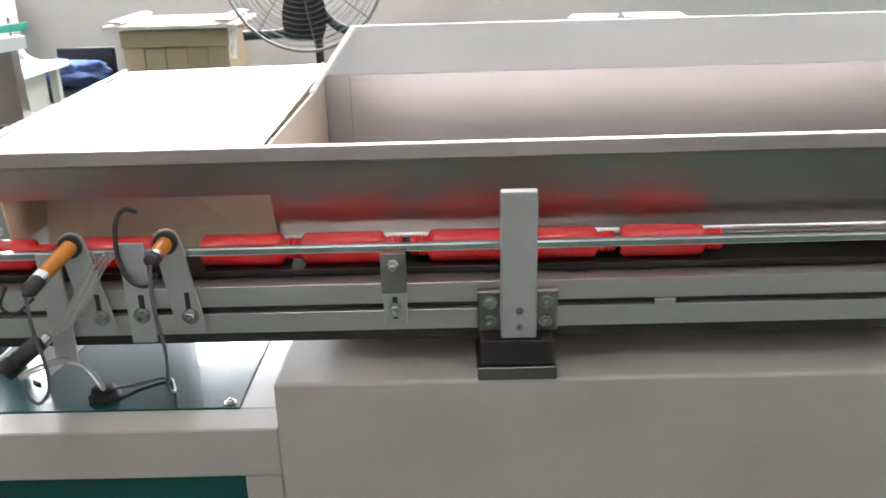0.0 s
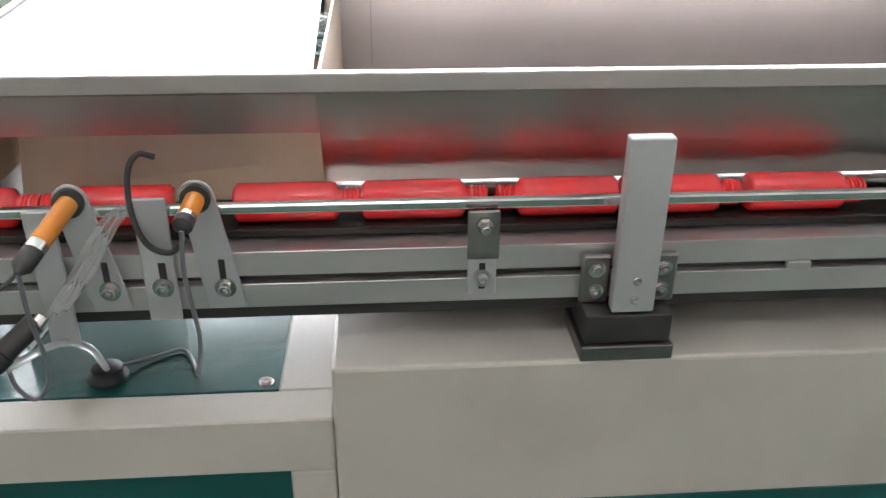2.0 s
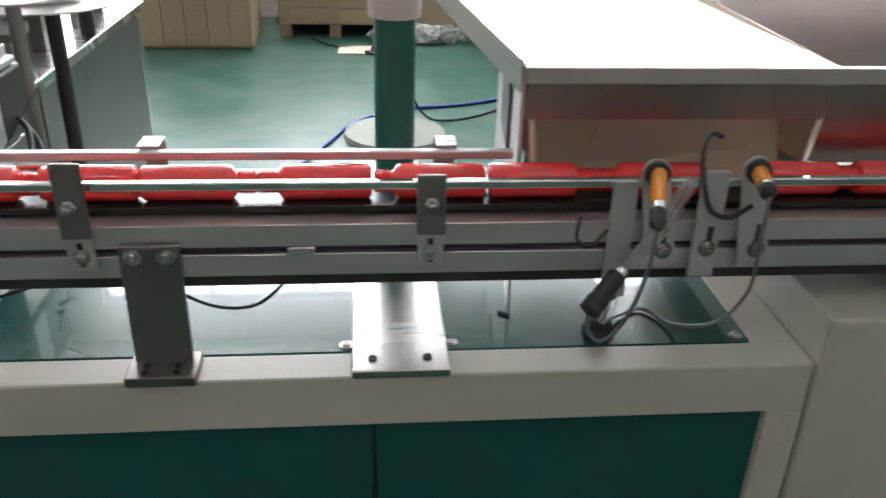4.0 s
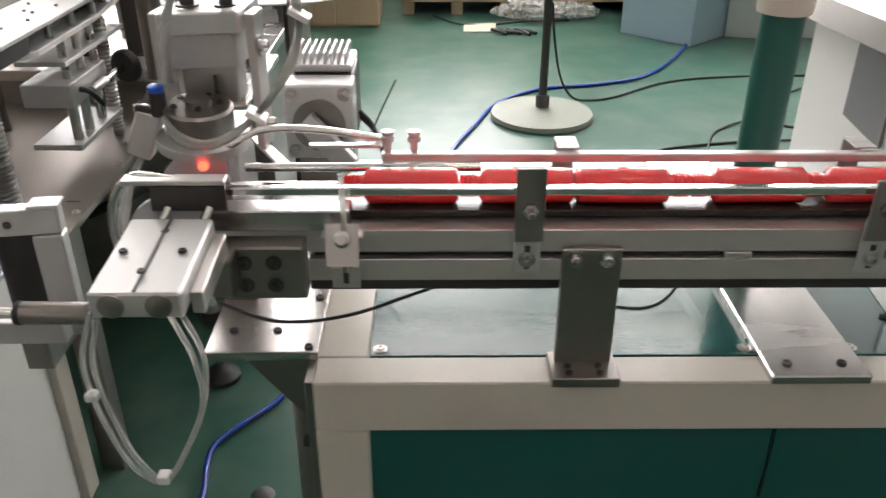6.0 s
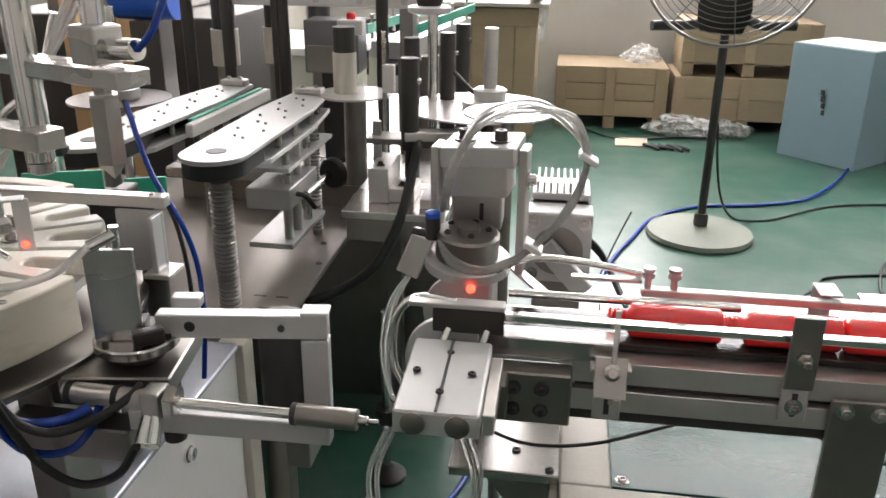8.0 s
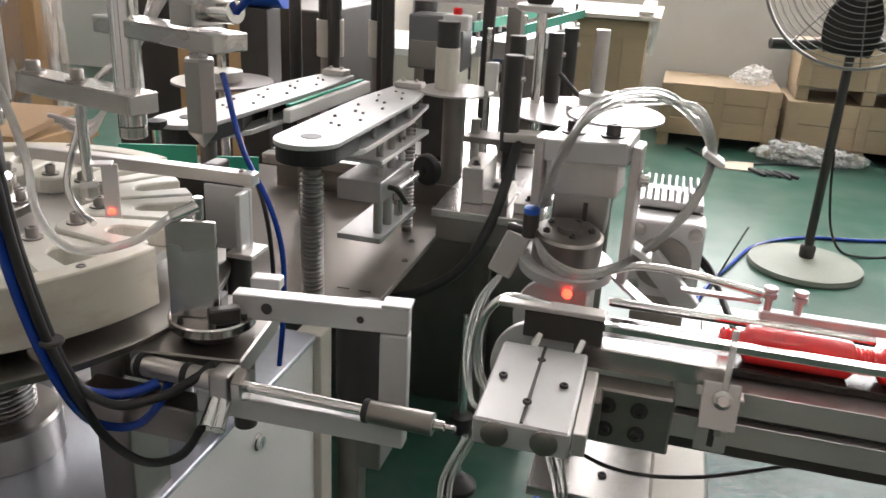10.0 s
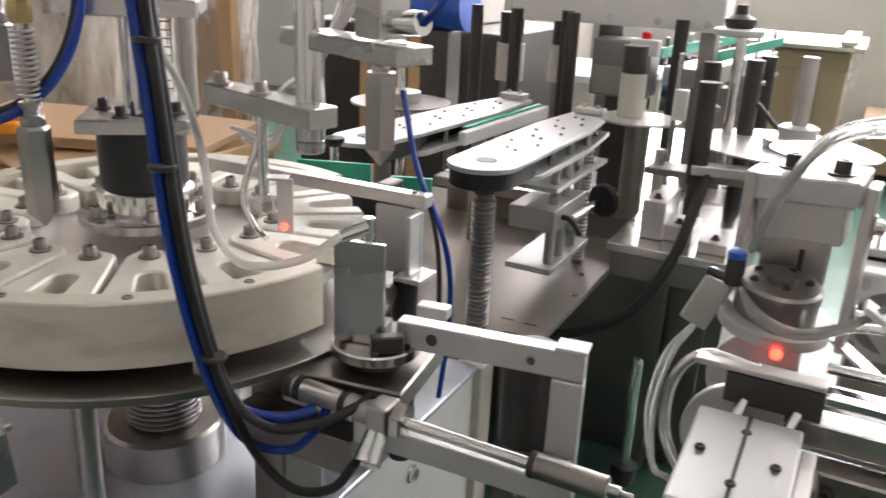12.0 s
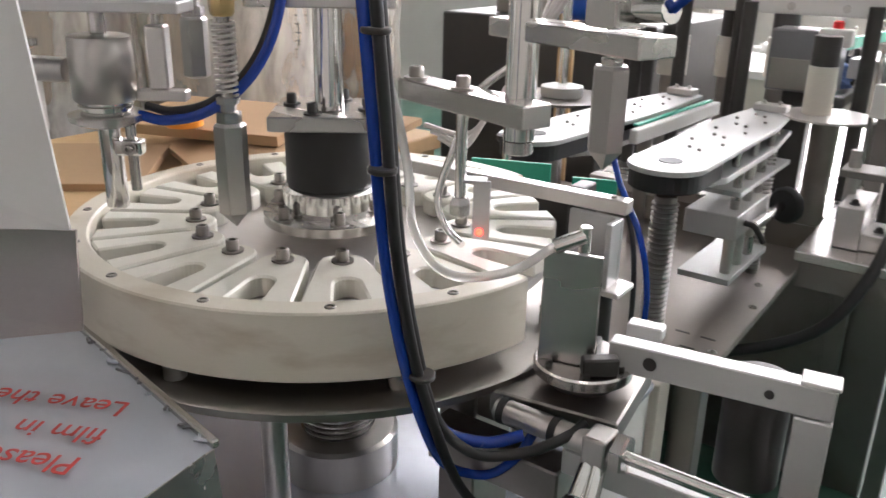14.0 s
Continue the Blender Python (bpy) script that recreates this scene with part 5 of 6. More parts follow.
for k in range(6):
    j = lambda s: random.uniform(-s, s)
    pts = [(0.058 + j(0.004), 0.12 + j(0.005), 1.09), (0.07 + j(0.004), 0.09 + j(0.006), 1.15 + j(0.005)), (0.11 + j(0.006), 0.06 + j(0.006), 1.212 + j(0.006)),
           (0.155 + j(0.006), 0.045 + j(0.006), 1.232 + j(0.006)), (0.197 + j(0.005), 0.045 + j(0.006), 1.218 + j(0.005)), (0.217 + j(0.002), 0.05 + j(0.002), 1.18),
           (0.205 + j(0.004), 0.05 + j(0.004), 1.13), (0.165 + j(0.003), 0.05 + j(0.003), 1.078), (0.12 + j(0.006), 0.055 + j(0.004), 1.045 + j(0.004)), (0.075 + j(0.004), 0.075, 1.042 + j(0.005)), (0.055, 0.095, 1.06)]
    part("air_tube", hose(pts, 0.0026, 8), TUBE_CLEAR, ph, "clear air tube", 60)
for p in ((0.217, 0.05, 1.18), (0.165, 0.05, 1.078)):
    part("tie", box(p[0] - 0.01, p[0] + 0.012, p[1] - 0.012, p[1] + 0.012, p[2] - 0.003, p[2] + 0.003, 0.001, turn=rot("Y", 30)), WHITE, ph, "white cable tie")
for k in range(2):
    part("air_tube", hose([(0.02, 0.12, 1.01), (0.0 - 0.006 * k, 0.11, 0.97), (-0.005 - 0.006 * k, 0.08, 0.92), (0.01, 0.03, 0.89), (0.03, 0.0, 0.90)], 0.003), TUBE_CLEAR, ph, "clear air tube", 60)
part("steel_hose", hose([(0.09, -0.005, 1.03), (0.045, 0.0, 1.03), (0.022, 0.0, 1.0), (0.022, -0.005, 0.95), (0.045, -0.01, 0.91)], 0.005), CHROME, ph, "bright steel hose", 60)
part("rail_tube", hose([(0.12, 0.095, 1.025), (0.16, 0.10, 1.043), (0.22, 0.10, 1.043), (0.29, 0.1, 1.033)], 0.0045), CHROME, ph, "bent chrome tube", 60)
part("flat_strip", box(0.21, 0.29, 0.09, 0.1, 1.025, 1.029, 0.0008), ALU, ph)
part("brace", slab([(0.12, 0.2, 1.0), (0.135, 0.2, 1.0), (0.185, 0.11, 1.0), (0.17, 0.11, 1.0)], 0.004), ALU, ph)

mo = thing("gear_motor", (0.19, 0.36, 0.8), "square gear motor with a finned housing and bent link arm", "motor")
part("gear_face", box(0.146, 0.24, 0.305, 0.355, 0.925, 1.03, 0.004), ALU_MATT, mo, "pale square gear head")
part("bore", lathe([(0.036, 0), (0.036, 0.003), (0.03, 0.003), (0.03, 0.001), (0, 0.001)], (0.193, 0.3045, 0.975), (0, -1, 0), 32), PLATE, mo, "", 40)
for x in (0.158, 0.228):
    for z in (0.938, 1.017):
        part("screw", screw((x, 0.305, z), (0, -1, 0), 0.0055, 0.002), STEEL, mo, "", 40)
part("housing", box(0.150, 0.238, 0.356, 0.45, 0.93, 1.03, 0.006), BLACK, mo)
part("top_cap", box(0.152, 0.236, 0.358, 0.44, 1.031, 1.042, 0.003), ALU_MATT, mo)
for k in range(8):
    part("fin", box(0.158 + 0.0095 * k, 0.161 + 0.0095 * k, 0.36, 0.436, 1.0425, 1.058, 0.0005), ALU_MATT, mo)
part("link_arm", bar((0.175, 0.295, 0.985), (0.235, 0.28, 0.925), 0.012, 0.03), ALU_MATT, mo)
part("stand", box(0.16, 0.23, 0.32, 0.44, 0.7955, 0.924, 0.003), PLATE, mo)
part("lead", hose([(0.24, 0.40, 0.96), (0.26, 0.38, 0.945), (0.28, 0.32, 0.92), (0.3, 0.25, 0.90)], 0.004), RUBBER, mo, "", 60)
part("lead", hose([(0.24, 0.41, 0.95), (0.265, 0.39, 0.93), (0.29, 0.34, 0.90)], 0.004), RUBBER, mo, "", 60)
part("tie_tail", hose([(0.255, 0.30, 0.945), (0.275, 0.33, 0.985), (0.295, 0.36, 1.02)], 0.0012, 6), BLACK, mo)

# ---------- gripping belt pair ----------
BZ = 0.978
grp = thing("belt_pair_stand", (-0.6, 1.0, 0), "steel table for the gripping belts", "table")
part("table_top", box(-1.3, -0.355, 0.66, 1.62, 0.613, 0.628, 0.002), TABLE, grp, "dull stainless table top")
for x in (-1.27, -0.415):
    for y in (0.68, 1.55):
        part("leg", box(x, x + 0.05, y, y + 0.05, 0.0, 0.612, 0.002), PLATE, grp)
for x, y in ((-0.45, 0.80), (-0.40, 0.80), (-0.42, 0.74)):
    part("slot", box(x - 0.014, x + 0.014, y - 0.003, y + 0.003, 0.6282, 0.6288, 0), BLACK, grp)
for x, y in ((-0.375, 0.75), (-0.375, 1.0), (-0.40, 1.13)):
    part("screw", screw((x, y, 0.628), (0, 0, 1), 0.005, 0.003), STEEL, grp, "", 40)


def belt_unit(p, q, w0, w1, label, stands):
    """A long rounded plate from p to q with a belt under it."""
    p, q = Vector((*p, BZ)), Vector((*q, BZ))
    d = (q - p)
    n = d.length
    u = thing("belt_unit", (p.x, p.y, 0.628), label, "conveyor", "gripping belts")
    m = Matrix.Translation((p.x, p.y, 0)) @ d.to_track_quat("X", "Z").to_matrix().to_4x4()

    def shape(grow, tail):
        return [(w0 * math.cos(a) * grow, w0 * math.sin(a) * grow) for a in [math.pi / 2 + math.pi * i / 16 for i in range(17)]] + [(n * 0.66, -w0 * grow), (n * tail, -w1 * grow), (n * tail, w1 * grow), (n * 0.66, w0 * grow)]

    def place(b):
        bmesh.ops.transform(b, matrix=m, verts=b.verts)
        return b
    def drum(grow, z0, z1, bevel):
        """The rounded front of the unit alone, to a third of its length."""
        out = [(w0 * math.cos(a) * grow, w0 * math.sin(a) * grow) for a in [math.pi / 2 + math.pi * i / 16 for i in range(17)]]
        return place(prism(out + [(n * 0.16, -w0 * grow), (n * 0.3, -w0 * 0.35), (n * 0.97, -w1 * 0.35), (n * 0.97, w1 * grow), (n * 0.66, w0 * grow)], z0, z1, bevel))
    tp = part("cover_plate", place(prism(shape(1, 1), BZ - 0.010, BZ, 0.0015)), ALU_MATT, u, "pale anodised cover plate")
    part("belt", drum(0.94, BZ - 0.042, BZ - 0.0105, 0.002), RUBBER, u, "black belt")
    part("lower_plate", place(prism([(n * 0.2, -w0), (n * 0.66, -w0), (n, -w1), (n, w1), (n * 0.66, w0 * 0.9), (n * 0.12, w0 * 0.9), (n * 0.12, -w0 * 0.6)], BZ - 0.054, BZ - 0.0425, 0.001)), ALU_MATT, u)
    for k in range(4):
        part("spacer", place(rod((n * (0.34 + 0.18 * k), -w0 * (0.78 if k < 3 else 0.5), BZ - 0.042), (n * (0.34 + 0.18 * k), -w0 * (0.78 if k < 3 else 0.5), BZ - 0.0105), 0.008, 12)), STEEL, u, "", 40)
    part("hole", place(lathe([(0.021, 0), (0.021, 0.0012), (0, 0.0012)], (0.012, 0, BZ), seg=28)), RUBBER, tp)
    for k in range(7):
        for s in (-0.5, 0.5):
            part("screw", place(screw((n * (0.2 + 0.105 * k) + 0.015 * s, s * w0 * (0.95 if k % 2 else 0.35), BZ), (0, 0, 1), 0.0036, 0.003, washer=False)), PLATE, tp, "", 40)
    ck = part("clamp", place(box(n * 0.93, n * 0.99, -w1 * 0.8, w1 * 0.8, BZ + 0.0005, BZ + 0.016, 0.002)), ALU, tp)
    for s in (-0.4, 0.4):
        part("screw", place(screw((n * 0.96, w1 * s, BZ + 0.016), (0, 0, 1), 0.005, 0.006)), STEEL, ck, "", 40)
    if stands:
        for k in range(4):
            part("pillar", place(rod((n * (0.42 + 0.12 * k), -w0 * 0.7, BZ - 0.14), (n * (0.42 + 0.12 * k), -w0 * 0.7, BZ - 0.0625), 0.009, 14)), STEEL, u, "", 40)
        part("frame_plate", place(box(n * 0.36, n * 0.9, -w0 * 1.0, w0 * 0.6, BZ - 0.105, BZ - 0.095, 0.001)), ALU_MATT, u)
        cr = part("carriage", place(box(n * 0.34, n * 0.66, -w0 * 1.05, w0 * 0.5, BZ - 0.19, BZ - 0.1405, 0.002)), ALU_MATT, u)
        part("bottom_plate", place(box(n * 0.34, n * 0.74, -w0 * 1.05, w0 * 0.5, BZ - 0.285, BZ - 0.272, 0.001)), ALU_MATT, u)
        for k in (0.40, 0.5, 0.62):
            part("pillar", place(rod((n * k, -w0 * 0.75, BZ - 0.2715), (n * k, -w0 * 0.75, BZ - 0.1905), 0.011, 16)), STEEL, u, "", 40)
        part("hand_wheel", place(lathe([(0.008, 0), (0.035, 0.004), (0.04, 0.01), (0.04, 0.022), (0.03, 0.03), (0, 0.03)], (n * 0.72, -w0 * 1.35, BZ - 0.172), (1, -0.4, 0), 28)), RUBBER, cr, "black hand wheel", 40)
        part("spindle", place(rod((n * 0.46, -w0 * 1.22, BZ - 0.175), (n * 0.72, -w0 * 1.34, BZ - 0.172), 0.010, 16)), STEEL, cr, "", 40)
        part("handle", place(hose([(n * 0.4, -w0 * 1.1, BZ - 0.16), (n * 0.40, -w0 * 1.4, BZ - 0.165), (n * 0.44, -w0 * 1.6, BZ - 0.20)], 0.006)), BLACK, cr, "", 60)
        for k, y, r in ((0.02, 0.0, 0.024), (0.78, -w0 * 0.6, 0.016)):
            c = m @ Vector((n * k, y, 0))
            s = part("screw_column", rod((c.x, c.y, 0.6285), (c.x, c.y, BZ - 0.0625), r * 0.82, 20), PLATE, u, "threaded steel column", 40)
            z = 0.64
            b = bmesh.new()
            while z < BZ - 0.08:
                lathe([(r * 0.82, 0), (r, 0.003), (r, 0.005), (r * 0.82, 0.008)], (c.x, c.y, z), seg=18, bm=b)
                z += 0.0095
            tagged(part("thread", b, STEEL_V, s, "", 40), kind="stuff")
    else:
        for k in (0.1, 0.7):
            c = m @ Vector((n * k, 0, 0))
            part("column", rod((c.x, c.y, 0.6285), (c.x, c.y, BZ - 0.0625), 0.018, 18), PLATE, u, "", 40)
        part("side_strip", place(box(n * 0.36, n * 1.03, -w0 - 0.024, -w0 - 0.004, BZ - 0.046, BZ - 0.014, 0.004, turn=rot("Z", 2))), WHITE, u, "white side strip")
        part("green_strip", place(box(n * 0.4, n * 1.0, -w0 - 0.010, -w0 + 0.002, BZ - 0.0135, BZ - 0.008, 0.001, turn=rot("Z", 2))), GREENBELT, u)
    return u


belt_unit((-0.485, 0.705), (-0.475, 1.34), 0.068, 0.045, "near gripping belt with a pale plate on a screw stand", True)
belt_unit((-0.775, 0.745), (-0.71, 1.42), 0.066, 0.042, "far gripping belt with a pale plate and white side strip", False)
gw = thing("green_guide", (-0.62, 0.5, 0.9), "bright green plastic guide strips behind the wheel", "guide")
part("strip", box(-0.72, -0.59, 0.462, 0.468, 0.955, 1.0, 0.001, turn=rot("Z", 20)), GREENBELT, gw)
part("strip", box(-0.56, -0.49, 0.50, 0.506, 0.955, 0.985, 0.001, turn=rot("Z", 20)), GREENBELT, gw)
part("base", box(-0.70, -0.53, 0.45, 0.53, TBL, 0.9545, 0.002), BLACK, gw)
part("knob_post", rod((-0.72, 0.56, 0.90), (-0.72, 0.56, 1.0), 0.008, 14), STEEL, gw, "", 40)
part("knob", lathe([(0.012, 0), (0.02, 0.008), (0.02, 0.016), (0, 0.02)], (-0.72, 0.56, 1.0), (0, 0, 1), 10), RUBBER, gw)
cbl = thing("hanging_hoses", (-0.37, 0.35, 0.9), "blue and black hoses hanging beside the angle plate", "hose")
part("blue_hose", hose([(-0.44, 0.32, 1.16), (-0.41, 0.31, 1.06), (-0.37, 0.31, 0.98), (-0.355, 0.32, 0.90), (-0.36, 0.33, 0.80), (-0.37, 0.33, 0.70)], 0.0042), BLUE, cbl, "", 60)
part("black_hose", hose([(-0.445, 0.325, 1.16), (-0.415, 0.32, 1.06), (-0.385, 0.32, 0.98), (-0.378, 0.33, 0.90), (-0.38, 0.34, 0.80)], 0.0036), RUBBER, cbl, "", 60)

# ---------- labelling machine ----------
lab = thing("labelling_machine", (-0.3, 1.7, 0), "labelling machine with a shiny steel table and black posts", "machine")
part("table", box(-0.95, -0.12, 1.40, 2.6, 0.70, 0.73, 0.003), STEEL, lab, "shiny brown-reflecting steel table")
part("cabinet", box(-0.92, -0.14, 1.43, 2.55, 0.0, 0.699, 0.004), PLATE, lab)
part("inner_table", box(-0.31, -0.06, 0.98, 1.399, 0.755, 0.775, 0.002), STEEL, lab)
for x in (-0.28, -0.13):
    part("inner_leg", box(x, x + 0.04, 1.35, 1.39, 0.0, 0.7545, 0.002), PLATE, lab)
part("apron", box(-0.30, -0.07, 0.99, 1.0, 0.70, 0.7545, 0.001), PLATE, lab)
for (x0, x1, y0, y1, z0, z1) in ((-0.22, -0.15, 1.06, 1.16, 0.7755, 0.81), (-0.26, -0.21, 1.05, 1.2, 0.7755, 0.86), (-0.13, -0.07, 1.02, 1.14, 0.7755, 0.80)):
    bk = part("fixture_block", box(x0, x1, y0, y1, z0, z1, 0.002), ALU, lab)
    part("screw", screw(((x0 + x1) / 2, y0 + 0.03, z1), (0, 0, 1), 0.006, 0.008), BLACK, bk, "", 40)
part("slide_plate", box(-0.28, -0.04, 1.12, 1.2, 0.90, 0.915, 0.002), PLATE, lab)
part("slide_arm", box(-0.18, 0.0, 1.08, 1.13, 0.925, 0.945, 0.002, turn=rot("Z", 14)), ALU, lab)
part("slide_post", rod((-0.26, 1.16, 0.7755), (-0.26, 1.16, 0.95), 0.012, 16), STEEL, lab, "", 40)
for x, y, z0, z1, r in ((-0.165, 1.09, 0.9, 1.115, 0.021), (-0.195, 1.28, 0.73, 1.135, 0.02), (-0.115, 1.36, 0.73, 1.14, 0.02), (-0.155, 2.0, 0.731, 1.09, 0.024)):
    b = part("black_post", rod((x, y, z0), (x, y, z1), r, 22), BLACK, lab, "black round post", 40)
    part("post_screw", screw((x + r, y - 0.005, z1 - 0.05), (1, -0.2, 0), 0.005, 0.006), STEEL, b, "", 40)
part("chrome_post", rod((-0.15, 1.33, 0.9), (-0.15, 1.33, 1.22), 0.013, 18), CHROME, lab, "", 40)
part("pulley", lathe([(0.05, 0), (0.055, 0.003), (0.055, 0.014), (0.05, 0.017), (0, 0.017)], (-0.16, 1.34, 1.19), seg=32), ALU_MATT, lab, "", 40)
part("big_knob", lathe([(0.03, 0), (0.034, 0.01), (0.034, 0.02), (0.015, 0.03), (0.012, 0.05)], (-0.16, 1.34, 1.2075), seg=18), BLACK, lab, "", 40)
rl = part("label_disc", lathe([(0.19, 0), (0.19, 0.004), (0, 0.004)], (-0.02, 1.28, 0.965), (0, 0, 1), 48), ALU, lab, "bright round label disc", 40)
part("hub", lathe([(0.068, 0), (0.07, 0.003), (0.07, 0.018), (0.04, 0.02), (0.042, 0.045), (0.034, 0.05)], (0.005, 1.27, 0.97), seg=32), ALU_MATT, rl, "", 40)
part("spindle", rod((0.005, 1.27, 1.015), (0.005, 1.27, 1.165), 0.017, 20), ALU, rl, "", 40)
part("spindle_foot", rod((0.0, 1.28, 0.0), (0.0, 1.28, 0.964), 0.018, 18), BLACK, rl, "", 40)
part("lever", hose([(-0.09, 1.3, 1.05), (-0.04, 1.27, 1.01), (-0.02, 1.265, 1.005)], 0.006), BLACK, rl, "", 60)
d2 = part("label_disc", lathe([(0.09, 0), (0.09, 0.004), (0, 0.004)], (0.08, 0.86, 1.045), (0, 0, 1), 40), ALU, lab, "bright round disc behind the pick head", 40)
part("disc_post", rod((0.08, 0.86, 0.0), (0.08, 0.86, 1.0445), 0.014, 18), PLATE, lab, "", 40)
w = part("roll_post", rod((-0.385, 1.34, 0.98), (-0.385, 1.34, 1.085), 0.031, 28), CREAM, lab, "cream round post with a black top", 40)
part("black_top", rod((-0.385, 1.34, 1.0855), (-0.385, 1.34, 1.15), 0.029, 28), BLACK, w, "", 40)
part("post_disc", lathe([(0.10, 0), (0.10, 0.005), (0, 0.005)], (-0.36, 1.34, 0.9745), seg=40), ALU, lab, "", 40)
part("post_stand", rod((-0.36, 1.34, 0.7305), (-0.36, 1.34, 0.974), 0.03, 20), PLATE, lab, "", 40)
part("gauge_plate", box(-0.265, -0.235, 1.25, 1.27, 1.0, 1.07, 0.002), WHITE, lab)
part("gauge_rod", rod((-0.262, 1.26, 0.8), (-0.262, 1.26, 1.15), 0.006, 12), STEEL, lab, "", 40)
for x, y, h in ((-0.72, 1.78, 1.18), (-0.60, 1.85, 1.18), (-0.86, 1.7, 1.18)):
    c = part("motor_can", rod((x, y, 0.98), (x, y, 1.09), 0.042, 26), CREAM, lab, "cream motor can", 40)
    part("motor_top", rod((x, y, 1.0905), (x, y, h), 0.036, 24), BLACK, c, "", 40)
    part("motor_stand", rod((x, y, 0.7305), (x, y, 0.979), 0.03, 20), PLATE, c, "", 40)
part("control_box", box(-0.56, -0.40, 1.55, 1.66, 0.99, 1.14, 0.005), GREY_BOX, lab, "dark grey control box")
part("box_panel", box(-0.552, -0.408, 1.545, 1.549, 0.995, 1.07, 0.003), PLATE, lab)
part("box_stand", box(-0.52, -0.45, 1.58, 1.64, 0.7305, 0.989, 0.003), BLACK, lab)
for x, y in ((-0.62, 1.55), (-0.66, 1.62), (-0.34, 1.6), (-0.79, 1.56), (-0.93, 1.6)):
    part("black_post", rod((x, y, 0.7305), (x, y, 1.2), 0.018, 18), BLACK, lab, "", 40)
bmr = part("head_beam", box(-0.83, -0.24, 1.62, 1.76, 1.17, 1.29, 0.004), WHITE, lab, "white sheet-metal head")
for k in range(5):
    part("screw", screw((-0.8 + 0.13 * k, 1.62, 1.19), (0, -1, 0), 0.006, 0.004), STEEL, bmr, "", 40)
part("head_stay", box(-0.30, -0.26, 1.65, 1.72, 0.7305, 1.1695, 0.003), PLATE, lab)
rd = part("red_button", lathe([(0.012, 0), (0.012, 0.014), (0.008, 0.018), (0, 0.018)], (-0.385, 1.42, 1.16), seg=16), RED, lab, "red button", 40)
part("button_box", box(-0.42, -0.35, 1.4, 1.44, 1.12, 1.159, 0.004), WHITE, lab)
part("button_stand", rod((-0.385, 1.42, 0.731), (-0.385, 1.42, 1.1195), 0.012, 14), STEEL, lab, "", 40)
out = thing("outfeed_conveyor", (-0.2, 2.3, 0), "outfeed conveyor with green guide strips", "conveyor")
part("bed", bar((-0.34, 1.7, 1.04), (-0.24, 2.45, 1.04), 0.12, 0.05), ALU_MATT, out)
for s in (-0.07, 0.07):
    part("green_strip", bar((-0.34 + s, 1.7, 1.10), (-0.24 + s, 2.45, 1.10), 0.008, 0.03), GREENBELT, out)
    for k in range(4):
        y = 1.75 + 0.2 * k
        part("strip_post", rod((-0.335 + s + 0.026 * k, y, 1.066), (-0.335 + s + 0.026 * k, y, 1.14), 0.006, 10), STEEL, out, "", 40)
for y in (1.8, 2.4):
    part("leg", box(-0.33, -0.21, y - 0.03, y + 0.03, 0, 1.014, 0.002), PLATE, out)
bc = thing("thick_black_cable", (-0.15, 0.95, 0.7), "thick black cable drooping from the labelling head", "cable")
part("run", hose([(-0.14, 1.08, 0.93), (-0.15, 1.04, 0.86), (-0.17, 0.98, 0.76), (-0.22, 0.94, 0.66), (-0.30, 0.92, 0.60), (-0.42, 0.90, 0.55)], 0.012, 12), RUBBER, bc, "", 60)

# ---------- behind: fan, cartons, crates ----------
fan = thing("pedestal_fan", (0.876, 3.1, 0), "large industrial pedestal fan with a round wire guard", "fan")
FX, FY = 0.876, 3.1
part("base", lathe([(0.245, 0), (0.25, 0.008), (0.245, 0.028), (0.06, 0.05), (0.03, 0.055), (0, 0.055)], (FX, FY, 0), seg=48), mat("dusty_cast_base", (0.2, 0.22, 0.18), 0.6, 0, 0.2, 9, 60, 0.1), fan, "dusty round cast base", 40)
part("pole", rod((FX, FY, 0.05), (FX, FY, 1.12), 0.02, 20), BLACK, fan, "dark steel pole", 40)
part("collar", lathe([(0.032, 0), (0.034, 0.01), (0.034, 0.05), (0.026, 0.06)], (FX, FY, 0.055), seg=20), BLACK, fan, "", 40)
hubp = Vector((FX - 0.03, FY - 0.16, 1.29))
fdir = Vector((-0.12, -1, 0.02)).normalized()
part("motor", lathe([(0.04, 0), (0.08, 0.02), (0.085, 0.12), (0.05, 0.16), (0, 0.165)], hubp + fdir * -0.2 + Vector((0, 0.02, 0)), fdir, 28), BLACK, fan, "", 40)
part("yoke", hose([(FX, FY, 1.1), (FX - 0.12, FY - 0.03, 1.0), (FX - 0.33, FY - 0.1, 0.99)], 0.022, 10), BLACK, fan, "", 60)
part("yoke", hose([(FX, FY, 1.1), (FX + 0.12, FY, 1.0), (FX + 0.30, FY + 0.03, 0.99)], 0.022, 10), BLACK, fan, "", 60)
part("neck", rod((FX, FY, 1.1), (FX - 0.01, FY - 0.03, 1.28), 0.03, 18), BLACK, fan, "", 40)
q = Vector((0, 0, 1)).rotation_difference(fdir).to_matrix().to_4x4()
GR = 0.37
gm = Matrix.Translation(hubp) @ q
b = bmesh.new()
for k in range(14):
    r = 0.06 + (GR - 0.06) * k / 13
    hgt = 0.06 * math.cos(0.5 * math.pi * r / GR)
    hose([(r * math.cos(2 * math.pi * i / 40), r * math.sin(2 * math.pi * i / 40), hgt) for i in range(41)], 0.0022 if k < 13 else 0.008, 5, 1, b)
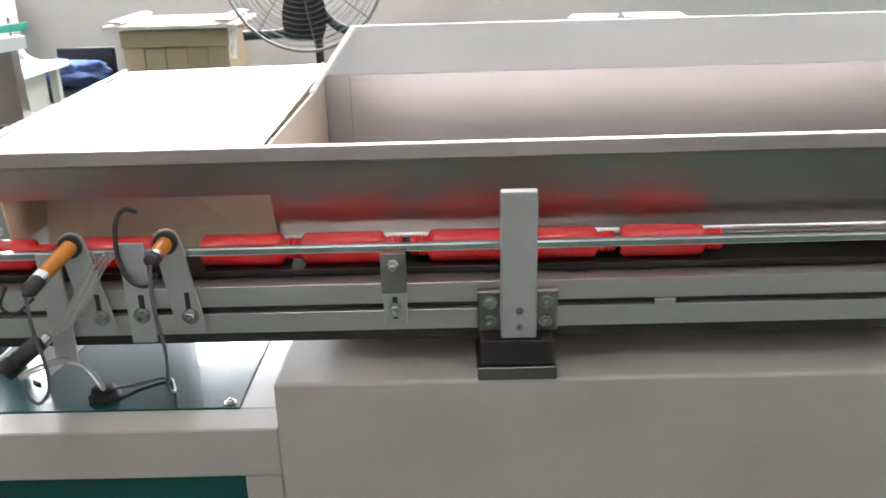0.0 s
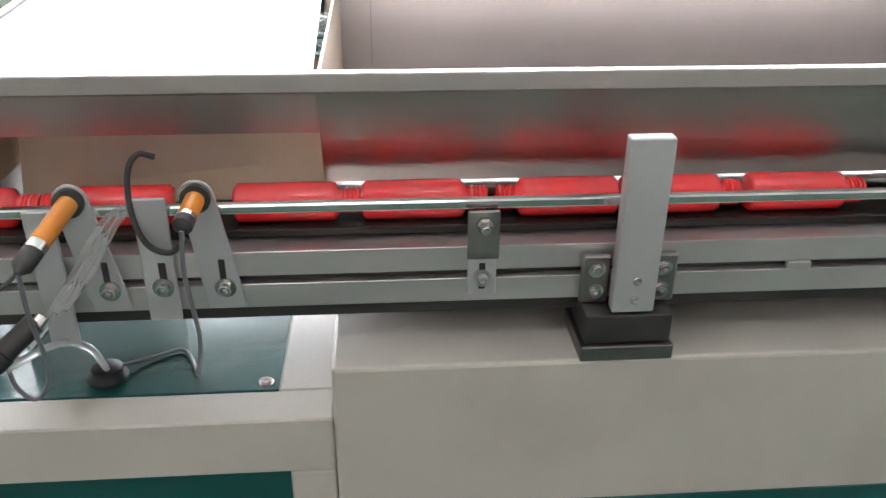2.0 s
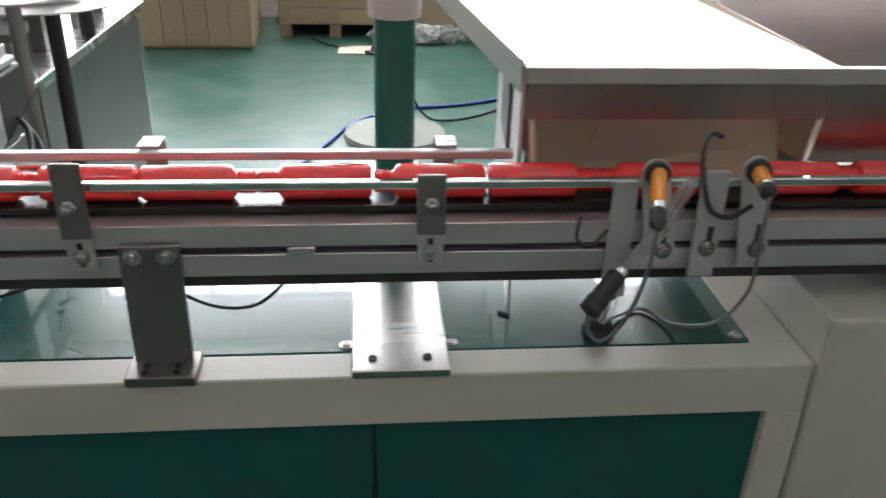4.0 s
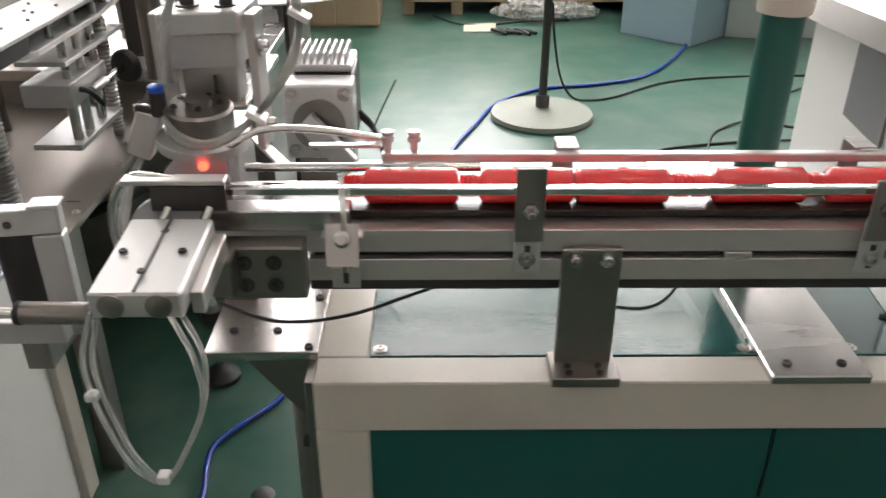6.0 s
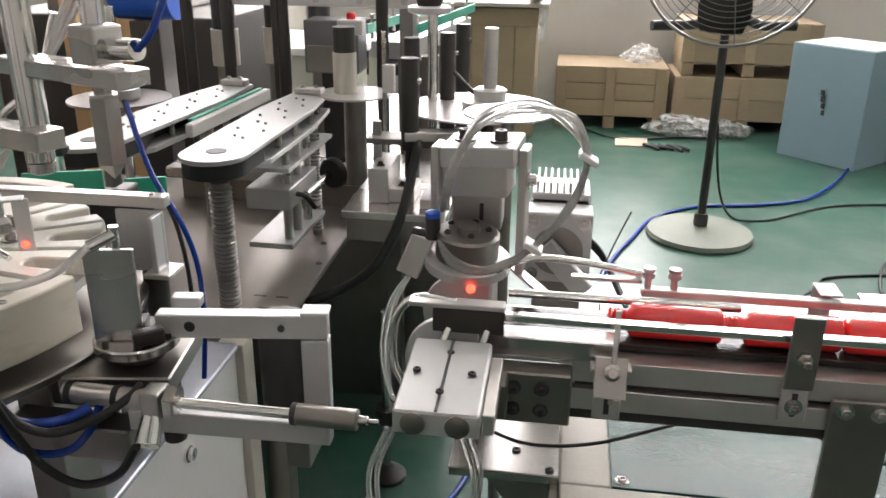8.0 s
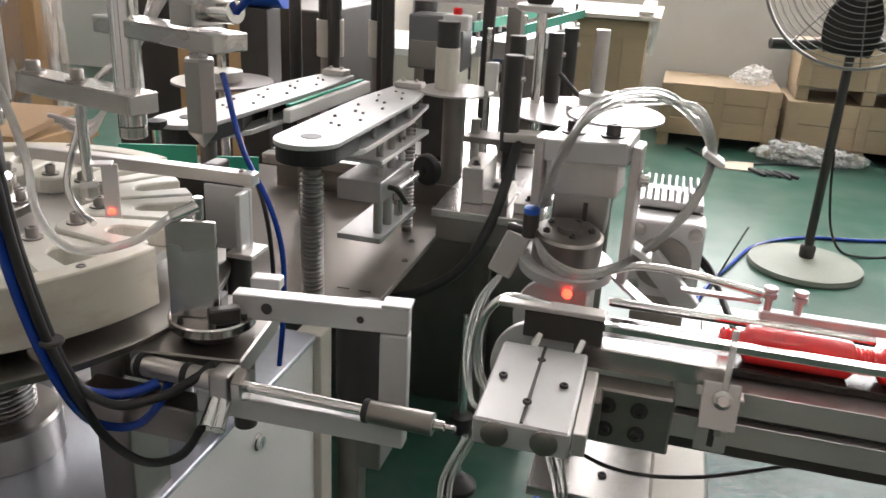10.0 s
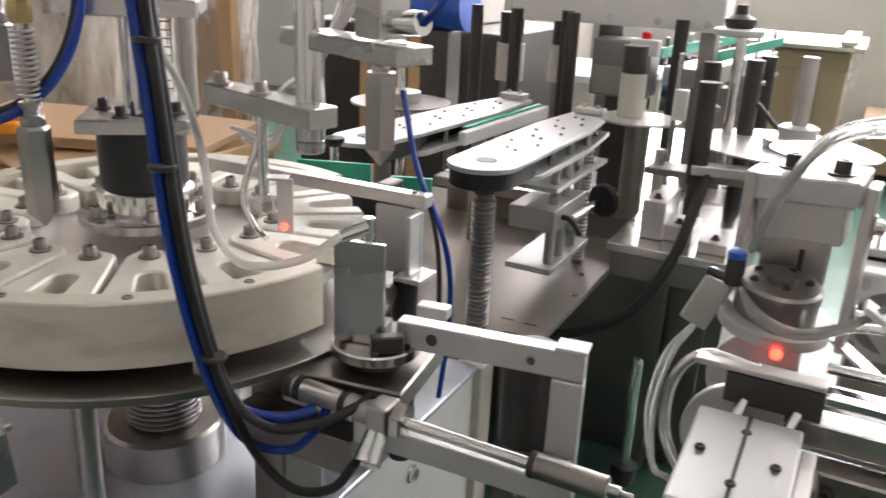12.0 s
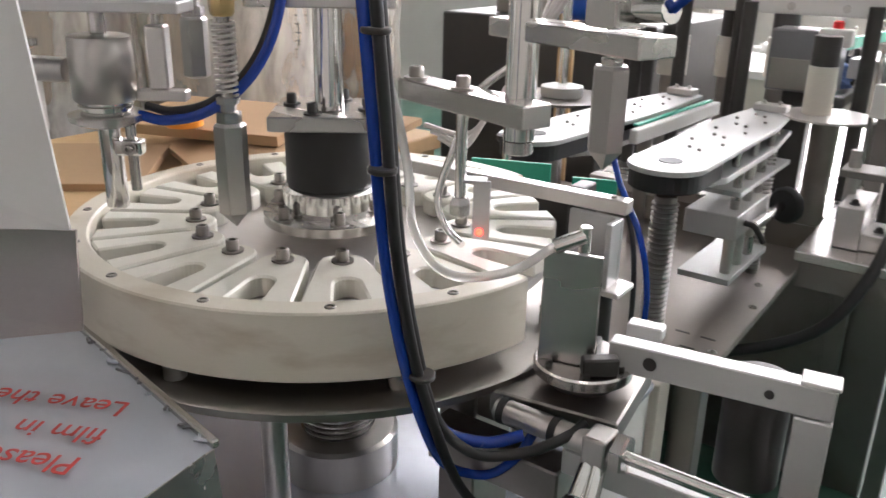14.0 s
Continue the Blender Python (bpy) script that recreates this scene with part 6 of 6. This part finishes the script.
for k in range(8):
    a = 2 * math.pi * k / 8
    hose([(r * math.cos(a), r * math.sin(a), 0.06 * math.cos(0.5 * math.pi * r / GR)) for r in (0.05, 0.12, 0.2, 0.28, GR)], 0.003, 5, 2, b)
bmesh.ops.transform(b, matrix=gm, verts=b.verts)
tagged(part("front_guard", b, WIRE, fan, "concentric wire guard", 60), kind="stuff")
b = bmesh.new()
for k in range(7):
    r = 0.1 + (GR - 0.1) * k / 6
    hose([(r * math.cos(2 * math.pi * i / 40), r * math.sin(2 * math.pi * i / 40), -0.13 * math.cos(0.5 * math.pi * r / GR)) for i in range(41)], 0.0022, 5, 1, b)
bmesh.ops.transform(b, matrix=gm, verts=b.verts)
tagged(part("rear_guard", b, WIRE, fan, "", 60), kind="stuff")
for k in range(3):
    a = 2 * math.pi * k / 3 + 0.35
    b = bmesh.new()
    rows = []
    for i in range(6):
        r = 0.05 + 0.27 * i / 5
        w = 0.05 + 0.06 * math.sin(math.pi * i / 5 * 0.8)
        rows.append([b.verts.new((r * math.cos(a) - s * w * math.sin(a), r * math.sin(a) + s * w * math.cos(a), -0.03 + s * 0.03 * (1 - i / 8))) for s in (-1, 0, 1)])
    for p, c in zip(rows, rows[1:]):
        for j in range(2):
            b.faces.new((p[j], p[j + 1], c[j + 1], c[j]))
    bmesh.ops.solidify(b, geom=list(b.faces), thickness=0.004)
    bmesh.ops.transform(b, matrix=gm, verts=b.verts)
    part("blade", b, BLACK, fan, "dark fan blade", 60)
part("hub_cap", lathe([(0.05, -0.05), (0.05, 0.03), (0.035, 0.05), (0, 0.055)], hubp, fdir, 24), BLACK, fan, "", 40)
part("cord", hose([(FX + 0.02, FY, 0.55), (FX + 0.045, FY + 0.02, 0.36), (FX + 0.09, FY + 0.07, 0.18), (FX + 0.17, FY + 0.16, 0.05), (FX + 0.28, FY + 0.24, 0.007), (FX + 0.42, FY + 0.3, 0.006), (FX + 0.74, FY + 0.55, 0.006), (FX + 1.1, FY + 0.65, 0.006), (FX + 1.7, FY + 0.68, 0.006)], 0.006), RUBBER, fan, "", 60)

bh = thing("blue_floor_hose", (1.2, 3.3, 0), "blue air hose snaking over the floor", "hose")
part("run", hose([(0.25, 1.6, 0.009), (0.36, 2.3, 0.009), (0.44, 2.67, 0.009), (0.55, 2.98, 0.009), (0.68, 3.3, 0.009), (0.92, 3.52, 0.009), (1.23, 3.6, 0.009), (1.52, 3.75, 0.009), (1.77, 4.09, 0.009), (2.04, 4.62, 0.009), (2.3, 5.05, 0.02), (2.45, 5.2, 0.2)], 0.009), BLUE, bh, "", 60)
bf = thing("blue_floor_hose", (0.0, 0.4, 0), "short blue hose on the floor under the gap", "hose")
part("run", hose([(-0.166, 0.45, 0.008), (-0.166, 0.6, 0.008), (-0.178, 0.68, 0.008), (-0.176, 0.75, 0.01), (-0.137, 0.81, 0.012), (-0.06, 0.91, 0.008), (-0.02, 1.01, 0.008), (0.02, 1.2, 0.008)], 0.007), BLUE, bf, "", 60)
for k, pts in enumerate(([(1.5, 2.4, 0.006), (1.56, 2.65, 0.006), (1.68, 2.9, 0.006), (1.9, 3.03, 0.012), (2.03, 2.95, 0.006), (2.3, 2.85, 0.006)], [(1.75, 2.45, 0.006), (1.79, 2.8, 0.006), (1.9, 3.08, 0.006), (2.1, 3.35, 0.006), (2.32, 3.54, 0.006)],
                         [(1.1, 2.3, 0.006), (1.28, 2.55, 0.006), (1.35, 2.65, 0.006), (1.63, 2.73, 0.006), (1.95, 2.77, 0.006), (2.3, 2.75, 0.006)], [(0.35, 5.25, 0.006), (0.5, 5.0, 0.01), (0.7, 4.95, 0.006), (0.95, 5.05, 0.008), (1.3, 5.1, 0.006)])):
    c = thing("floor_cable", pts[0], "thin black cable lying loose on the floor", "cable", "loose floor cables")
    part("run", hose(pts, 0.006), RUBBER, c, "", 60)
solo("paper_scrap", slab([(0.55, 4.78, 0.004), (0.76, 4.78, 0.004), (0.78, 4.98, 0.012), (0.56, 4.97, 0.008)], 0.003), CARD_PALE, "cream paper scrap lying on the floor", "paper", at=(0.65, 4.86, 0.004))
gl = thing("black_glove", (0.85, 4.8, 0), "black crumpled glove beside the paper scrap", "glove")
random.seed(9)
for k in range(5):
    part("finger", hose([(0.74 + 0.05 * k, 4.80, 0.015), (0.78 + 0.05 * k, 4.74 + random.uniform(-0.02, 0.02), 0.02), (0.83 + 0.05 * k, 4.70 + random.uniform(-0.03, 0.03), 0.012)], 0.012, 8), RUBBER, gl, "", 60)


def crumple(name, c, s, material, label, category, seed, flat=0.35):
    random.seed(seed)
    b = bmesh.new()
    bmesh.ops.create_icosphere(b, subdivisions=5, radius=1)
    o = Vector((random.uniform(0, 9), random.uniform(0, 9), 0))
    for v in b.verts:
        f = 1 + 0.5 * noise.noise(v.co * 1.7 + o) + 0.22 * abs(noise.noise(v.co * 3.6 + o)) + 0.08 * noise.noise(v.co * 9 + o)
        v.co = Vector((v.co.x * f * s[0], v.co.y * f * s[1], max(-0.95 * s[2], v.co.z * f * s[2])))
    bmesh.ops.translate(b, verts=b.verts, vec=Vector(c) + Vector((0, 0, s[2] * 0.95)))
    return solo(name, b, material, label, category, smooth=70, at=c)


crumple("plastic_wrap", (1.05, 5.15, 0), (0.22, 0.12, 0.07), WRAP, "crumpled clear plastic wrap on the floor", "plastic wrap", 3)
crumple("plastic_wrap", (1.35, 5.2, 0), (0.16, 0.1, 0.05), WRAP, "small heap of clear plastic wrap", "plastic wrap", 5)


def carton(x0, x1, y0, y1, h, material, label, open_top=False, z=0.0, turn=0):
    cx, cy = (x0 + x1) / 2, (y0 + y1) / 2
    c = thing("carton", (cx, cy, z), label, "carton")
    part("body", box(x0, x1, y0, y1, z, z + h, 0.006, turn=rot("Z", turn)), material, c)
    if open_top:
        part("rim", box(x0 + 0.02, x1 - 0.02, y0 + 0.02, y1 - 0.02, z + h + 0.0005, z + h + 0.003, 0.001, turn=rot("Z", turn)), WHITE, c, "pale open rim")
    else:
        part("tape", box(cx - 0.03, cx + 0.03, y0 - 0.001, y1 + 0.001, z + h, z + h + 0.0015, 0, turn=rot("Z", turn)), CREAM, c)
    return c


bx = carton(1.68, 2.21, 4.52, 4.98, 0.72, CARD_BLUE, "tall blue-grey carton with dark print standing on the floor", turn=-46, open_top=True)
for k in range(5):
    part("print_bar", box(1.775 - 0.006 * k, 1.8 - 0.006 * k, 4.588, 4.592, 0.26 + 0.042 * k, 0.29 + 0.042 * k, 0, turn=rot("Z", -50)), BLACK, bx, "dark printed mark")
carton(2.30, 2.62, 4.62, 5.0, 0.9, GREY_PALE, "grey carton standing behind the blue one", turn=-14)
carton(2.66, 3.05, 4.62, 5.0, 0.9, GREY_PALE, "grey carton beside another one", turn=-8)
carton(3.15, 3.55, 4.65, 5.1, 0.62, CARD, "plain brown carton on the floor")


def crate(x0, x1, y0, y1, h, label, z=0.0):
    c = thing("wooden_crate", ((x0 + x1) / 2, (y0 + y1) / 2, z), label, "crate", "wooden crates")
    n = max(2, round(h / 0.16))
    for i in range(n):
        za, zb = z + 0.09 + (h - 0.09) * i / n, z + 0.09 + (h - 0.09) * (i + 1) / n - 0.006
        part("board", box(x0, x1, y0, y0 + 0.018, za, zb, 0.002), WOOD, c)
    part("box_body", box(x0 + 0.004, x1 - 0.004, y0 + 0.019, y1, z + 0.09, z + h - 0.01, 0.004), WOOD, c)
    for x in (x0 + 0.01, (x0 + x1) / 2 - 0.04, x1 - 0.09):
        part("runner", box(x, x + 0.08, y0, y1, z, z + 0.089, 0.003), WOOD, c)
        part("batten", box(x, x + 0.07, y0 - 0.016, y0 - 0.001, z + 0.1, z + h - 0.01, 0.002), WOOD, c)
    return c


crate(0.12, 0.92, 5.3, 5.9, 0.45, "low wooden crate with a pale open rim")
crate(0.96, 1.95, 5.3, 5.9, 0.40, "long wooden crate under another crate")
crate(0.99, 1.92, 5.32, 5.88, 0.38, "wooden crate stacked on another crate", 0.40)
crate(2.0, 3.0, 5.25, 5.9, 0.5, "large wooden crate by the wall")
crumple("plastic_wrap", (0.72, 5.5, 0.45), (0.13, 0.09, 0.06), WRAP, "clear plastic wrap heaped on a crate", "plastic wrap", 8)

# tall wooden case with a pale lid
cs = thing("wooden_case", (-0.38, 5.15, 0), "tall wooden shipping case with a pale loose lid", "case")
for i in range(5):
    part("board", box(-0.745 + 0.146 * i, -0.604 + 0.146 * i, 4.9, 4.92, 0.02, 0.88, 0.003), WOOD, cs)
part("box_body", box(-0.74, -0.02, 4.921, 5.45, 0.0, 0.88, 0.004), WOOD, cs)
part("rail", box(-0.75, -0.01, 4.882, 4.899, 0.76, 0.87, 0.003), WOOD, cs)
part("lid", box(-0.84, 0.06, 4.82, 5.5, 0.895, 0.92, 0.003, turn=rot("X", 2)), LID, cs, "pale lid boards")
for x in (-0.8, -0.08):
    part("lid_batten", box(x, x + 0.09, 4.83, 5.49, 0.934, 0.952, 0.003, turn=rot("X", 2)), LID, cs)
part("wrap_tail", slab([(0.0, 4.88, 0.9), (0.06, 4.9, 0.9), (0.03, 4.9, 0.66), (-0.01, 4.89, 0.68)], 0.004), WRAP, cs)

tb = thing("work_table", (-1.4, 4.1, 0), "beige work table with cloths on it", "table")
part("top", box(-1.95, -0.95, 3.7, 4.5, 0.70, 0.74, 0.004), WHITE, tb)
for x in (-1.9, -1.05):
    for y in (3.75, 4.4):
        part("leg", box(x, x + 0.05, y, y + 0.05, 0, 0.699, 0.002), CREAM, tb)
part("drawer", box(-1.35, -1.06, 3.72, 4.38, 0.3, 0.699, 0.004), CREAM, tb)
crumple("crumpled_cloth", (-1.2, 4.98, 0.5), (0.26, 0.18, 0.09), CLOTH, "heap of blue cloth thrown on the office chair", "cloth", 12)
crumple("white_cloth", (-1.42, 4.86, 0.5), (0.1, 0.08, 0.13), WHITE, "white cloth thrown on the office chair", "cloth", 14)
cb2 = thing("metal_cupboard", (-2.3, 5.4, 0), "grey-green metal cupboard by the wall", "cupboard")
part("body", box(-2.8, -1.9, 5.2, 5.85, 0.0, 1.5, 0.005), PAINT, cb2)
for x in (-2.79, -2.345):
    d = part("door", box(x, x + 0.435, 5.185, 5.199, 0.06, 1.46, 0.004), PAINT, cb2)
    part("handle", box(x + (0.39 if x < -2.5 else 0.02), x + (0.41 if x < -2.5 else 0.04), 5.17, 5.184, 0.7, 0.85, 0.004), CHROME, d)
ch = thing("office_chair", (-1.15, 5.0, 0), "dark office chair with a chrome star foot", "chair")
for k in range(5):
    a = 2 * math.pi * k / 5 + 0.5
    e = (-1.15 + 0.3 * math.cos(a), 5.0 + 0.3 * math.sin(a), 0.06)
    l = part("foot_arm", hose([(-1.15, 5.0, 0.12), ((-1.15 + e[0]) / 2, (5.0 + e[1]) / 2, 0.10), e], 0.018), CHROME, ch, "", 60)
    part("castor", rod((e[0] - 0.015, e[1], 0.028), (e[0] + 0.015, e[1], 0.028), 0.028, 16), RUBBER, l, "", 40)
part("stem", rod((-1.15, 5.0, 0.1), (-1.15, 5.0, 0.42), 0.025, 16), BLACK, ch, "", 40)
part("seat", box(-1.4, -0.9, 4.75, 5.25, 0.42, 0.50, 0.03), RUBBER, ch)
part("backrest", box(-1.36, -0.94, 5.22, 5.27, 0.50, 0.74, 0.025), RUBBER, ch)

# ---------- west end: wrapped goods, pine rack, shelves ----------
rk = thing("pine_rack", (-2.3, 1.6, 0), "rough pine packing frame beside the machine", "rack")
for x, y in ((-1.55, 2.0), (-1.4, 2.1), (-2.0, 1.75)):
    part("post", box(x - 0.03, x + 0.03, y - 0.02, y + 0.02, 0, 1.7, 0.003), PINE, rk)
for z in (0.25,):
    part("rail", bar((-2.02, 1.72, z), (-1.4, 2.13, z), 0.02, 0.08), PINE, rk)
for i, (x, y, s, hgt) in enumerate(((-1.82, 0.92, 0.2, 1.75), (-2.35, 0.55, 0.34, 1.7), (-2.75, 2.2, 0.3, 1.8), (-2.9, 1.6, 0.4, 1.7))):
    p = thing("wrapped_pallet_load", (x, y, 0), "brown goods on a pallet in clear stretch wrap", "pallet load", "wrapped loads")
    part("goods", box(x - s, x + s, y - s * 0.8, y + s * 0.8, 0.12, hgt, 0.02, turn=rot("Z", 20 + 15 * i)), CARD if i == 2 else CARD_PALE, p)
    b = bmesh.new()
    bmesh.ops.create_grid(b, x_segments=40, y_segments=40, size=1)
    for v in b.verts:
        a = v.co.x * math.pi
        rr = s * 1.32 * (1 + 0.05 * noise.noise(Vector((a * 3, v.co.y * 4, i))) + 0.03 * noise.noise(Vector((a * 9, v.co.y * 14, i))))
        v.co = Vector((x + rr * math.cos(a), y + rr * math.sin(a), 0.14 + (v.co.y + 1) * 0.5 * hgt))
    part("wrap", b, WRAP, p, "clear stretch wrap", 60)
    part("pallet", box(x - s, x + s, y - s * 0.8, y + s * 0.8, 0, 0.119, 0.004), PINE, p)
for i, (x, y, z, r, h) in enumerate(((-1.28, 0.42, 0.98, 18, 0.02), (-1.12, 0.33, 0.955, -24, 0.012), (-1.35, 0.10, 0.94, 40, 0.015), (-1.2, 0.62, 0.95, 8, 0.015))):
    solo("cardboard_sheet", box(x - 0.17, x + 0.17, y - 0.11, y + 0.11, z, z + h, 0.001, turn=rot("Z", r) @ rot("X", 4)), CARD, "loose brown cardboard sheet on the shelf", "cardboard", "loose cardboard", at=(x, y, z))
sh = thing("packing_shelf", (-1.25, 0.35, 0), "low packing shelf under loose cardboard", "shelf")
part("board", box(-1.6, -1.03, -0.05, 0.8, 0.90, 0.935, 0.004), PINE, sh)
for x in (-1.58, -1.08):
    for y in (0.62, 0.75):
        part("leg", box(x, x + 0.04, y, y + 0.04, TBL if y < 0.6 else 0, 0.899, 0.003), PINE, sh)
solo("yellow_tape_roll", lathe([(0.032, 0), (0.034, 0.002), (0.034, 0.018), (0.032, 0.02), (0.02, 0.02), (0.02, 0.001)], (-1.24, 0.29, 1.003), seg=24), YELLOW, "small roll of yellow tape on the cardboard", "tape", smooth=40, at=(-1.24, 0.29, 1.003))
gbx = thing("green_bin", (-1.42, -0.12, 0.94), "green and white plastic bin behind the guard", "bin")
part("bin", box(-1.52, -1.32, -0.20, -0.02, 0.94, 1.1, 0.008), GREENBELT, gbx)
part("label", box(-1.31, -1.28, -0.18, -0.05, 0.94, 1.1, 0.004), WHITE, gbx)
bmn = thing("blue_motor", (-1.15, 1.75, 0.73), "blue painted motor behind the belts", "motor")
part("body", rod((-1.25, 1.8, 1.18), (-1.05, 1.8, 1.18), 0.08, 28), BLUE_FIT, bmn, "", 40)
part("stand", box(-1.2, -1.1, 1.75, 1.85, 0, 1.1, 0.004), BLACK, bmn)
dk = thing("dark_machine", (-1.6, 2.6, 0), "dark grey machine body behind the belts", "machine")
part("body", box(-2.1, -1.15, 2.3, 3.1, 0.0, 1.05, 0.01), BLACK, dk)
part("head", box(-1.9, -1.4, 2.4, 2.9, 1.051, 1.5, 0.01), PLATE, dk)
pl2 = thing("round_plate_stand", (-0.88, 1.15, 0), "round steel plate on a slim post", "stand")
part("plate", lathe([(0.13, 0), (0.13, 0.006), (0, 0.006)], (-0.95, 1.2, 0.965), seg=36), PLATE, pl2, "", 40)
part("weight", lathe([(0.05, 0), (0.052, 0.003), (0.052, 0.025), (0.04, 0.028), (0, 0.028)], (-0.95, 1.2, 0.9715), seg=28), ALU_MATT, pl2, "", 40)
part("rod", rod((-0.95, 1.2, 0.629), (-0.95, 1.2, 1.2), 0.012, 16), CHROME, pl2, "", 40)
mesh_guard = thing("wire_mesh_guard", (-1.35, 0.9, 0.9), "black wire mesh guard behind the wheel", "guard")
b = bmesh.new()
for k in range(8):
    rod((-1.70 + 0.022 * k, 0.9 + 0.015 * k, 0.95), (-1.70 + 0.022 * k, 0.9 + 0.015 * k, 1.35), 0.0018, 5, b)
for k in range(18):
    rod((-1.70, 0.9, 0.96 + 0.022 * k), (-1.546, 1.005, 0.96 + 0.022 * k), 0.0018, 5, b)
tagged(part("mesh", b, BLACK, mesh_guard, "fine wire mesh"), kind="stuff")
part("post", rod((-1.70, 0.9, 0.0), (-1.70, 0.9, 1.37), 0.012, 12), BLACK, mesh_guard, "", 40)
